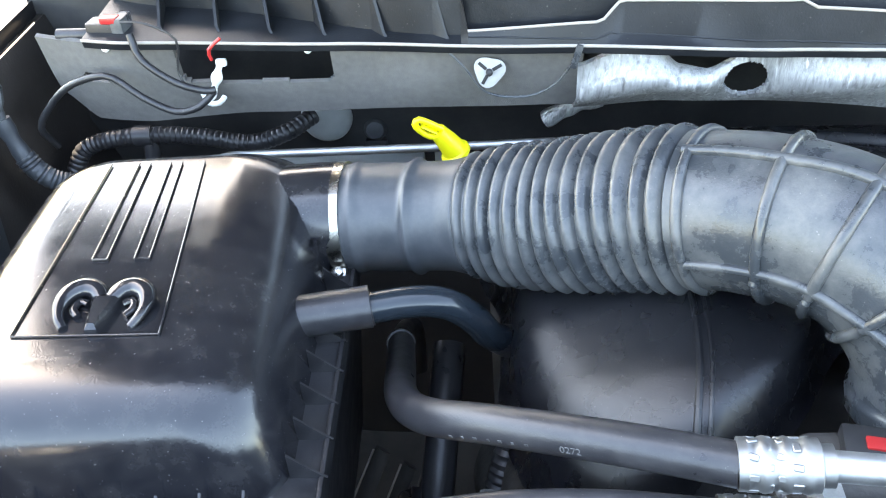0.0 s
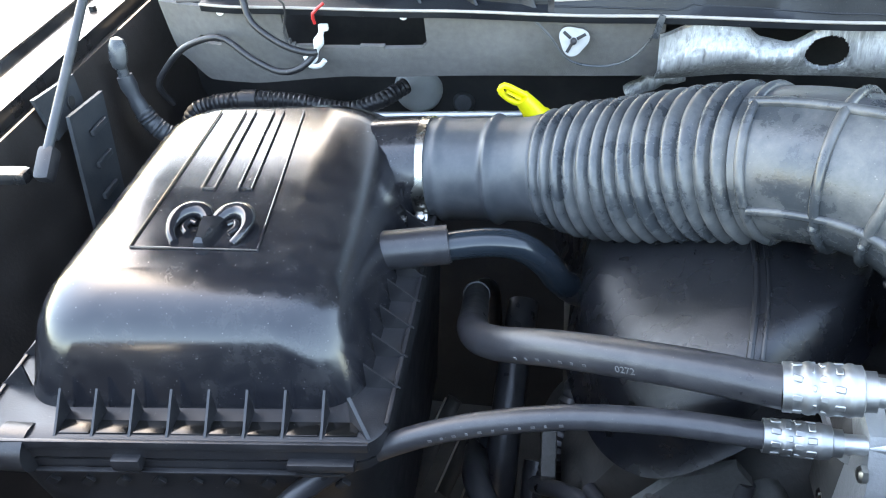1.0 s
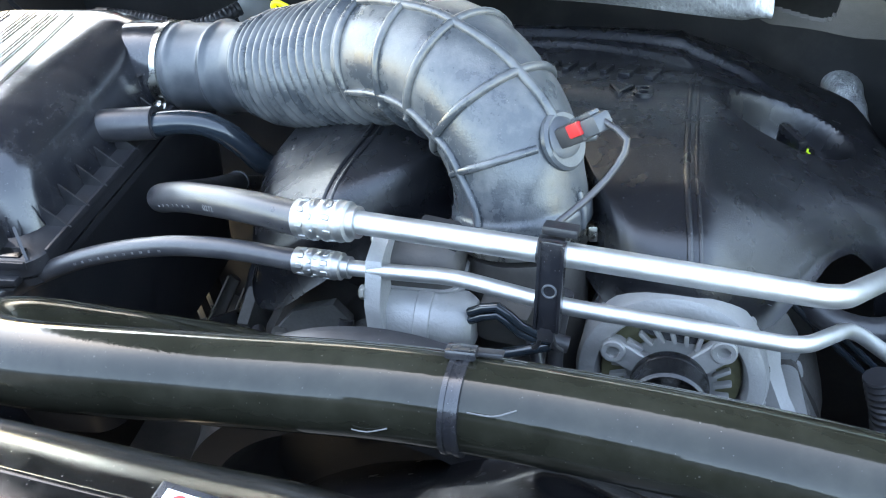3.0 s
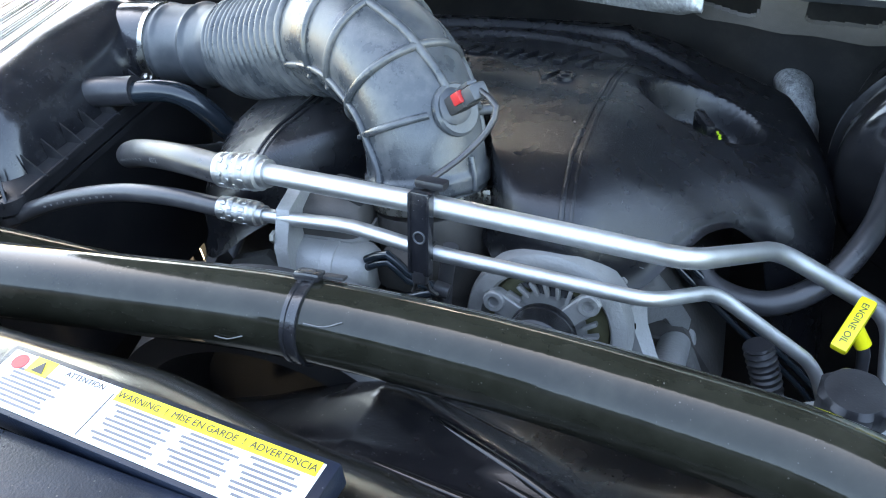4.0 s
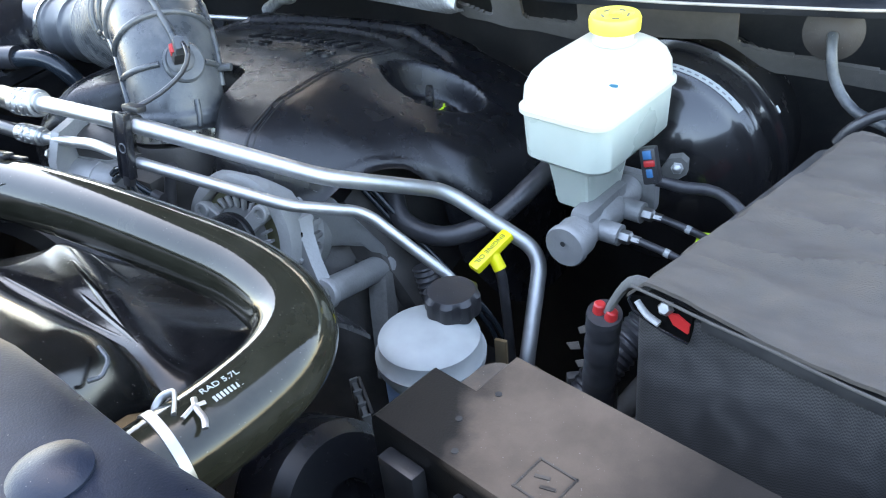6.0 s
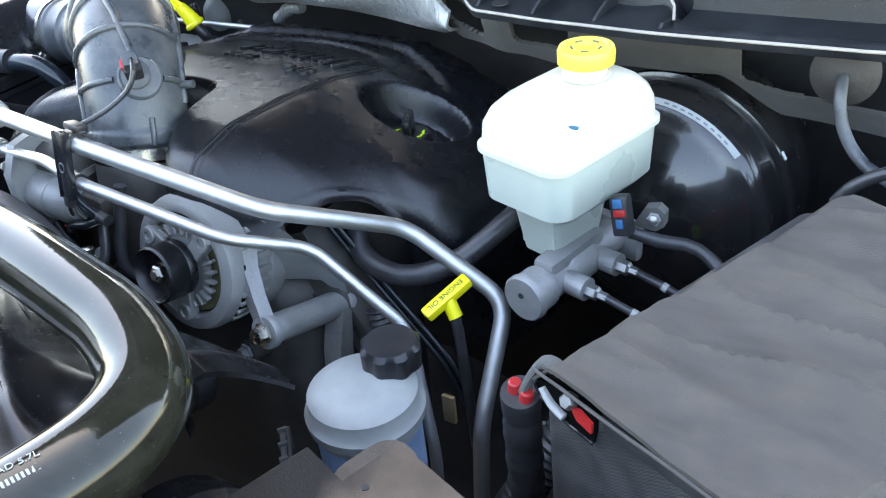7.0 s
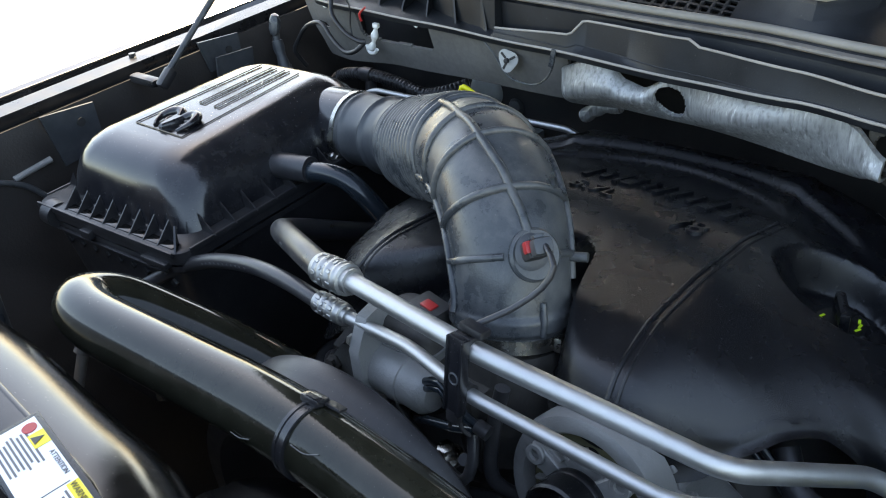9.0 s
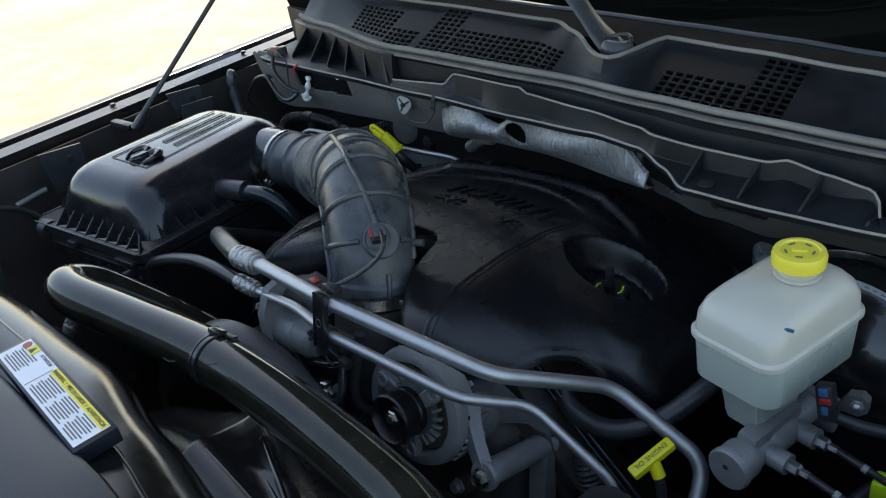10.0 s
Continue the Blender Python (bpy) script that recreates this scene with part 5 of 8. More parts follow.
    part("lower_saddle", tube([V(0.315, 0.267, 1.183), V(0.331, 0.264, 1.183)], 0.007, 20), BOX_DARK, k)
    part("top_tab", block((0.328, 0.279, 1.229), (0.022, 0.011, 0.006), 0.002, m), BOX_DARK, k)
    part("tail", block((0.3225, 0.2535, 1.168), (0.011, 0.007, 0.012), 0.002, m), BOX_DARK, k)
    for dx in (-0.003, 0.004):
        part("hook", tube(smooth_path([V(0.322 + dx, 0.2535, 1.165), V(0.322 + 1.6 * dx, 0.2535, 1.156), V(0.322 + 2.6 * dx, 0.256, 1.15)], 0.003), 0.0016, 8), BOX_DARK, k)
    t = thing("taped_wires", (0.29, 0.275, 1.16), "black taped wires to the throttle motor", "wiring")
    for dz in (0.0, -0.007):
        part("wire", tube(smooth_path([V(0.268, 0.283, 1.15 + dz), V(0.288, 0.278, 1.162 + dz), V(0.303, 0.275, 1.15 + dz), V(0.319, 0.274, 1.143 + dz * 0.4), V(0.331, 0.2735, 1.139)]), 0.0034, 10), HOSE_BLUE, t, "taped wire")
    part("wire", tube(smooth_path([V(0.331, 0.2735, 1.139), V(0.315, 0.274, 1.132), V(0.298, 0.275, 1.124), V(0.27, 0.277, 1.115), V(0.25, 0.285, 1.1)]), 0.0038, 10), HOSE_BLUE, t, "taped wire")
    part("joint", tube([V(0.324, 0.274, 1.1405), V(0.335, 0.2735, 1.138)], 0.0058, 12), HOSE, t, "taped joint")


build_ac_lines()


def build_breather():
    b = thing("breather_hose", (0.0, 0.47, 1.15), "glossy dark hose from the air filter box", "hose")
    part("hose", tube(smooth_path([V(-0.055, 0.461, 1.17), V(-0.02, 0.465, 1.173), V(0.005, 0.468, 1.168), V(0.024, 0.474, 1.148), V(0.036, 0.484, 1.122), V(0.056, 0.5, 1.1), V(0.085, 0.515, 1.085)]), 0.011, 22), HOSE_BLUE, b)
    part("elbow", tube(smooth_path([V(0.038, 0.486, 1.118), V(0.052, 0.498, 1.102), V(0.075, 0.512, 1.09)]), lambda t: 0.0106 + 0.0024 * min(1, t * 3), 20), HOSE, b, "dull rubber end")
    part("collar", tube([V(-0.052, 0.4615, 1.1705), V(-0.046, 0.4625, 1.171)], 0.0125, 22), HOSE, b)


build_breather()


def build_radiator_hose():
    r = thing("radiator_hose", (0.3, 0.15, 1.21), "thick glossy black upper radiator tube", "radiator hose")
    pts = [V(0.24, 0.3, 1.0), V(0.17, 0.281, 1.052), V(0.11, 0.262, 1.096), V(0.06, 0.241, 1.125), V(0.02, 0.22, 1.15), V(-0.008, 0.199, 1.173), V(-0.015, 0.178, 1.187), V(-0.004, 0.163, 1.195), V(0.04, 0.155, 1.199), V(0.15, 0.157, 1.203), V(0.27, 0.158, 1.207), V(0.4, 0.145, 1.21), V(0.52, 0.123, 1.212), V(0.58, 0.106, 1.213), V(0.624, 0.08, 1.213), V(0.64, 0.045, 1.213), V(0.635, 0.0, 1.213), V(0.62, -0.05, 1.214), V(0.605, -0.1, 1.214)]
    body = part("tube", tube(smooth_path(pts, 0.006), 0.0255, 40), PIPE, r)
    part("end_cuff", tube([V(0.6195, -0.051, 1.214), V(0.608, -0.09, 1.214)], 0.0268, 40), PIPE, r)
    part("clamp_band", turned([(0.0255, -0.003), (0.0268, -0.0027), (0.0268, 0.0027), (0.0255, 0.003)], axis((0.6245, -0.036, 1.2135), (0.42, 1, 0)), 44), CRIMP, r, "pale flat spring clamp")
    part("clamp_ear", tube(bent_path([V(0.6165, -0.031, 1.2275), V(0.613, -0.026, 1.2345), V(0.614, -0.02, 1.2385), V(0.62, -0.016, 1.2405), V(0.625, -0.022, 1.24), V(0.63, -0.029, 1.2395)], 0.003), 0.0021, 12, flat=0.6), CRIMP, r, "pale clamp ear")
    part("clamp_ear", tube(bent_path([V(0.632, -0.016, 1.2395), V(0.6385, -0.022, 1.2405), V(0.6475, -0.0265, 1.2405), V(0.651, -0.031, 1.2395)], 0.003), 0.0017, 10, flat=0.6), CRIMP, r, "pale clamp ear")
    part("clamp_ear", tube([V(0.64, -0.0165, 1.24), V(0.6365, -0.022, 1.2407), V(0.6367, -0.03, 1.2405)], 0.0014, 10, flat=0.6), CRIMP, r, "pale clamp ear")
    lettering("RAD 5.7L", 0.0056, Matrix.Translation((0.6365, -0.001, 1.2388)) @ Matrix.Rotation(radians(3), 4, 'Y') @ Matrix.Rotation(radians(68), 4, 'Z'), TANK_DULL, body, "lettering", 0.0002)
    for k in range(10):
        part("print_bar", block((0.6412 + 0.0006 * k, -0.011 + 0.0022 * k, 1.2375 - 0.0002 * k), (0.0034, 0.0013, 0.0008), 0, Matrix.Rotation(radians(-18), 4, 'Z') @ Matrix.Rotation(0.32, 4, 'Y')), TANK_DULL, body, "pale printed characters")
    b = thing("tie_band", (0.29, 0.155, 1.2), "black plastic band round the radiator tube", "tie band")
    m = axis((0.29, 0.1562, 1.2074), (1, -0.085, 0.023))
    for z in (-0.0042, 0.0028):
        part("band", turned([(0.025, z - 0.0016), (0.0272, z - 0.0013), (0.0272, z + 0.0013), (0.025, z + 0.0016)], m, 40), BOX, b)
    part("web", turned([(0.025, -0.004), (0.0264, -0.004), (0.0264, 0.003), (0.025, 0.003)], m, 40), BOX, b)
    bm = Matrix.Rotation(radians(-22), 4, 'X')
    buckle = part("buckle", block((0.289, 0.1665, 1.2342), (0.016, 0.011, 0.0052), 0.0015, bm), BOX, b)
    part("tail", block((0.303, 0.1705, 1.2315), (0.014, 0.007, 0.0022), 0.0008, bm), BOX_DARK, b)
    part("buckle_slot", block((0.289, 0.1655, 1.2372), (0.009, 0.004, 0.001), 0.0003, bm), DARK, buckle)
    # pale scuffs on the tube
    for arc in ((V(0.2968, 0.1363, 1.2246), V(0.31, 0.1352, 1.2254), V(0.3208, 0.1376, 1.2287)), (V(0.2374, 0.1322, 1.2063), V(0.2452, 0.1323, 1.2053), V(0.2563, 0.1326, 1.2095))):
        part("scuff", tube(smooth_path(list(arc), 0.003), 0.0004, 6), PRINT, body, "pale scuff")


build_radiator_hose()


SLAB = [(-0.42, 0.02), (0.05, 0.012), (0.2, 0.002), (0.375, -0.016), (0.53, -0.039), (0.69, -0.078), (0.9, -0.14), (1.02, -0.17)]


def build_front():
    c = thing("radiator_cover", (0.3, -0.2, 1.2), "black grained plastic radiator cover with a round rivet", "radiator cover")
    xs = [-0.42 + 0.036 * i for i in range(41)]
    rows = []
    for dy, z in ((0.0, 1.245), (0.003, 1.266), (0.001, 1.271), (-0.006, 1.2745), (-0.06, 1.277), (-0.13, 1.276), (-0.2, 1.265), (-0.26, 1.23), (-0.27, 1.16)):
        rows.append([V(x, lerp_at(SLAB, x) + dy, z - 0.002 * math.sin(x * 9)) for x in xs])
    part("panel", sheet(rows, -0.004), SHEEN, c)
    part("rivet", turned([(0.017, 0), (0.0175, 0.003), (0.012, 0.0065), (0.002, 0.0075)], Matrix.Translation((0.638, -0.1, 1.275)), 32), SHEEN, c)
    g = thing("radiator_shroud", (0.05, 0.06, 1.1), "glossy black curved radiator top shroud", "shroud")
    rows = []
    xs = [-0.42 + 0.025 * i for i in range(39)] + [0.55, 0.562, 0.57, 0.575, 0.577]
    off = [(-0.42, 0.0), (0.04, 0.004), (0.236, -0.01), (0.362, -0.04), (0.478, -0.066), (0.58, -0.082)]
    for y, z in ((0.0, 1.255), (0.02, 1.258), (0.045, 1.256), (0.066, 1.25), (0.082, 1.238), (0.092, 1.222), (0.097, 1.2), (0.1, 1.16), (0.11, 1.05)):
        rows.append([V(x, max(y + lerp_at(off, x), lerp_at(SLAB, x) - 0.002), z - (0.0 if x < 0.545 else 40 * (x - 0.545) ** 2)) for x in xs])
    part("shell", sheet(rows, -0.004), SHROUD, g)
    part("end_clip", tube(bent_path([V(0.562, -0.006, 1.2455), V(0.573, -0.011, 1.2435), V(0.575, -0.02, 1.24), V(0.571, -0.026, 1.241)], 0.003), 0.0014, 8), RUBBER, g, "worn end rim")
    part("crest_bead", tube([V(x, 0.05 + lerp_at(off, x), 1.2535) for x in xs[2:-8]], 0.0042, 12), SHROUD, g, "glossy moulded crest")
    part("rear_bead", tube([V(x, 0.0965 + lerp_at(off, x), 1.206) for x in xs[:-6]], 0.0022, 8), SHROUD, g, "moulded rear bead")
    # warning label on a raised plate
    p = thing("warning_label", (0.285, 0.013, 1.27), "white and yellow warning label on a black plate", "label")
    m = Matrix.Translation((0.285, 0.0135, 1.2745)) @ Matrix.Rotation(radians(-8.9), 4, 'Z') @ Matrix.Rotation(radians(2), 4, 'X')
    r = m.to_3x3().to_4x4()
    part("plate", block(m @ V(0, 0, -0.007), (0.184, 0.035, 0.014), 0.0015, r), SHEEN, p)
    paper = part("paper", block(m @ V(0.0, -0.0005, 0.0006), (0.174, 0.029, 0.0006), 0, r), LABEL_WHITE, p, "white printed paper")
    header = part("header", block(m @ V(0.033, 0.0105, 0.0012), (0.106, 0.0068, 0.0004), 0, r), LABEL_YELLOW, p, "yellow heading strip")
    part("symbol", block(m @ V(-0.066, 0.0095, 0.0012), (0.013, 0.009, 0.0004), 0, r), LABEL_YELLOW, p, "yellow warning square")
    part("triangle", loft([[m @ V(-0.066 + x, 0.009 + y, z) for x, y in ((-0.0035, -0.003), (0.0035, -0.003), (0, 0.0035))] for z in (0.0014, 0.0018)]), INK, p, "black triangle")
    part("symbol", turned([(0.003, 0.0008), (0.0042, 0.0008), (0.0042, 0.0014), (0.003, 0.0014)], m @ Matrix.Translation((-0.079, 0.0085, 0)), 24), RED, p, "red ring sign")
    lettering("WARNING  !  MISE EN GARDE  !  ADVERTENCIA", 0.0049, m @ Matrix.Translation((0.033, 0.0103, 0.0016)), INK, header, "lettering", 0.0001)
    lettering("ATTENTION", 0.0042, m @ Matrix.Translation((-0.04, 0.011, 0.0011)), INK, paper, "lettering", 0.0001)
    for i in range(8):
        y = 0.0055 - 0.0025 * i
        for x0, w in ((-0.064, 0.034), (-0.0, 0.034), (0.036, 0.03), (0.068, 0.028)):
            part("print_line", block(m @ V(x0 + 0.001 * (i % 2), y, 0.001), (w - 0.004 * ((i * 7 + int(x0 * 900)) % 3), 0.0012, 0.0002), 0, r), INK_GREY, paper)
    part("divider", block(m @ V(-0.022, -0.002, 0.001), (0.0006, 0.024, 0.0002), 0, r), INK, paper)
    # fan shroud below the tube, with its moulded folds
    s = thing("fan_shroud", (0.35, 0.12, 1.0), "black glossy plastic fan shroud with moulded folds", "fan shroud")

    def shroud_z(x, y):
        z = 1.168 - 0.25 * max(0, y - 0.1) - 1.6 * max(0, y - 0.15) ** 1.3
        z += 0.006 * math.exp(-((y - (0.112 - 0.55 * (x - 0.418))) / 0.014) ** 2) * step_up(0.54 - x, 0.06)
        z += 0.005 * math.exp(-((y - (0.078 - 0.2 * (x - 0.39))) / 0.014) ** 2)
        z -= 0.008 * math.exp(-(((x - 0.5) / 0.05) ** 2 + ((y - 0.12) / 0.03) ** 2))
        z -= 0.8 * max(0, x - 0.56) + 0.35 * max(0, 0.33 - x)
        return z
    rows = [[V(0.18 + 0.003 * i, 0.02 + 0.0026 * j, shroud_z(0.18 + 0.003 * i, 0.02 + 0.0026 * j)) for i in range(133)] for j in range(80)]
    part("shell", sheet(rows, -0.004), FAN_PLASTIC, s)
    # moulded ridges that run along the folds
    for y0, k, x0, x1 in ((0.112, 0.55, 0.34, 0.53), (0.078, 0.2, 0.3, 0.52), (0.135, 0.4, 0.33, 0.47), (0.1, 0.42, 0.4, 0.53)):
        ridge = [(x0 + (x1 - x0) * i / 24) for i in range(25)]
        part("ridge", tube([V(x, y0 - k * (x - 0.41), shroud_z(x, y0 - k * (x - 0.41)) + 0.0006) for x in ridge], lambda t: 0.001 + 0.003 * math.sin(math.pi * t) ** 0.5, 14), SHROUD, s, "moulded ridge")
    part("tank_side", turned([(0.05, -0.03), (0.058, -0.02), (0.058, 0.02), (0.05, 0.03), (0.02, 0.032), (0.018, 0.02), (0.004, 0.02)], axis((0.62, 0.07, 1.06), (0.9, -0.2, 0.35)), 40), COVER, s, "dull black drum below the tube")
    part("fan_ring", turned([(0.12, 0.014), (0.145, 0.013), (0.1485, 0.01), (0.149, 0.002), (0.146, -0.006), (0.141, -0.02), (0.138, -0.05), (0.118, -0.052), (0.098, -0.011), (0.09, -0.004), (0.088, 0.004)], axis((0.212, 0.235, 1.0165), (0, 1, 0)), 96), BOX_DARK, s, "dished black rim of the fan opening")


build_front()


# ---- accessories in front of the engine ----
def build_alternator():
    a = thing("alternator", (0.44, 0.31, 1.08), "cast aluminium alternator with a black pulley", "alternator")
    ax = V(-0.06, -1, 0.25).normalized()
    side = (V(1, 0, 0) - ax * ax.x).normalized()
    m = Matrix.Translation((0.403, 0.287, 1.1)) @ Matrix((side, ax.cross(side), ax)).transposed().to_4x4()

    def spin(deg):
        return m @ Matrix.Rotation(radians(deg), 4, 'Z')
    part("casing", turned([(0.03, -0.085), (0.055, -0.08), (0.064, -0.066), (0.064, -0.05), (0.0595, -0.047), (0.0595, -0.03), (0.064, -0.027), (0.0645, -0.008), (0.062, -0.001), (0.056, 0.0015), (0.051, 0.0015), (0.049, -0.001), (0.048, -0.014), (0.02, -0.014)], m, 56), CAST, a, "cast aluminium casing")
    part("coil_ring", turned([(0.024, -0.0135), (0.0475, -0.0135), (0.0465, -0.008), (0.042, -0.006), (0.03, -0.008)], m, 40), COIL, a, "dull yellow coil behind the fins")
    fan = part("fan", turned([(0.013, -0.006), (0.031, -0.006), (0.031, -0.004), (0.013, -0.003)], m, 36), CAST, a, "cooling fan")
    for k in range(24):
        q = spin(15 * k)
        part("fan_blade", block(q @ V(0.0345, 0.001, -0.002), (0.012, 0.003, 0.006), 0.001, q.to_3x3().to_4x4() @ Matrix.Rotation(0.3, 4, 'Z')), CAST, fan)
    # slotted band round the stator
    for k in range(30):
        q = spin(12 * k)
        part("band_tooth", block(q @ V(0.0615, 0, -0.0385), (0.005, 0.0062, 0.0185), 0.0012, q.to_3x3().to_4x4()), CAST, a)
    for deg in (43, 152, 275):
        q = spin(deg)
        arm = part("arm", loft([[q @ V(x, y, z) for x, y in ((0.012, -0.0075 * k), (0.044, -0.0085 * k), (0.051, -0.006 * k), (0.053, 0), (0.051, 0.006 * k), (0.044, 0.0085 * k), (0.012, 0.0075 * k))] for z, k in ((-0.004, 1.0), (0.0035, 1.0), (0.0045, 0.86))]), CAST, a, "flat cast arm")
        part("arm_boss", turned([(0.0085, 0.003), (0.0085, 0.006), (0.0075, 0.007), (0.0045, 0.007), (0.0042, 0.0045), (0.001, 0.0045)], q @ Matrix.Translation((0.044, 0, 0)), 24), CAST, arm)
    pulley = part("pulley", turned([(0.018, 0.002), (0.0255, 0.004), (0.0262, 0.006), (0.0262, 0.011), (0.0252, 0.0125), (0.0262, 0.014), (0.0262, 0.032), (0.0245, 0.034), (0.0225, 0.031), (0.0205, 0.022), (0.008, 0.02)], m, 40), COVER, a, "black ribbed pulley")
    part("nut", turned([(0.0105, 0.02), (0.0105, 0.022), (0.0085, 0.0225), (0.0085, 0.029), (0.007, 0.0305), (0.0045, 0.0305), (0.0045, 0.033)], m, 6), STEEL, pulley, "plain steel nut")
    # rear bearing housing with its cooling slots
    for deg, z, n in ((8, -0.02, 1), (-38, -0.018, 3)):
        for i in range(n):
            q = spin(deg + 9 * i)
            part("cooling_slot", block(q @ V(0.0636, 0, z - 0.002), (0.003, 0.0055, 0.016), 0.0014, q.to_3x3().to_4x4()), HOLE, a, "dark cooling slot")
    for k in range(4):
        q = spin(-42 + 9 * k)
        part("slot_rib", block(q @ V(0.0652, 0, -0.02), (0.004, 0.0042, 0.018), 0.0014, q.to_3x3().to_4x4()), CAST, a)
    part("side_housing", loft([[V(0.43, y, z) + V(0.03 * k, 0, 0) for y, z in ((0.31, 1.06), (0.3, 1.1), (0.312, 1.135), (0.34, 1.145), (0.362, 1.12), (0.36, 1.07), (0.335, 1.05))] for k in (0.0, 0.55)] + [[V(0.43, 0.334 + (y - 0.334) * 0.8, 1.097 + (z - 1.097) * 0.8) + V(0.024, 0, 0) for y, z in ((0.31, 1.06), (0.3, 1.1), (0.312, 1.135), (0.34, 1.145), (0.362, 1.12), (0.36, 1.07), (0.335, 1.05))]]), CAST, a, "cast rear housing")
    b = thing("alternator_bracket", (0.5, 0.34, 1.04), "dull cast bracket with a long bolt boss", "bracket")
    part("arm", tube([V(0.491, 0.289, 1.052), V(0.4935, 0.335, 1.036), V(0.4965, 0.384, 1.02)], 0.0135, 24), CAST, b, "long round bolt boss")
    part("arm_end", turned([(0.016, 0), (0.0175, 0.003), (0.0175, 0.012), (0.014, 0.014)], axis((0.496, 0.378, 1.022), (0.05, 1, -0.3)), 28), CAST, b)
    n = V(0.5, -0.6, 0.5).normalized() * 0.011
    web = [V(0.45, 0.328, 1.146), V(0.466, 0.336, 1.134), V(0.479, 0.344, 1.122), V(0.494, 0.358, 1.09), V(0.507, 0.378, 1.05), V(0.506, 0.384, 1.03), V(0.494, 0.38, 1.034), V(0.486, 0.368, 1.056), V(0.474, 0.352, 1.062), V(0.462, 0.336, 1.068), V(0.452, 0.322, 1.09)]
    part("gusset", loft([[p - n for p in web], web, [p.lerp(V(0.48, 0.352, 1.09), 0.06) + n * 0.15 for p in web]]), CAST, b, "cast gusset plate")
    part("front_leg", loft([[p + d for d in (V(-0.006 * k, -0.002, -0.002), V(0.005 * k, -0.006, 0.002), V(0.009 * k, 0.004, 0.004), V(-0.004 * k, 0.008, 0.0))] for p, k in ((V(0.45, 0.31, 1.118), 2.6), (V(0.458, 0.304, 1.1), 2.0), (V(0.471, 0.297, 1.078), 1.5), (V(0.482, 0.291, 1.06), 1.4), (V(0.489, 0.287, 1.046), 1.5))]), CAST, b, "tapered cast leg")
    part("ear", turned([(0.015, 0), (0.016, 0.002), (0.016, 0.008), (0.0145, 0.01)], axis((0.49, 0.283, 1.053), (0.05, 1, -0.3)), 28), CAST, b)
    part("rear_leg", loft([[V(0.492, 0.378, 1.03) + d for d in (V(-0.01, 0, 0), V(0.012, 0, 0), V(0.012, 0.012, 0), V(-0.01, 0.012, 0))], [V(0.516, 0.335, 1.0) + d for d in (V(-0.01, 0, 0), V(0.01, 0, 0), V(0.01, 0.02, 0), V(-0.01, 0.02, 0))], [V(0.524, 0.312, 0.93) + d for d in (V(-0.007, 0, 0), V(0.008, 0, 0), V(0.008, 0.03, 0), V(-0.007, 0.03, 0))]]), GRIME, b, "grimy rear leg")
    part("back_plate", loft([[V(x, y + d, z) for x, y, z in ((0.44, 0.36, 1.04), (0.5, 0.37, 1.03), (0.54, 0.36, 0.93), (0.44, 0.35, 0.9))] for d in (0.0, 0.02)]), CAST_DARK, b)
    part("bolt", turned([(0.011, 0), (0.011, 0.003), (0.0075, 0.003), (0.0075, 0.01), (0.0055, 0.011)], axis((0.4905, 0.282, 1.053), (-0.1, -1, 0.3)), 6), STEEL, b, "steel hex bolt")
    part("low_bolt", turned([(0.009, 0), (0.009, 0.003), (0.0065, 0.003), (0.0065, 0.009)], axis((0.44, 0.3, 1.0), (-0.15, -1, 0.2)), 6), CAST, b)
    part("low_boss", tube([V(0.44, 0.3, 1.0), V(0.45, 0.36, 0.99)], 0.012, 18), CAST_DARK, b)
    p = thing("idler_pulley", (0.4, 0.27, 1.03), "black ribbed belt pulley", "pulley")
    m = axis((0.4, 0.27, 0.985), (-0.1, -1, 0.2))
    part("wheel", turned([(0.012, 0), (0.03, 0.002), (0.033, 0.006), (0.033, 0.026), (0.03, 0.028), (0.024, 0.02), (0.01, 0.018)], m, 36), DARK, p)
    part("hub", turned([(0.01, 0.014), (0.009, 0.024), (0.005, 0.026)], m, 12), COPPER, p)
    t = thing("thermostat_bolt", (0.282, 0.275, 1.085), "bright flanged hex bolt", "bolt")
    part("boss", tube([V(0.286, 0.276, 1.02), V(0.286, 0.276, 1.084)], 0.015, 20), CAST_DARK, t)
    part("head", turned([(0.011, 0), (0.011, 0.002), (0.0075, 0.003), (0.0075, 0.01), (0.006, 0.011)], Matrix.Translation((0.286, 0.276, 1.086)), 6), STEEL, t)
    part("washer", turned([(0.002, 0), (0.0135, 0), (0.0135, 0.002), (0.002, 0.002)], Matrix.Translation((0.286, 0.276, 1.084)), 24), STEEL, t)


build_alternator()


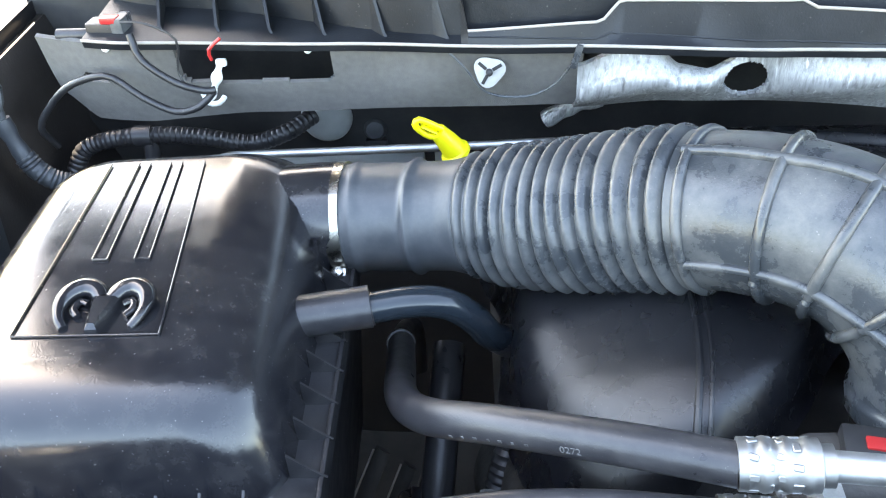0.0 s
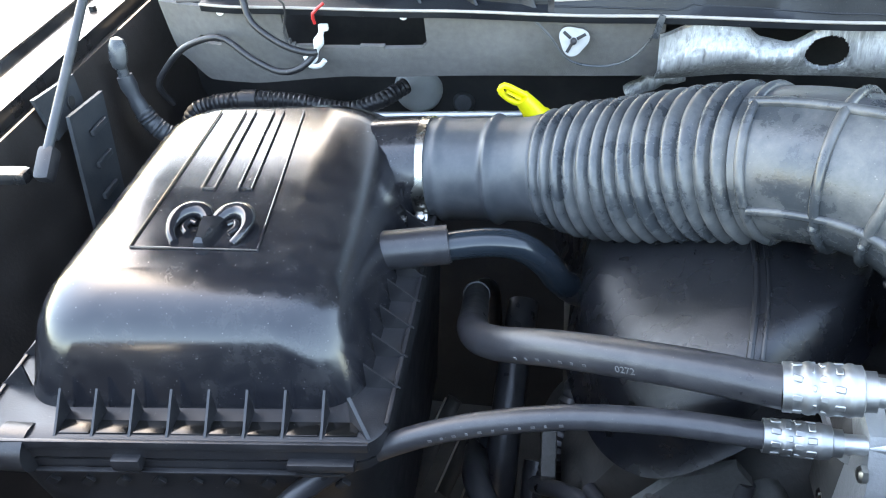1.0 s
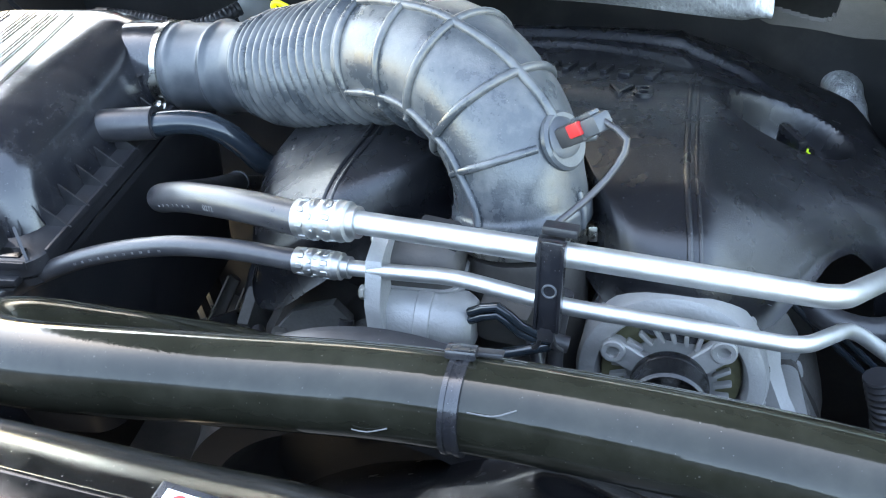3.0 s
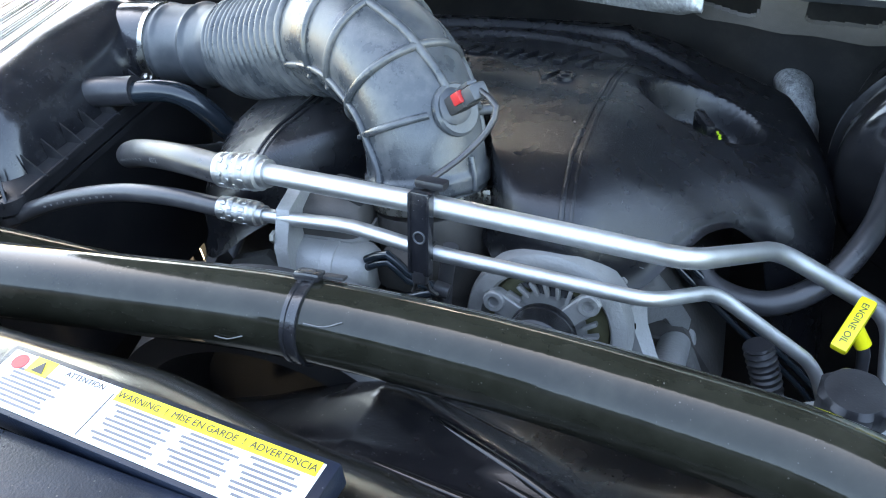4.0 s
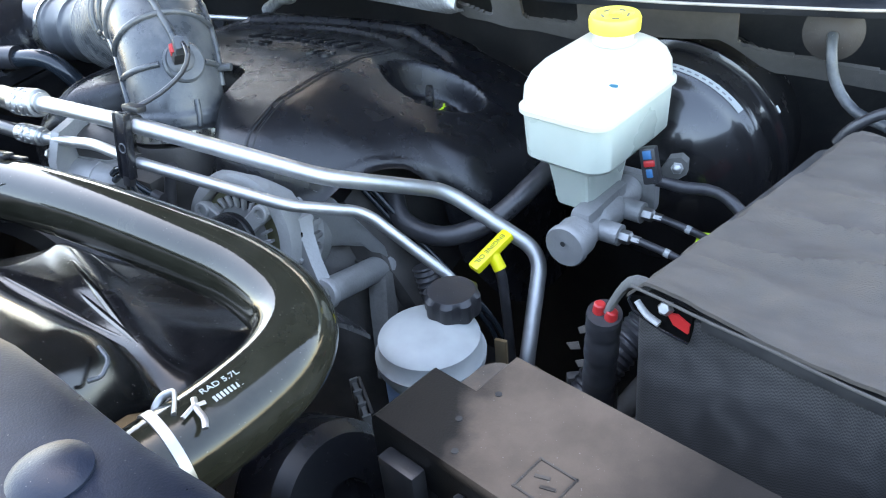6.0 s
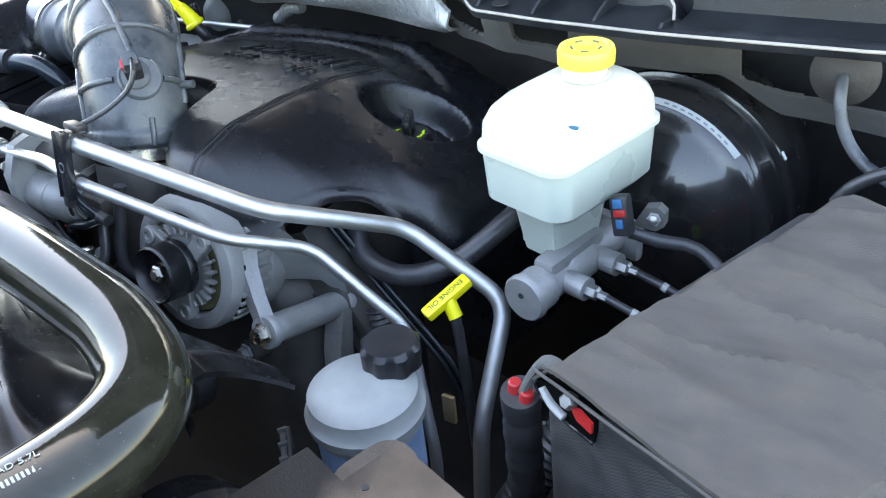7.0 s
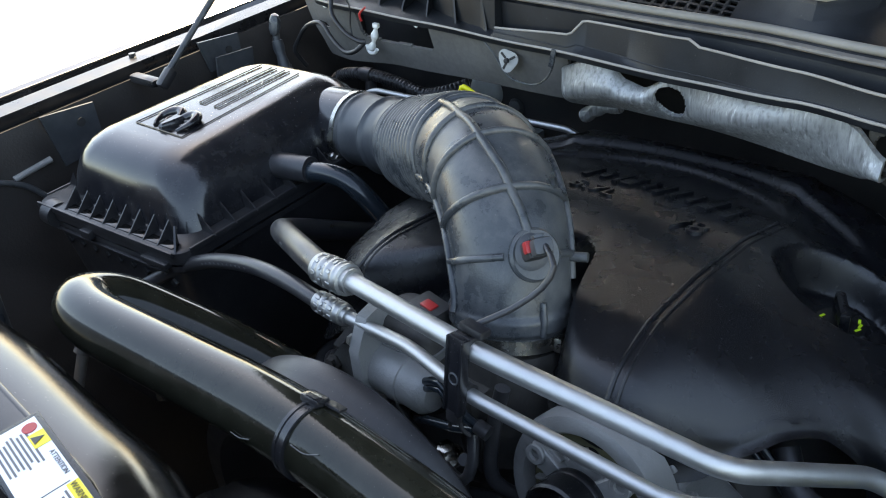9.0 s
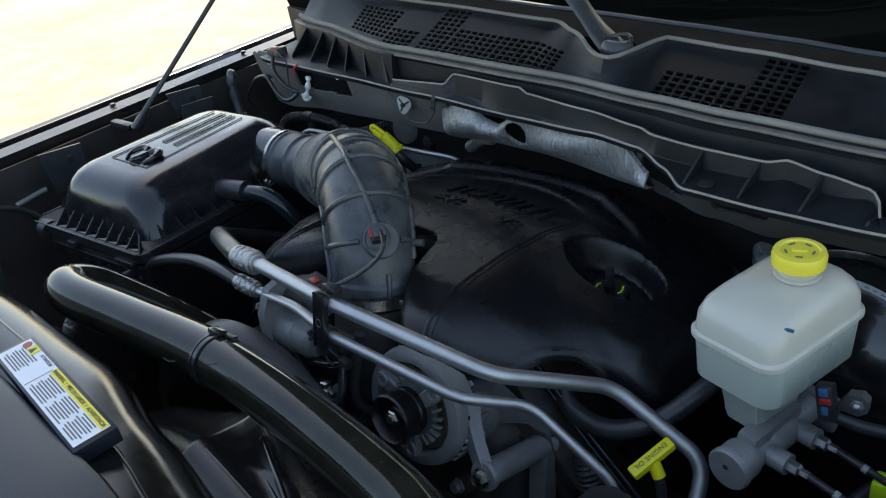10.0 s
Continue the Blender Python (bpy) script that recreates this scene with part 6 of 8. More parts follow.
def build_block():
    """Engine block, heads and dark pipes below."""
    e = thing("engine_block", (0.29, 0.55, 0.6), "grimy dark engine block under the cover", "engine")
    part("front_case", loft([rounded(0.3, 0.42, 0.2, 0.11, 0.05, 0.6), rounded(0.3, 0.42, 0.21, 0.11, 0.05, 0.95), rounded(0.3, 0.43, 0.17, 0.1, 0.05, 1.05), rounded(0.3, 0.44, 0.12, 0.09, 0.04, 1.1)]), CAST_DARK, e)
    part("head", block((0.14, 0.55, 1.0), (0.16, 0.36, 0.16), 0.03, Matrix.Rotation(radians(30), 4, 'Y')), CAST_DARK, e)
    part("head", block((0.44, 0.55, 1.0), (0.16, 0.36, 0.16), 0.03, Matrix.Rotation(radians(-30), 4, 'Y')), CAST_DARK, e)
    plate = [(0.083, 1.052), (0.115, 1.088), (0.15, 1.1), (0.162, 1.085), (0.16, 1.05), (0.135, 1.045), (0.107, 1.038)]
    part("dusty_plate", loft([[V(x, y, z + 0.02 * math.sin(x * 60) * 0.1) for x, z in plate] for y in (0.328, 0.336)]), GRIME, e, "dusty grey cast plate")
    part("plate_bolt", turned([(0.009, 0), (0.009, 0.004), (0.006, 0.005), (0.006, 0.01)], axis((0.1, 0.328, 1.062), (0.1, -1, 0.2)), 6), CAST_DARK, e)
    part("grey_boss", tube([V(0.172, 0.34, 1.06), V(0.176, 0.318, 1.062)], lambda t: 0.017 - 0.004 * t, 20), GRIME, e)
    part("front_dome", turned([(0.062, 0), (0.06, 0.02), (0.05, 0.036), (0.03, 0.046), (0.004, 0.049)], axis((0.082, 0.506, 0.925), (0, -0.65, 0.75)), 32), CAST_DARK, e, "dark rounded casting")
    part("paint_chip", loft([[V(0.074, 0.4645, 0.974), V(0.081, 0.4635, 0.978), V(0.087, 0.465, 0.976), V(0.085, 0.463, 0.971), V(0.077, 0.462, 0.969)], [V(0.075, 0.463, 0.976), V(0.081, 0.4615, 0.98), V(0.086, 0.4635, 0.978), V(0.084, 0.4615, 0.973), V(0.077, 0.4605, 0.971)]]), FASTENER, e, "pale paint chip")
    part("hose_stub", tube(smooth_path([V(0.06, 0.36, 1.03), V(0.08, 0.33, 1.035), V(0.12, 0.318, 1.035), V(0.15, 0.318, 1.055), V(0.158, 0.33, 1.085)]), 0.006, 14), HOSE, e)
    w = thing("dusty_bracket", (-0.14, 0.48, 0.87), "pale dusty sheet metal bracket deep beside the engine", "bracket")
    part("plate", loft([[V(x, y, z) for x, y in ((-0.118, 0.453), (-0.165, 0.463), (-0.166, 0.49), (-0.152, 0.502), (-0.128, 0.492), (-0.116, 0.47))] for z in (0.876, 0.88)]), DUSTY_STEEL, w)
    part("rim", tube([V(-0.108, 0.478, 0.89), V(-0.117, 0.451, 0.882), V(-0.168, 0.461, 0.884), V(-0.175, 0.5, 0.9)], 0.0022, 8), DUSTY_STEEL, w)
    part("post", block((-0.122, 0.487, 0.89), (0.006, 0.02, 0.05), 0.002), FUSE, w)
    k = thing("red_locked_plug", (0.19, 0.325, 1.05), "black wiring plug with a red locking clip", "connector")
    part("plug", block((0.19, 0.32, 1.063), (0.026, 0.018, 0.018), 0.003, Matrix.Rotation(radians(20), 4, 'Z')), DARK, k)
    for dx, dz, w, h in ((-0.009, 0, 0.004, 0.016), (0.009, 0, 0.004, 0.016), (0, 0.008, 0.02, 0.004), (0, -0.002, 0.02, 0.003)):
        part("lock_clip", block((0.188 + dx, 0.309 + 0.3 * dx, 1.067 + dz), (w, 0.006, h), 0.0012, Matrix.Rotation(radians(20), 4, 'Z')), RED, k, "red locking clip")
    part("wire", tube(smooth_path([V(0.19, 0.325, 1.05), V(0.2, 0.31, 1.03), V(0.23, 0.3, 1.02), V(0.27, 0.3, 1.03), V(0.3, 0.3, 1.06)]), 0.005, 12), HOSE, k)
    g = thing("wiring_loom", (0.1, 0.33, 1.03), "bundle of black wires and corrugated conduit", "wiring")
    for pts, r in (([V(0.06, 0.36, 1.02), V(0.09, 0.31, 1.015), V(0.13, 0.295, 1.02), V(0.165, 0.3, 1.035), V(0.15, 0.33, 1.05)], 0.0035), ([V(0.31, 0.285, 1.13), V(0.318, 0.27, 1.1), V(0.312, 0.262, 1.085), V(0.29, 0.268, 1.083), V(0.25, 0.28, 1.08), V(0.2, 0.28, 1.06)], 0.0048), ([V(0.2, 0.27, 1.04), V(0.26, 0.26, 1.055), V(0.33, 0.255, 1.055), V(0.38, 0.26, 1.04)], 0.006), ([V(0.02, 0.4, 0.98), V(0.05, 0.36, 1.02), V(0.1, 0.32, 1.03), V(0.16, 0.3, 1.05), V(0.22, 0.29, 1.04), V(0.3, 0.3, 1.05)], 0.007), ([V(0.0, 0.33, 0.95), V(0.06, 0.33, 1.0), V(0.13, 0.3, 1.0), V(0.25, 0.28, 1.03), V(0.36, 0.29, 1.06)], 0.006), ([V(0.31, 0.27, 1.1), V(0.3, 0.285, 1.08), V(0.27, 0.29, 1.06), V(0.24, 0.29, 1.07), V(0.22, 0.29, 1.1)], 0.005), ([V(0.33, 0.3, 1.16), V(0.325, 0.29, 1.12), V(0.33, 0.28, 1.08), V(0.36, 0.3, 1.05)], 0.006), ([V(-0.04, 0.5, 0.9), V(-0.03, 0.42, 0.95), V(0.0, 0.36, 0.93), V(0.02, 0.3, 0.85)], 0.012), ([V(0.0, 0.6, 1.0), V(-0.01, 0.5, 0.95), V(-0.02, 0.42, 0.85)], 0.015)):
        part("wire", tube(smooth_path(pts), r, 12), HOSE, g)


build_block()


# ---- brake side ----
def build_brakes():
    b = thing("brake_booster", (0.84, 0.62, 1.12), "large glossy black round brake booster", "brake booster")
    back = V(-0.17, -0.98, 0.04).normalized()
    side = V(0.985, -0.171, 0.0)
    m = Matrix.Translation((0.743, 0.617, 1.071)) @ Matrix((side, back.cross(side), back)).transposed().to_4x4()
    part("drum", turned([(0.1, -0.1), (0.116, -0.08), (0.121, -0.02), (0.121, 0.0), (0.1185, 0.006), (0.118, 0.03), (0.1165, 0.04), (0.108, 0.05), (0.104, 0.051), (0.098, 0.056), (0.084, 0.067), (0.062, 0.078), (0.03, 0.086)], m, 72), PAINT, b)
    part("rim", turned([(0.12, -0.008), (0.1255, -0.006), (0.1262, 0.0), (0.1255, 0.004), (0.12, 0.006)], m, 72), PAINT, b)
    ang = [radians(44 + 2.6 * k) for k in range(19)]
    rows = [[m @ V(r * math.cos(a), r * math.sin(a), z) for a in ang] for r, z in ((0.1122, 0.0472), (0.1163, 0.0425))]
    part("sticker", sheet(rows, -0.0006), TANK_DULL, b, "curved white sticker")
    for k in range(9):
        a = radians(52 + 4 * k)
        q = m @ Matrix.Rotation(a, 4, 'Z')
        part("print_bar", block(q @ V(0.1142, 0, 0.0452), (0.0014, 0.0045, 0.0006), 0, q.to_3x3().to_4x4() @ Matrix.Rotation(radians(47), 4, 'Y')), INK_GREY, b, "grey print")
    # small white block painted in as the rim's glossy reflection
    part("rim_glint", block(m @ Matrix.Rotation(radians(33), 4, 'Z') @ V(0.1265, 0, 0.0), (0.0012, 0.008, 0.003), 0.0004, m.to_3x3().to_4x4() @ Matrix.Rotation(radians(33), 4, 'Z')), WHITE, b, "painted white glint on the rim")
    v = thing("check_valve", (0.62, 0.62, 1.14), "black rubber vacuum check valve with its hose", "vacuum valve")
    part("grommet", turned([(0.022, 0), (0.024, 0.006), (0.014, 0.01), (0.012, 0.024)], axis((0.672, 0.625, 1.135), (-0.1, -1, 0.0)), 28), HOSE, v)
    part("hose", tube(smooth_path([V(0.672, 0.6, 1.135), V(0.668, 0.57, 1.125), V(0.658, 0.52, 1.115), V(0.64, 0.462, 1.1), V(0.609, 0.42, 1.075), V(0.565, 0.397, 1.062), V(0.52, 0.4, 1.07), V(0.5, 0.42, 1.09)]), 0.0105, 20), HOSE, v)
    for k in range(9):
        p = V(0.6625, 0.54, 1.1185).lerp(V(0.645, 0.477, 1.104), k / 8)
        part("print_bar", block(p + V(-0.0045, -0.0045, 0.0083), (0.0014, 0.0026, 0.0005), 0, Matrix.Rotation(radians(15), 4, 'Z') @ Matrix.Rotation(radians(-30), 4, 'Y')), PRINT, v, "faded printed characters")
    c = thing("master_cylinder", (0.72, 0.43, 1.06), "grey cast brake master cylinder with fittings", "master cylinder")
    ax = V(0.024, 0.1, 0.0).normalized()
    a = V(0.696, 0.388, 1.083)
    part("barrel", tube([a + ax * 0.13 * k / 40 for k in range(41)], lambda t: lerp_at([(0, 0.0195), (0.16, 0.0195), (0.2, 0.017), (0.34, 0.0165), (0.38, 0.0195), (0.6, 0.0195), (0.66, 0.016), (1, 0.016)], t), 32), CAST, c)
    part("web", block(a + ax * 0.06 + V(0, 0, 0.012), (0.022, 0.075, 0.022), 0.006, Matrix.Rotation(math.atan2(-ax.x, ax.y), 4, 'Z')), CAST, c)
    part("end_cap", turned([(0.001, 0), (0.0195, 0.0), (0.021, 0.002), (0.021, 0.007)], axis(a - ax * 0.004, ax), 36), CAST, c, "round machined end cap")
    part("mark", turned([(0.0005, 0), (0.0026, 0), (0.0026, 0.0006)], axis(a - ax * 0.0045 + V(-0.001, 0, 0.004), -ax), 14), DARK, c)
    for k in (0.04, 0.085):
        p = a + ax * k
        side = ax.cross(V(0, 0, 1)).normalized()
        part("port", tube([p, p + side * 0.034], 0.0105, 18), CAST, c)
        part("fitting", turned([(0.0065, 0), (0.0065, 0.01), (0.004, 0.012), (0.004, 0.02)], axis(p + side * 0.034, side), 6), CRIMP, c, "hex pipe fitting")
        e = p + side * 0.052
        part("brake_pipe", tube(smooth_path([e, e + side * 0.03 + V(0, 0, -0.004), e + side * 0.05 + V(0.01, 0.01, -0.02), e + side * 0.055 + V(0.03, 0.05, -0.06)]), 0.0036, 12), HOSE, c, "thin black brake pipe")
        part("pipe_collar", tube([e + side * 0.026 + V(0, 0, -0.0035), e + side * 0.031 + V(0, 0, -0.0045)], 0.0041, 12), TANK_DULL, c, "pale collar")
    part("flange", block(a + ax * 0.125, (0.06, 0.012, 0.04), 0.006, Matrix.Rotation(math.atan2(-ax.x, ax.y), 4, 'Z')), CAST, c)
    r = thing("brake_fluid_reservoir", (0.71, 0.47, 1.1), "milky white brake fluid reservoir, half full", "fluid reservoir")
    rz = Matrix.Translation((0.7025, 0.4655, 0)) @ Matrix.Rotation(radians(-16), 4, 'Z')
    def lp(z, hx, hy, rr, dy=0, dx=0):
        return [rz @ p for p in rounded(dx, dy, hx, hy, rr, z, 6)]
    loops = [lp(1.096, 0.0198, 0.0318, 0.01, -0.002, -0.008), lp(1.135, 0.0253, 0.0382, 0.012, -0.002, -0.008), lp(1.144, 0.0275, 0.0424, 0.012, -0.002, -0.006), lp(1.149, 0.0374, 0.0551, 0.016), lp(1.157, 0.0435, 0.0647, 0.018), lp(1.198, 0.0446, 0.0673, 0.018), lp(1.2, 0.0473, 0.0700, 0.018), lp(1.2045, 0.0473, 0.0700, 0.018), lp(1.2065, 0.0446, 0.0673, 0.018), lp(1.222, 0.0437, 0.066, 0.018), lp(1.232, 0.041, 0.062, 0.02, 0.001), lp(1.239, 0.036, 0.053, 0.02, 0.004), lp(1.2435, 0.0295, 0.043, 0.018, 0.007), lp(1.247, 0.0235, 0.034, 0.018, 0.009)]
    part("lower_tank", loft(loops[:7]), TANK_FLUID, r, "lower half tinted by the fluid")
    part("tank", loft(loops[6:]), TANK, r)
    for dx, dy in ((-0.022, -0.031), (-0.006, -0.032), (0.01, -0.031)):
        part("foot_rib", loft([[rz @ q for q in rounded(dx + 0.1 * (z - 1.12), dy + 0.002 - 0.17 * (z - 1.1), 0.0022, 0.004, 0.001, z, 2)] for z in (1.102, 1.12, 1.136)]), TANK_FLUID, r)
    cap = V(0.713, 0.475, 0)
    part("neck", tube([cap + V(0, 0, 1.24), cap + V(0, 0, 1.262)], 0.0168, 32), TANK, r)
    part("neck_collar", turned([(0.0172, 1.2475), (0.0195, 1.2485), (0.0195, 1.2505), (0.0172, 1.2515)], Matrix.Translation(cap), 40), TANK, r)
    lidcap = part("cap", turned([(0.0195, 1.2585), (0.0222, 1.2592), (0.0226, 1.2685), (0.0212, 1.2722), (0.0165, 1.273), (0.0155, 1.2718), (0.003, 1.2718)], Matrix.Translation(cap), 64, squeeze=lambda t, z: 1 + (0.012 * math.sin(t * 24) if 1.2585 < z < 1.27 else 0)), YELLOW_CAP, r, "yellow screw cap")
    part("cap_bar", block(cap + V(0, 0, 1.2724), (0.012, 0.0045, 0.0016), 0.0006, Matrix.Rotation(radians(20), 4, 'Z')), YELLOW_CAP, lidcap, "raised grip bar")
    for k in range(5):
        part("cap_print", block(cap + V(0.0115 * math.cos(k * 1.25), 0.0115 * math.sin(k * 1.25), 1.272), (0.006, 0.0016, 0.0006), 0, Matrix.Rotation(k * 1.25 + 1.57, 4, 'Z')), INK_GREY, lidcap)
    part("blue_mark", block(rz @ V(0.0385, -0.044, 1.2335), (0.012, 0.003, 0.002), 0.0005), INK_BLUE, r, "blue pen mark")
    s = thing("fluid_level_sensor", (0.76, 0.45, 1.14), "blue and red level sensor plug", "sensor plug")
    sr = Matrix.Rotation(radians(-14), 4, 'Y') @ Matrix.Rotation(radians(-12), 4, 'X')
    at = V(0.757, 0.445, 1.146)
    part("plug", block(at, (0.015, 0.014, 0.034), 0.003, sr), BOX_DARK, s, "black plug body")
    part("blue_half", block(at + sr.to_3x3() @ V(0.0, -0.0062, 0.011), (0.008, 0.004, 0.008), 0.0012, sr), BLUE_TAB, s, "blue insert")
    part("lock_tab", block(at + sr.to_3x3() @ V(0.001, -0.0066, 0.003), (0.01, 0.004, 0.006), 0.0012, sr), RED, s, "red locking tab")
    part("blue_half", block(at + sr.to_3x3() @ V(0.0, -0.0062, -0.006), (0.006, 0.004, 0.008), 0.0012, sr), BLUE_TAB, s, "blue insert")
    lug = thing("booster_stud", (0.776, 0.47, 1.135), "grey cast mounting ear with a steel nut", "stud")
    part("ear", loft([[V(0.777, y, 1.135) + V(x, 0, z) for x, z in ((-0.018, -0.01), (0.002, -0.011), (0.009, -0.005), (0.009, 0.007), (0.003, 0.012), (-0.008, 0.009))] for y in (0.474, 0.464)]), GRIME, lug)
    part("nut", turned([(0.006, 0), (0.006, 0.0015), (0.0045, 0.0015), (0.0045, 0.006), (0.003, 0.007)], axis((0.7775, 0.4635, 1.136), (0.1, -1, 0.3)), 6), CRIMP, lug, "steel nut")
    part("wire", tube(smooth_path([V(0.762, 0.45, 1.128), V(0.785, 0.456, 1.121), V(0.815, 0.462, 1.117), V(0.842, 0.45, 1.102), V(0.856, 0.43, 1.07), V(0.86, 0.42, 1.04)]), lambda t: 0.0055 + 0.0004 * math.sin(t * 90), 14), HOSE, s, "taped black sleeve")


build_brakes()


def build_steering_reservoir():
    p = thing("power_steering_reservoir", (0.613, 0.262, 0.95), "aged milky power steering reservoir with black cap", "fluid reservoir")
    m = Matrix.Translation((0.612, 0.262, 0))
    part("tank", turned([(0.036, 0.94), (0.042, 0.96), (0.0435, 1.024), (0.0485, 1.028), (0.0495, 1.037), (0.046, 1.041), (0.045, 1.053), (0.036, 1.06), (0.02, 1.064)], m, 44), TANK_DULL, p)
    part("sticker", tube([V(0.612, 0.262, 0.962), V(0.612, 0.262, 1.018)], 0.0437, 44, caps=False), STICKER_BLUE, p, "faded blue and white sticker")
    part("neck", tube([V(0.622, 0.292, 1.05), V(0.622, 0.293, 1.068)], 0.018, 28), TANK_DULL, p)
    part("cap", turned([(0.023, 1.06), (0.0245, 1.063), (0.0245, 1.079), (0.021, 1.083), (0.003, 1.084)], Matrix.Translation((0.622, 0.293, 0)), 96, squeeze=lambda t, z: 1 + 0.045 * math.sin(t * 8) * (z < 1.081)), BOX_DARK, p, "black ribbed cap")
    h = thing("engine_oil_dipstick", (0.63, 0.375, 1.0), "yellow engine oil dipstick handle", "dipstick")
    a, b = V(0.637, 0.394, 1.081), V(0.616, 0.354, 1.062)
    d = (b - a).normalized()
    side = V(1, 0, 0.1)
    side = (side - d * side.dot(d)).normalized()
    up = side.cross(d).normalized() * -1
    if up.z < 0:
        up = -up
    rot = Matrix((d, side, up)).transposed().to_4x4()
    grip = part("handle", block((a + b) / 2, (0.05, 0.0135, 0.009), 0.003, rot), YELLOW, h)
    lettering("ENGINE OIL", 0.0072, Matrix.Translation((a + b) / 2 + up * 0.0048) @ rot, INK, grip, "lettering", 0.0001)
    part("stem", tube([(a + b) / 2, (a + b) / 2 + V(0.01, -0.004, -0.016)], 0.0065, 14), YELLOW, h)
    part("guide_tube", tube(smooth_path([(a + b) / 2 + V(0.009, -0.004, -0.015), V(0.64, 0.368, 1.03), V(0.645, 0.37, 0.9)]), 0.005, 12), HOSE, h, "black guide tube")
    t = thing("transmission_dipstick", (0.005, 0.71, 1.14), "bright yellow transmission dipstick handle", "dipstick")
    part("loop", tube(smooth_path([V(-0.004, 0.708, 1.161), V(-0.013, 0.706, 1.163), V(-0.022, 0.705, 1.17), V(-0.026, 0.704, 1.177), V(-0.022, 0.705, 1.181), V(-0.012, 0.706, 1.176), V(0.0, 0.708, 1.168)]), 0.0032, 12), YELLOW, t)
    part("loop_web", tube([V(-0.007, 0.7065, 1.167), V(-0.02, 0.7045, 1.1755)], 0.0048, 12, flat=0.35), YELLOW, t)
    part("collar", turned([(0.012, 0), (0.0145, 0.002), (0.0145, 0.006), (0.012, 0.008)], axis((0.008, 0.713, 1.144), (0.45, 0.15, -0.85)), 24), YELLOW, t)
    part("body", tube([V(-0.006, 0.708, 1.167), V(0.002, 0.711, 1.155), V(0.012, 0.714, 1.138)], lambda k: 0.008 + 0.005 * k, 20), YELLOW, t)
    part("tube", tube(smooth_path([V(0.01, 0.713, 1.14), V(0.022, 0.716, 1.125), V(0.03, 0.74, 1.09), V(0.03, 0.78, 1.0)]), 0.008, 14), HOSE, t)


build_steering_reservoir()


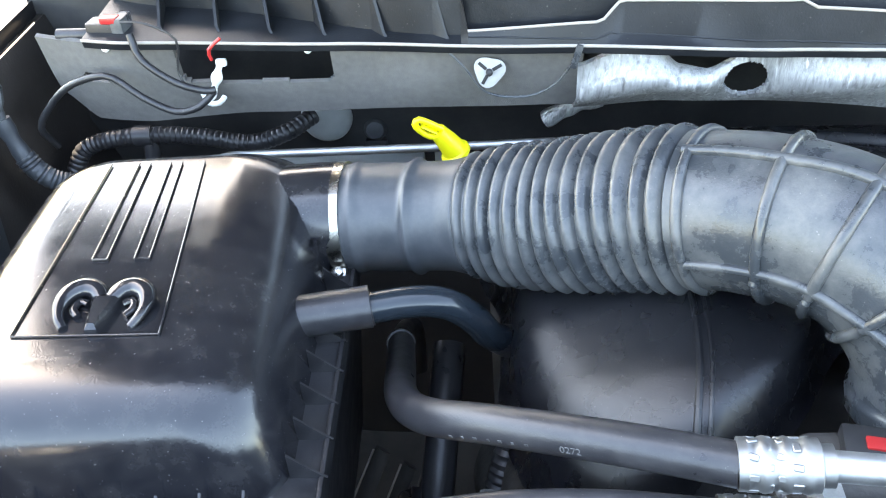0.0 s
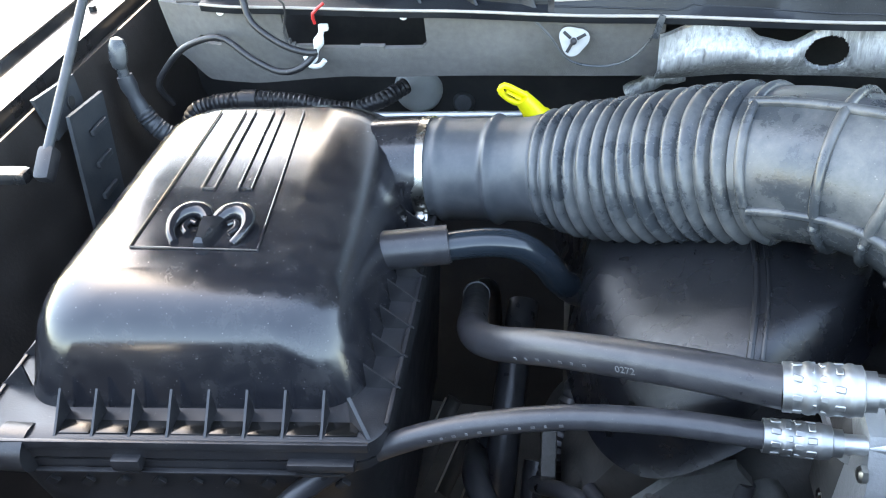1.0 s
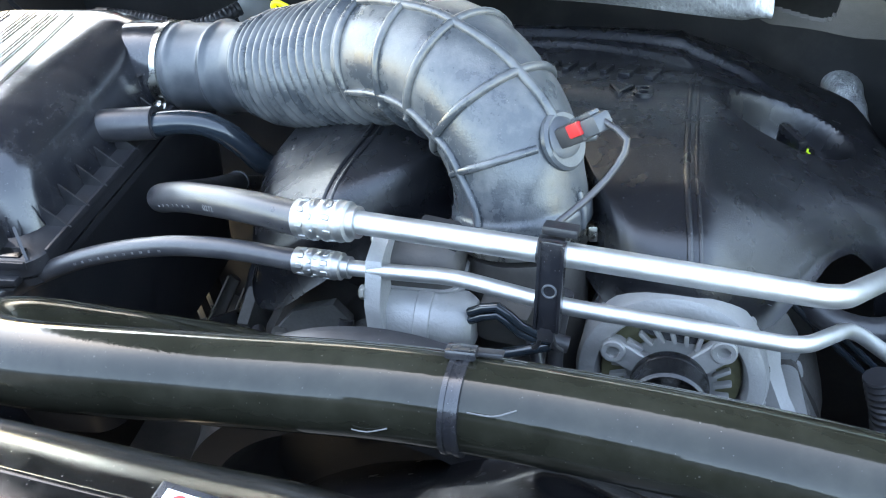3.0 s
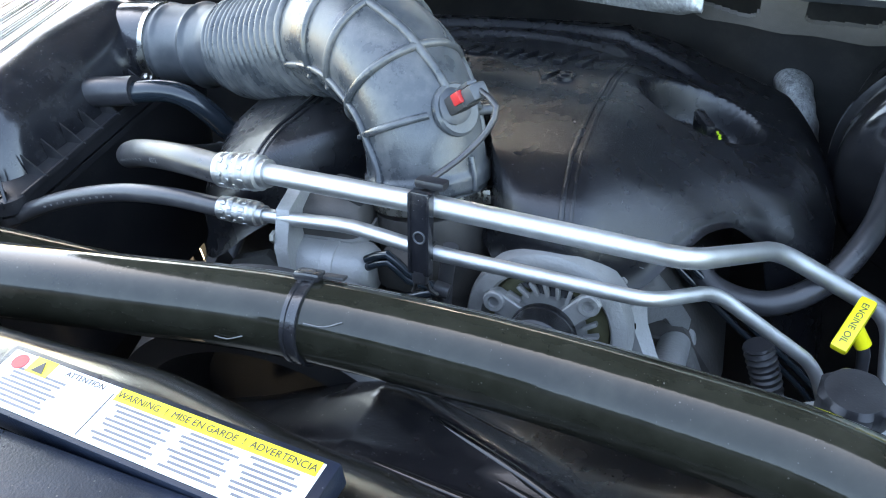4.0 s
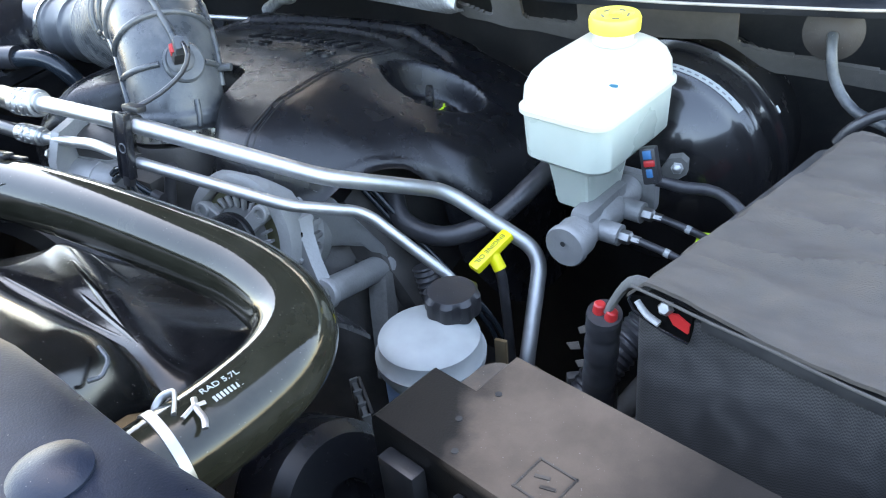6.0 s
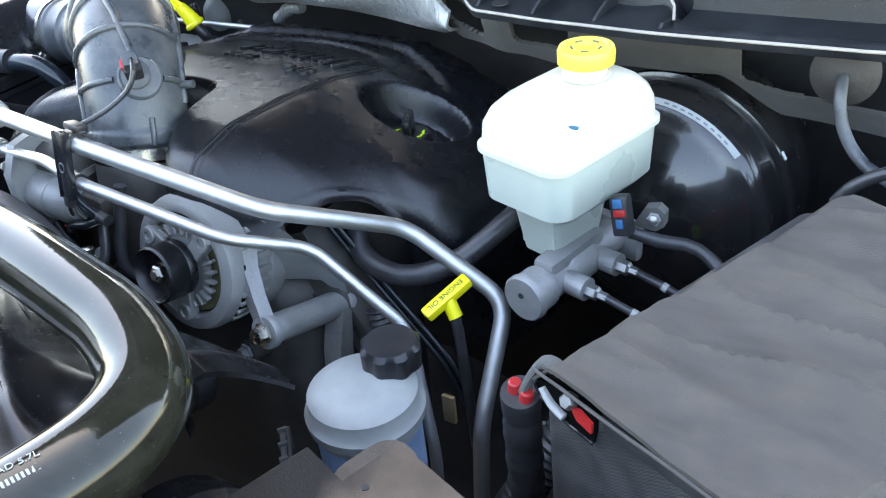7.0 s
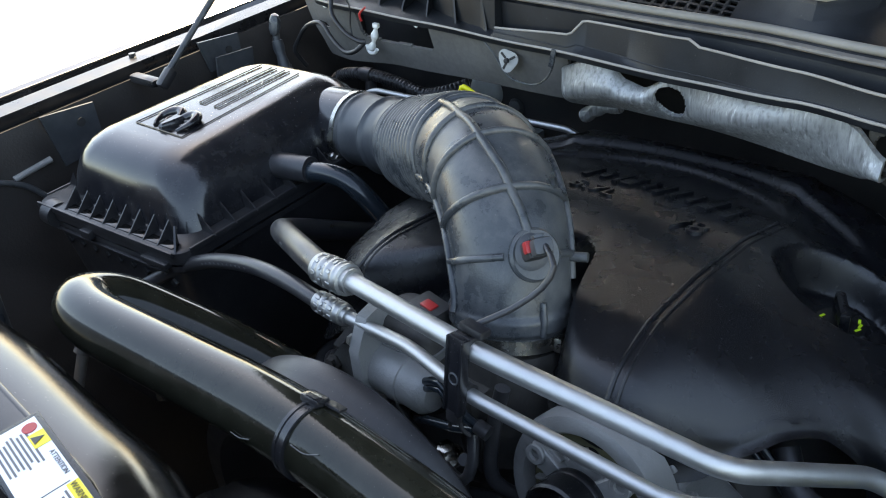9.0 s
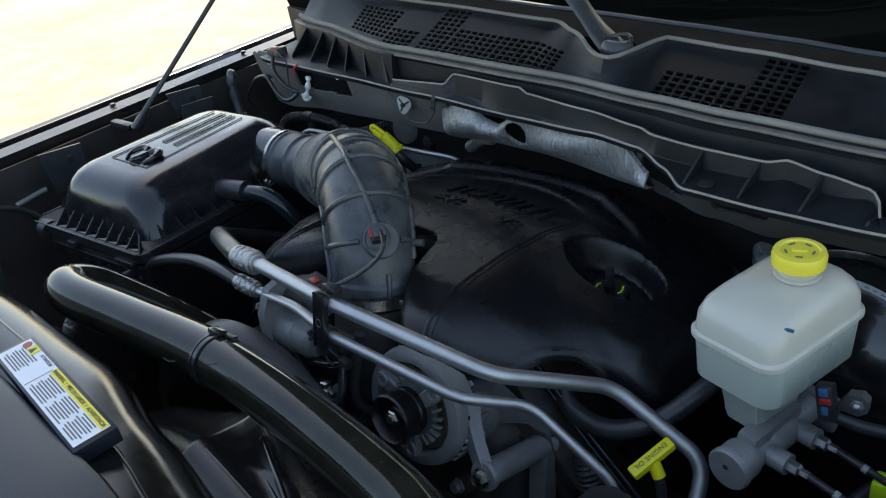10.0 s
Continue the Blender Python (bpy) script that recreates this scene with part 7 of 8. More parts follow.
# ---- fuse box and battery ----
def build_fuse_box():
    f = thing("fuse_box", (0.8, 0.05, 1.0), "dusty brown-black power distribution box", "fuse box")
    rz = Matrix.Translation((0.677, 0.0665, 0)) @ Matrix.Rotation(radians(-19), 4, 'Z')
    outline = [(0, 0), (0, 0.054), (0.035, 0.054), (0.035, 0.094), (0.31, 0.094), (0.31, -0.01), (0.11, -0.01), (0.11, 0.0)]
    def lp(z, k):
        return [rz @ V(0.155 + (x - 0.155) * k, 0.045 + (y - 0.045) * k, z) for x, y in outline]
    lid = part("lid", loft([lp(1.132, 1.0), lp(1.16, 1.0), lp(1.1645, 0.992), lp(1.166, 0.98)]), LID_BROWN, f, "lid with a brown middle and blackish ends")
    part("tray", loft([lp(0.98, 0.94), lp(1.13, 0.985)]), BOX_DARK, f)
    q = rz.to_3x3().to_4x4()
    for dx, dy, w, h in ((0, 0.012, 0.026, 0.0014), (0, -0.012, 0.026, 0.0014), (0.012, 0, 0.0014, 0.026), (-0.012, 0, 0.0014, 0.026)):
        part("emblem_edge", block(rz @ V(0.113, 0.024, 1.1663) + q.to_3x3() @ V(dx, dy, 0), (w, h, 0.001), 0.0003, q), FUSE, lid, "embossed diamond outline")
    for k, a in ((-0.0035, 20), (0.0035, 20)):
        part("emblem_bolt", block(rz @ V(0.113, 0.024, 1.1663) + q.to_3x3() @ V(k, -k * 0.6, 0), (0.009, 0.0022, 0.001), 0.0003, q @ Matrix.Rotation(radians(a), 4, 'Z')), FUSE, lid, "embossed bolt sign")
    for u in (0.03, 0.085):
        part("clip", block(rz @ V(u, -0.006, 1.13), (0.03, 0.012, 0.04), 0.003, rz.to_3x3().to_4x4()), BOX_DARK, f)
    part("latch_loop", tube(bent_path([rz @ V(0.1, -0.004, 1.15), rz @ V(0.1, -0.014, 1.148), rz @ V(0.128, -0.024, 1.148), rz @ V(0.128, -0.012, 1.15)], 0.003), 0.0018, 8), BOX, f, "thin latch loop")
    part("mount_tab", loft([[rz @ p for p in rounded(0.018, 0.085, 0.018, 0.026, 0.016, z)] for z in (1.128, 1.134)]), FUSE, f, "dusty rounded mounting tab")
    for u, v in ((0.05, 0.06), (0.045, 0.03), (0.06, 0.01)):
        part("vent_hole", turned([(0.0005, 0), (0.0022, 0), (0.0022, 0.0006)], rz @ Matrix.Translation((u, v, 1.166)), 10), DARK, lid)
    b = thing("battery", (0.9, 0.2, 1.0), "battery under a sagging black cloth cover", "battery")
    rb = Matrix.Translation((0.797, 0.2, 0)) @ Matrix.Rotation(radians(-22), 4, 'Z')
    def bp(u, v, z):
        return rb @ V(u + 0.04 * v, v, z)
    part("sleeve", loft([[rb @ p for p in rounded(0.0875, 0.13, hx, hy, 0.012, z)] for z, hx, hy in ((0.98, 0.083, 0.125), (1.16, 0.0848, 0.127), (1.188, 0.0842, 0.126))]), WEAVE, b, "woven black sleeve")
    rows = []
    for i in range(91):
        v = 0.27 * i / 90
        row = []
        for j in range(91):
            u = 0.186 * j / 90
            fan = v - 0.35 * u * (v - 0.1)
            fold = abs(noise.noise((u * 4 + 2, fan * 30 + 0.6 * noise.noise((u * 9, v * 9, 4)), 3))) ** 0.7
            z = 1.199 + 0.012 * math.sin(math.pi * min(1, u / 0.19)) * min(1, v * 12) + noise.noise((u * 14, v * 22, 0)) * 0.004 - 0.023 * fold * min(1, 0.15 + u * 14) * min(1, 0.1 + v * 20) + noise.noise((u * 60, v * 110, 7)) * 0.0012 - 0.014 * max(0, 1 - u / 0.012) - 0.03 * max(0, (u - 0.166) / 0.02)
            row.append(bp(u - 0.003 * noise.noise((v * 50, 2, 0)) * (u < 0.02), v + 0.0015 * noise.noise((u * 25, 5, 0)) * (v < 0.02), z))
        rows.append(row)
    part("top_flap", sheet(rows, -0.003), FABRIC, b, "dusty wrinkled cloth flap")
    part("hem", tube([bp(0.004 + 0.02 * i, -0.0012, 1.1965 + 0.0004 * math.sin(i * 1.7)) for i in range(9)], 0.0011, 8), FELT_DARK, b, "stitched hem")
    # solid dark strip painted in for the shade below the flap's edge
    part("gap", block(rb @ V(0.109, 0.006, 1.1905), (0.11, 0.012, 0.009), 0.001, rb.to_3x3().to_4x4()), DARK, b, "dark block for the shade under the flap")
    lens = [(0.003, 1.188), (0.001, 1.183), (0.005, 1.1765), (0.016, 1.173), (0.028, 1.171), (0.046, 1.1705), (0.0475, 1.18), (0.0475, 1.1925), (0.02, 1.1925)]
    part("terminal_opening", loft([[rb @ V(u, v, z) for u, z in lens] for v in (0.006, 0.0012)]), HOLE, b, "dark lens-shaped opening round the terminal")
    part("opening_edge", tube([rb @ V(u, 0.001, z) for u, z in lens[:6]], 0.0011, 8), BOX, b, "glossy rim")
    part("terminal_clamp", tube(smooth_path([rb @ V(0.008, 0.0005, 1.186), rb @ V(0.016, -0.0005, 1.1795), rb @ V(0.026, -0.0005, 1.1765)], 0.003), 0.003, 12, flat=0.6), CAST, b, "grey terminal clamp")
    part("terminal_post", turned([(0.005, 0), (0.005, 0.005), (0.0035, 0.007)], axis(rb @ V(0.0296, 0.002, 1.19), rb.to_3x3() @ V(0.1, -1, 0.5)), 6), CRIMP, b, "bright terminal bolt")
    c = thing("battery_cable", (0.777, 0.223, 1.1), "black battery cable with a red terminal", "battery cable")
    cable = smooth_path([V(0.777, 0.222, 1.15), V(0.775, 0.226, 1.13), V(0.772, 0.232, 1.09), V(0.766, 0.245, 1.02)], 0.002)
    part("cable", tube(cable, lambda t: 0.0125 * (1 + 0.03 * math.sin(t * 26) + 0.02 * math.sin(t * 61)), 20), HOSE, c, "wrinkled black sleeve")
    for p, q in ((V(0.7725, 0.223, 1.146), V(0.7735, 0.222, 1.157)), (V(0.7815, 0.22, 1.145), V(0.783, 0.2195, 1.1545))):
        part("terminal", tube([p, q, q + (q - p) * 0.08], lambda t: 0.0052 - 0.002 * max(0, t - 0.85) / 0.15, 16), RED, c, "red cable end")
    part("strap", tube(smooth_path([V(0.779, 0.2215, 1.152), V(0.786, 0.222, 1.168), V(0.794, 0.221, 1.181), V(0.803, 0.216, 1.186), V(0.812, 0.208, 1.188)]), lambda t: 0.0042 + 0.0012 * t, 12, flat=0.7), GRIME, c, "dull grey cable lug")
    part("red_tag", loft([[rb @ V(u, v, z) for u, z in ((0.031, 1.188), (0.036, 1.1815), (0.0465, 1.1795), (0.047, 1.1865), (0.038, 1.19))] for v in (0.0008, -0.0012)]), RED, c, "small red terminal cover")
    k = thing("red_tape_connector", (0.83, 0.46, 1.05), "red and lime taped connector bundle", "connector")
    part("lime_tape", block((0.809, 0.456, 1.06), (0.016, 0.02, 0.022), 0.003), GREEN, k, "lime tape")
    p, q = V(0.816, 0.455, 1.063), V(0.87, 0.468, 1.104)
    d = (q - p).normalized()
    up = (V(-0.1, -0.35, 1) - d * V(-0.1, -0.35, 1).dot(d)).normalized()
    face = d.cross(up).normalized()
    rot = Matrix((d, up, face)).transposed().to_4x4()
    tag = part("warning_tag", block((p + q) / 2, ((q - p).length, 0.03, 0.0016), 0.0005, rot), RED, k, "flat red printed tag")
    toward = face if face.y < 0 else -face
    for u, w, mt in ((-0.012, 0.012, INK), (0.004, 0.01, INK)):
        part("print_patch", block((p + q) / 2 + d * u + toward * 0.0011, (w, 0.022, 0.0004), 0, rot), mt, tag, "black print")
    for i in range(5):
        part("print_line", block((p + q) / 2 + d * 0.02 + up * (0.008 - 0.004 * i) + toward * 0.0011, (0.014 - 0.003 * (i % 2), 0.0014, 0.0004), 0, rot), LABEL_WHITE, tag, "white print")
        part("print_line", block((p + q) / 2 - d * 0.012 + up * (0.008 - 0.004 * i) + toward * 0.0015, (0.01, 0.001, 0.0003), 0, rot), LABEL_WHITE, tag, "white print")
    part("dark_sleeve", tube(smooth_path([V(0.806, 0.456, 1.058), V(0.795, 0.452, 1.045), V(0.785, 0.44, 1.03)]), 0.008, 14), HOSE, k, "black taped sleeve")


build_fuse_box()


# ---- small things along the walls ----
def corrugated(path, r, pitch=0.006):
    n = 0
    for a, b in zip(path, path[1:]):
        n += (b - a).length
    return tube(path, lambda t: r * (1 + 0.07 * math.sin(t * n / pitch * 2 * math.pi)), 14)


def build_corner():
    c = thing("underhood_connector", (-0.31, 0.78, 1.24), "grey and black plug with a red tab and wires", "connector")
    m = Matrix.Rotation(radians(-8), 4, 'Z')
    part("housing", block((-0.312, 0.776, 1.243), (0.034, 0.02, 0.026), 0.003, m), BOX_DARK, c)
    part("grey_half", block((-0.297, 0.774, 1.246), (0.012, 0.022, 0.03), 0.002, m), RUBBER, c, "grey half")
    part("red_tab", block((-0.305, 0.77, 1.259), (0.016, 0.012, 0.006), 0.0015, m), RED, c, "red tab")
    def nearer(pts):
        """Hangs in front of the felt."""
        o = V(0.0, 0.0, 1.566)
        return smooth_path([o + (p - o) * 0.958 for p in pts])
    part("stub", tube([V(-0.33, 0.777, 1.242), V(-0.362, 0.778, 1.242)], 0.006, 14), HOSE, c)
    part("wire", tube(nearer([V(-0.29, 0.772, 1.243), V(-0.28, 0.76, 1.222), V(-0.25, 0.752, 1.202), V(-0.225, 0.752, 1.193), V(-0.216, 0.756, 1.192)]), 0.0034, 12), BOX_DARK, c, "taped black wire")
    part("wire", tube(nearer([V(-0.218, 0.756, 1.19), V(-0.232, 0.75, 1.178), V(-0.257, 0.752, 1.172), V(-0.289, 0.76, 1.184), V(-0.316, 0.77, 1.2), V(-0.337, 0.775, 1.2), V(-0.371, 0.782, 1.186), V(-0.397, 0.785, 1.163), V(-0.413, 0.785, 1.14), V(-0.41, 0.8, 1.11)]), 0.0034, 12), BOX_DARK, c, "taped black wire")
    part("thin_wire", tube(nearer([V(-0.295, 0.77, 1.256), V(-0.27, 0.765, 1.256), V(-0.245, 0.764, 1.24), V(-0.25, 0.764, 1.21), V(-0.245, 0.76, 1.195)]), 0.0012, 8), BOX_DARK, c)
    part("thin_wire", tube(nearer([V(-0.2, 0.752, 1.245), V(-0.212, 0.75, 1.235), V(-0.212, 0.752, 1.224)]), 0.0016, 8), RED, c, "thin red wire")
    w = thing("wire_clip", (-0.212, 0.755, 1.2), "white plastic wire clip hanging from the slot", "clip")
    part("stem", tube(smooth_path([V(-0.205, 0.748, 1.222), V(-0.21, 0.748, 1.21), V(-0.216, 0.748, 1.196), V(-0.222, 0.748, 1.188)], 0.003), lambda t: 0.0042 - 0.0014 * math.sin(t * 12), 12), WHITE, w)
    part("jaw", tube(smooth_path([V(-0.226, 0.745, 1.194), V(-0.222, 0.744, 1.184), V(-0.212, 0.744, 1.184), V(-0.206, 0.744, 1.19)], 0.003), 0.0026, 10), WHITE, w)
    part("tab", block((-0.203, 0.746, 1.224), (0.01, 0.006, 0.007), 0.002), WHITE, w)
    d = thing("retaining_string", (0.05, 0.71, 1.22), "thin grey string looped across the felt pad", "string")
    part("cord", tube(smooth_path([V(0.004, 0.718, 1.242), V(0.02, 0.718, 1.225), V(0.04, 0.717, 1.2), V(0.075, 0.715, 1.196), V(0.1, 0.71, 1.21), V(0.115, 0.705, 1.235), V(0.118, 0.7, 1.25)]), 0.0012, 8), RUBBER, d)
    part("tab", block((0.116, 0.7, 1.24), (0.006, 0.003, 0.022), 0.001, Matrix.Rotation(radians(15), 4, 'Y')), RUBBER, d)


build_corner()


def build_firewall_parts():
    l = thing("firewall_loom", (-0.28, 0.84, 1.09), "black corrugated wiring conduit along the firewall", "wiring conduit")
    part("conduit", corrugated(smooth_path([V(-0.42, 0.83, 1.06), V(-0.4, 0.84, 1.085), V(-0.339, 0.84, 1.097), V(-0.277, 0.84, 1.094), V(-0.22, 0.84, 1.084), V(-0.18, 0.845, 1.092), V(-0.15, 0.87, 1.1)], 0.002), 0.0095), HOSE, l)
    part("tape", tube([V(-0.345, 0.84, 1.096), V(-0.325, 0.84, 1.0965)], 0.012, 16), HOSE, l)
    part("branch", tube(smooth_path([V(-0.33, 0.84, 1.095), V(-0.33, 0.835, 1.07), V(-0.34, 0.83, 1.03)]), 0.009, 12), HOSE, l)
    b = thing("heater_boot", (-0.142, 0.89, 1.08), "round grey rubber boot on the firewall", "boot")
    part("dome", turned([(0.03, 0), (0.03, 0.006), (0.026, 0.012), (0.016, 0.018), (0.005, 0.02)], axis((-0.142, 0.905, 1.08), (0, -1, 0.2)), 32), TANK_DULL, b)
    s = thing("firewall_stud", (-0.087, 0.895, 1.06), "dark round stud with a clip on the firewall", "stud")
    part("head", turned([(0.014, 0), (0.014, 0.006), (0.01, 0.012), (0.003, 0.013)], axis((-0.087, 0.905, 1.062), (0, -1, 0.2)), 20), RUBBER_DARK, s)
    part("clip", block((-0.087, 0.9, 1.04), (0.026, 0.012, 0.02), 0.003), BOX_DARK, s)
    p = thing("coolant_pipe", (-0.05, 0.735, 1.13), "thin bright steel pipe in front of the firewall", "pipe")
    part("pipe", tube(bent_path([V(-0.26, 0.735, 1.1), V(-0.222, 0.735, 1.131), V(0.0, 0.735, 1.134), V(0.12, 0.735, 1.137), V(0.135, 0.75, 1.1)], 0.02), 0.0042, 14), ALU, p)
    part("stand", block((-0.005, 0.738, 1.1), (0.012, 0.006, 0.06), 0.002), ALU, p)
    k = thing("grey_module", (-0.15, 0.84, 1.04), "pale grey ribbed module below the pipe", "module")
    part("case", block((-0.13, 0.86, 1.025), (0.2, 0.06, 0.035), 0.006), TANK_DULL, k)
    for i in range(5):
        part("stud", block((-0.2 + 0.035 * i, 0.832, 1.046), (0.012, 0.01, 0.012), 0.003), BOX_DARK, k)
    f = thing("foil_wrapped_hose", (0.6, 0.7, 1.1), "hose wrapped in crinkled silver foil", "hose")
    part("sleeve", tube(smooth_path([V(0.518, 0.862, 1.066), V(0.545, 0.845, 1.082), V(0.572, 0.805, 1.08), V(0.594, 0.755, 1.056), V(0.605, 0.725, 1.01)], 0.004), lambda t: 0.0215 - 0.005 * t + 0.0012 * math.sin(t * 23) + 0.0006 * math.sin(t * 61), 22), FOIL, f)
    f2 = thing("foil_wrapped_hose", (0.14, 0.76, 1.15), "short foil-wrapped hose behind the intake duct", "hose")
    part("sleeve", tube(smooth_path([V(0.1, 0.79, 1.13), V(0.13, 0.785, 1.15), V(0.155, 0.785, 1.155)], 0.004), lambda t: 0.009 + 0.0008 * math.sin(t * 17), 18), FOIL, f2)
    g = thing("firewall_grommet", (0.886, 0.59, 1.225), "round brown grommet with a grey cable", "grommet")
    part("disc", turned([(0.01, 0), (0.026, 0), (0.027, 0.002), (0.02, 0.005), (0.012, 0.008), (0.002, 0.009)], axis((0.886, 0.598, 1.224), (0, -1, 0.15)), 32), APRON, g, "brown felt disc")
    part("cable", tube(smooth_path([V(0.886, 0.59, 1.224), V(0.888, 0.575, 1.21), V(0.896, 0.57, 1.185), V(0.915, 0.56, 1.165), V(0.945, 0.53, 1.165)]), 0.005, 12), RUBBER, g, "grey cable")
    h = thing("body_harness", (0.95, 0.5, 1.19), "corrugated black harness behind the battery", "wiring")
    part("conduit", corrugated(smooth_path([V(0.905, 0.5, 1.16), V(0.916, 0.5, 1.177), V(0.939, 0.5, 1.193), V(0.97, 0.5, 1.197), V(1.03, 0.5, 1.19)], 0.002), 0.005, 0.004), HOSE, h)


build_firewall_parts()


def build_apron_parts():
    for y0, y1, z0, z1, lab in ((0.365, 0.44, 1.122, 1.195, "dark grey steel bracket plate with a round hole"), (0.622, 0.695, 1.16, 1.207, "dark grey steel bracket plate")):
        a = thing("apron_bracket", (-0.455, (y0 + y1) / 2, z0), lab, "bracket", "brackets on the inner fender")
        loop = [V(-0.448, y0 + 0.008, z0), V(-0.448, y1 - 0.004, z0 + 0.004), V(-0.452, y1, z1 - 0.008), V(-0.452, y0, z1)]
        part("plate", loft([loop, [p + V(-0.004, 0, 0) for p in loop]]), RUBBER_DARK, a)
        part("hole", turned([(0.0005, 0), (0.006, 0), (0.006, 0.001)], axis(V(-0.447, (y0 + y1) / 2 + 0.01, z1 - 0.025), (1, 0, 0)), 16), DARK, a)
    r = thing("latch_rod", (-0.44, 0.31, 1.13), "grey bent rod on the inner fender", "rod")
    part("rod", tube(smooth_path([V(-0.45, 0.25, 1.155), V(-0.448, 0.29, 1.137), V(-0.445, 0.315, 1.12), V(-0.44, 0.33, 1.1)]), 0.004, 12), RUBBER, r)
    part("pin", tube([V(-0.45, 0.304, 1.134), V(-0.45, 0.358, 1.139)], 0.0045, 12), CAST, r)
    c = thing("apron_harness", (-0.43, 0.75, 1.17), "grey plug on a corrugated black tube", "wiring")
    part("plug", turned([(0.003, -0.018), (0.008, -0.015), (0.0115, -0.006), (0.0115, 0.008), (0.008, 0.015), (0.003, 0.017)], axis((-0.43, 0.75, 1.196), (0.1, 0.25, 1)), 24, squeeze=lambda t, z: 1 - 0.25 * abs(math.sin(t))), RUBBER, c, "dusty grey oval plug")
    part("neck", tube([V(-0.43, 0.748, 1.182), V(-0.429, 0.746, 1.168)], 0.006, 14), RUBBER, c)
    part("sleeve", tube(smooth_path([V(-0.429, 0.747, 1.172), V(-0.424, 0.745, 1.15), V(-0.416, 0.742, 1.128)]), lambda t: 0.0085 + 0.0012 * math.sin(t * 9), 16), RUBBER_DARK, c, "taped grey sleeve")
    part("conduit", corrugated(smooth_path([V(-0.418, 0.743, 1.132), V(-0.408, 0.742, 1.115), V(-0.39, 0.745, 1.1), V(-0.36, 0.76, 1.09)], 0.002), 0.0105, 0.005), RUBBER_DARK, c)
    p = thing("splash_panel", (-0.42, 0.6, 1.0), "dark plastic ribbed panel beside the air box", "panel")
    loop = [V(-0.43, 0.633, 1.184), V(-0.43, 0.7, 1.178), V(-0.43, 0.67, 1.0), V(-0.43, 0.6, 1.0)]
    part("panel", loft([loop, [q + V(-0.004, 0, 0) for q in loop]]), RUBBER_DARK, p)
    for i in range(5):
        part("slat", block((-0.426, 0.668 - 0.008 * i, 1.155 - 0.032 * i), (0.004, 0.03, 0.006), 0.001), RUBBER_DARK, p)


build_apron_parts()


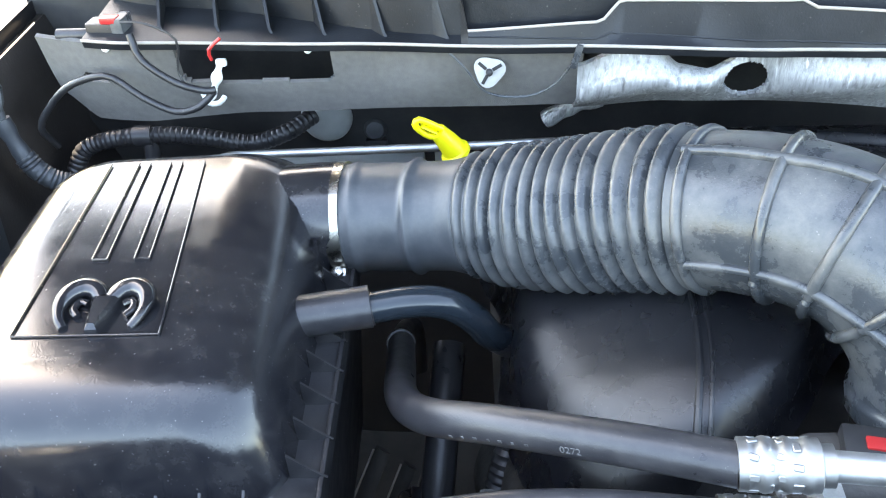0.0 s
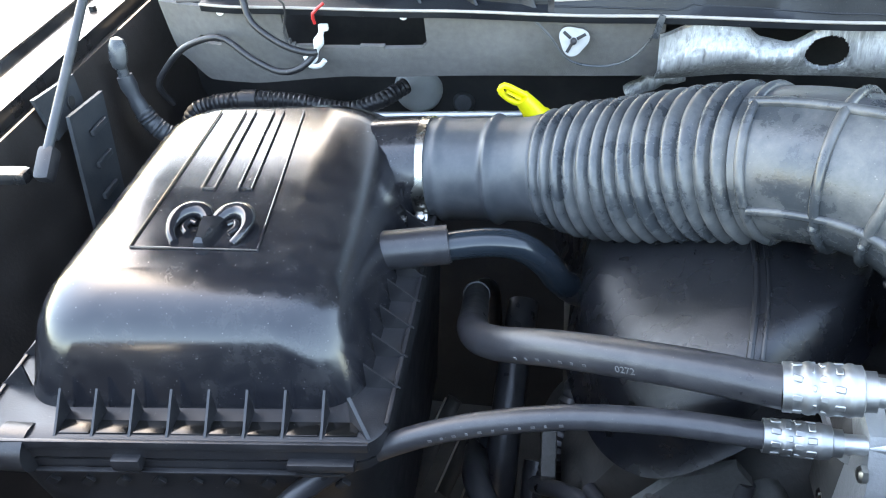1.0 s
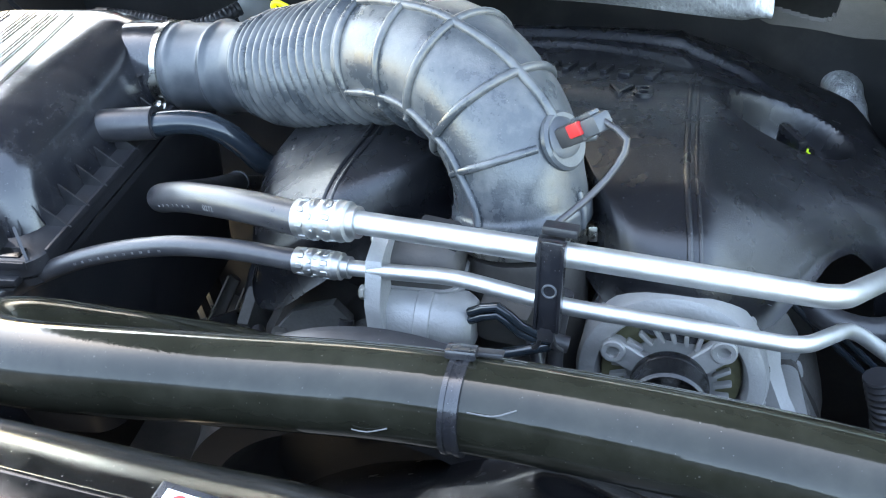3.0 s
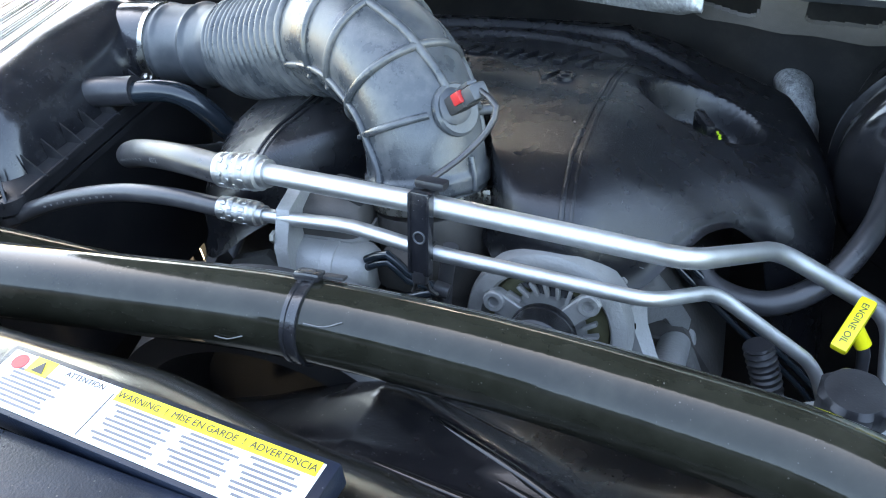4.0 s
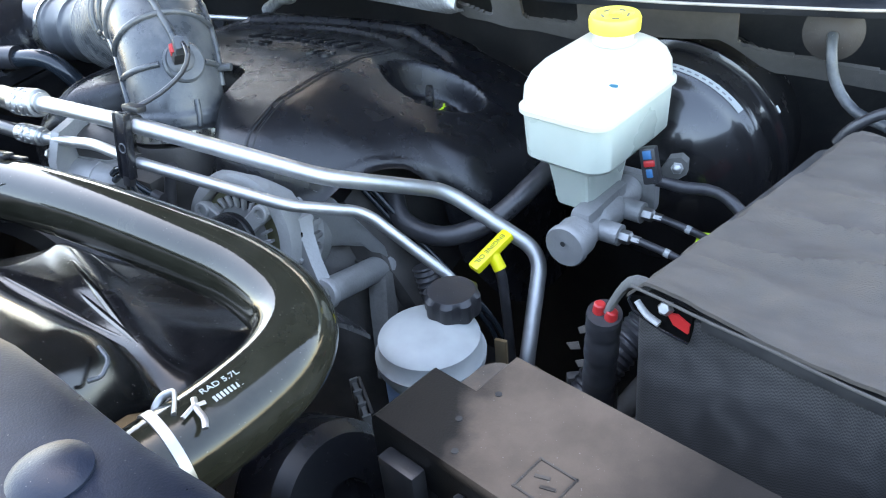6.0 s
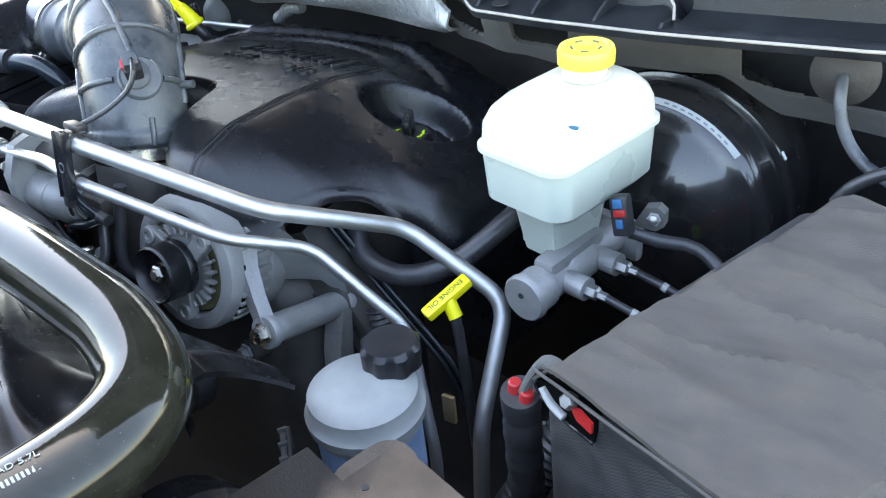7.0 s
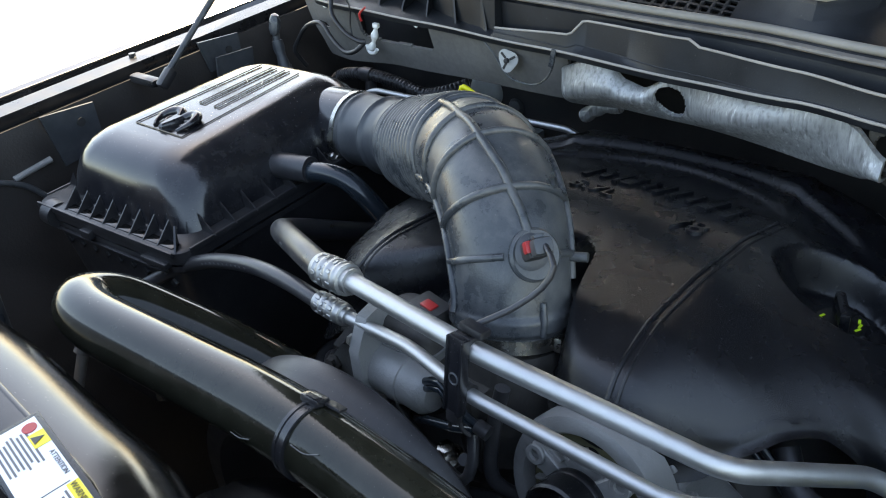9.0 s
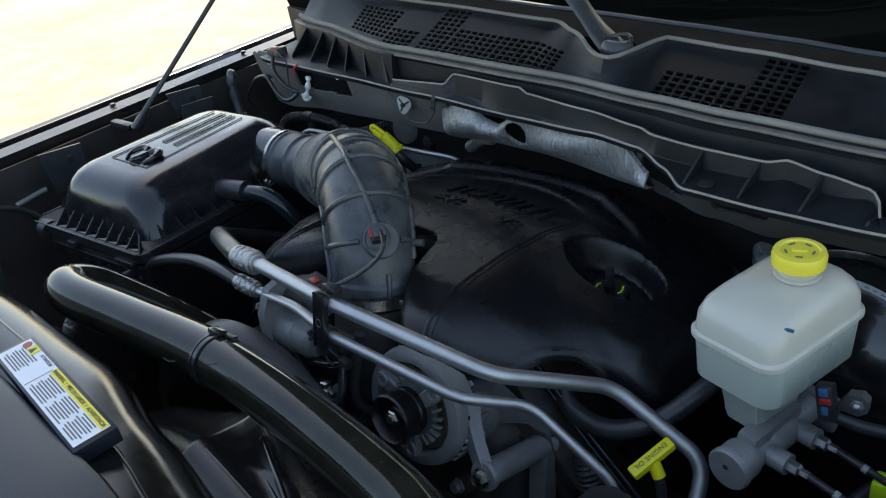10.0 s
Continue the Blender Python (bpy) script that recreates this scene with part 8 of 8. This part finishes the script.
def build_low_parts():
    h = thing("lower_hoses", (0.0, 0.4, 0.9), "thick dark hoses running down beside the engine", "hoses")
    for pts, r in (([V(-0.02, 0.5, 0.98), V(-0.03, 0.42, 0.92), V(-0.05, 0.34, 0.82), V(-0.06, 0.3, 0.7)], 0.017), ([V(0.02, 0.48, 0.97), V(0.01, 0.4, 0.9), V(-0.01, 0.33, 0.8), V(-0.02, 0.3, 0.68)], 0.014), ([V(0.06, 0.42, 0.97), V(0.05, 0.37, 0.93), V(0.04, 0.33, 0.85)], 0.011)):
        part("hose", tube(smooth_path([p + V(0, 0, -0.06) for p in pts]), r, 16), HOSE, h)
    for p, q, r in ((V(-0.066, 0.548, 0.915), V(-0.105, 0.5, 0.84), 0.009), (V(-0.04, 0.53, 0.915), V(-0.075, 0.49, 0.84), 0.008), (V(-0.012, 0.54, 0.915), V(-0.05, 0.45, 0.85), 0.011)):
        strut = part("strut", tube([p, q], r, 12, flat=0.5), CAST_DARK, h, "dark slanting strut")
        part("pale_edge", tube([p + V(-r, 0, 0.001), q + V(-r, 0, 0.001)], 0.0011, 8), DUSTY_STEEL, strut, "thin pale edge")
    part("bracket", block((0.03, 0.42, 0.97), (0.012, 0.04, 0.1), 0.003, Matrix.Rotation(radians(20), 4, 'X')), GRIME, h, "grimy bracket")
    part("corrugated_hose", corrugated(smooth_path([V(0.06, 0.5, 1.02), V(0.046, 0.47, 0.988), V(0.03, 0.44, 0.93), V(0.02, 0.42, 0.85)], 0.002), 0.012, 0.007), HOSE, h)
    q = thing("steering_boot", (0.78, 0.33, 1.0), "thick black corrugated boot below the brake cylinder", "boot")
    part("boot", corrugated(smooth_path([V(0.77, 0.4, 1.0), V(0.74, 0.36, 0.965), V(0.71, 0.32, 0.9), V(0.68, 0.28, 0.83)], 0.002), 0.018, 0.007), HOSE, q)
    for pts in ([V(0.78, 0.45, 1.03), V(0.76, 0.4, 0.98), V(0.72, 0.36, 0.93), V(0.7, 0.33, 0.85)], [V(0.86, 0.45, 1.05), V(0.88, 0.4, 1.02), V(0.87, 0.34, 0.98), V(0.84, 0.3, 0.9)]):
        part("loom", tube(smooth_path(pts), 0.007, 12), HOSE, q)
    part("plate", block((0.73, 0.36, 0.93), (0.05, 0.012, 0.06), 0.004, Matrix.Rotation(radians(25), 4, 'Z')), CAST_DARK, q, "grimy plate")
    part("grey_plug", block((0.835, 0.4, 1.045), (0.014, 0.012, 0.018), 0.003), RUBBER, q, "grey plug")
    e = thing("bent_drain_hose", (-0.16, 0.14, 1.1), "grey rubber hose bent over like a hook", "hose")
    part("hose", tube(smooth_path([V(-0.26, 0.175, 1.165), V(-0.22, 0.163, 1.192), V(-0.185, 0.153, 1.205), V(-0.162, 0.147, 1.195), V(-0.154, 0.14, 1.165), V(-0.152, 0.135, 1.1), V(-0.15, 0.13, 1.0)]), 0.0088, 18), RUBBER, e)
    w = thing("heater_lines", (0.55, 0.37, 1.0), "thin black lines beside the alternator", "lines")
    for d in (0, 0.01):
        part("line", tube(smooth_path([V(0.445 + 0.75 * d, 0.405, 1.13 + 0.6 * d), V(0.469 + 0.75 * d, 0.402, 1.107 + 0.6 * d), V(0.541 + 0.75 * d, 0.394, 1.038 + 0.6 * d), V(0.613 + 0.75 * d, 0.386, 0.969 + 0.6 * d), V(0.64 + 0.75 * d, 0.38, 0.9)]), 0.003, 10), HOSE_BLUE, w, "glossy thin line")
    part("conduit", corrugated(smooth_path([V(0.56, 0.36, 1.05), V(0.575, 0.35, 1.0), V(0.58, 0.34, 0.92)], 0.002), 0.012, 0.006), HOSE, w)
    y = thing("ribbed_bracket", (0.57, 0.21, 1.0), "grey cast bracket with square pockets below the alternator", "bracket")
    for i in range(4):
        part("rib", block((0.553 + 0.011 * i, 0.222 - 0.012 * i, 0.995), (0.003, 0.008, 0.05), 0.001, Matrix.Rotation(radians(-40), 4, 'Z')), GRIME, y)
    for i in range(3):
        part("shelf", block((0.57, 0.204, 0.975 + 0.02 * i), (0.05, 0.005, 0.003), 0.001, Matrix.Rotation(radians(-47), 4, 'Z')), GRIME, y)
    part("back", block((0.573, 0.208, 0.99), (0.05, 0.003, 0.06), 0.001, Matrix.Rotation(radians(-47), 4, 'Z')), CAST_DARK, y)
    t = thing("tag_plate", (0.66, 0.33, 0.99), "brownish plastic tag by the pipes", "tag")
    part("tag", block((0.655, 0.318, 1.0), (0.012, 0.004, 0.03), 0.001), COPPER, t)
    x = thing("steering_shaft", (0.75, 0.4, 0.85), "dark grimy steering shaft below the brake cylinder", "shaft")
    part("shaft", tube([V(0.69, 0.32, 0.8), V(0.79, 0.5, 0.9)], 0.013, 16), CAST_DARK, x)
    part("joint", block((0.735, 0.4, 0.845), (0.035, 0.04, 0.035), 0.006, Matrix.Rotation(radians(-30), 4, 'Z')), CAST_DARK, x)
    # made-up tan shards, coloured to stand for glints deep in the bay
    for i, (fx, fy, fz) in enumerate(((0.714, 0.38, 0.996), (0.722, 0.386, 0.985), (0.707, 0.375, 0.978), (0.73, 0.39, 0.97), (0.716, 0.37, 0.962))):
        w0 = 0.004 + 0.0015 * (i % 3)
        flake = [V(fx - w0, fy, fz), V(fx + w0 * 0.6, fy + 0.002, fz + 0.003), V(fx + w0, fy, fz - 0.004), V(fx - w0 * 0.3, fy - 0.001, fz - 0.006)]
        part("tan_glint", loft([flake, [p + V(0, -0.002, 0.001) for p in flake]]), SEAL_BROWN, x, "tan shard in place of a glint")
    b = thing("drive_belt", (0.4, 0.27, 0.95), "black ribbed drive belt", "belt")
    part("belt", tube([V(0.375, 0.268, 1.09), V(0.366, 0.262, 1.0), V(0.37, 0.26, 0.9)], 0.011, 8, flat=0.25), HOSE, b)


build_low_parts()
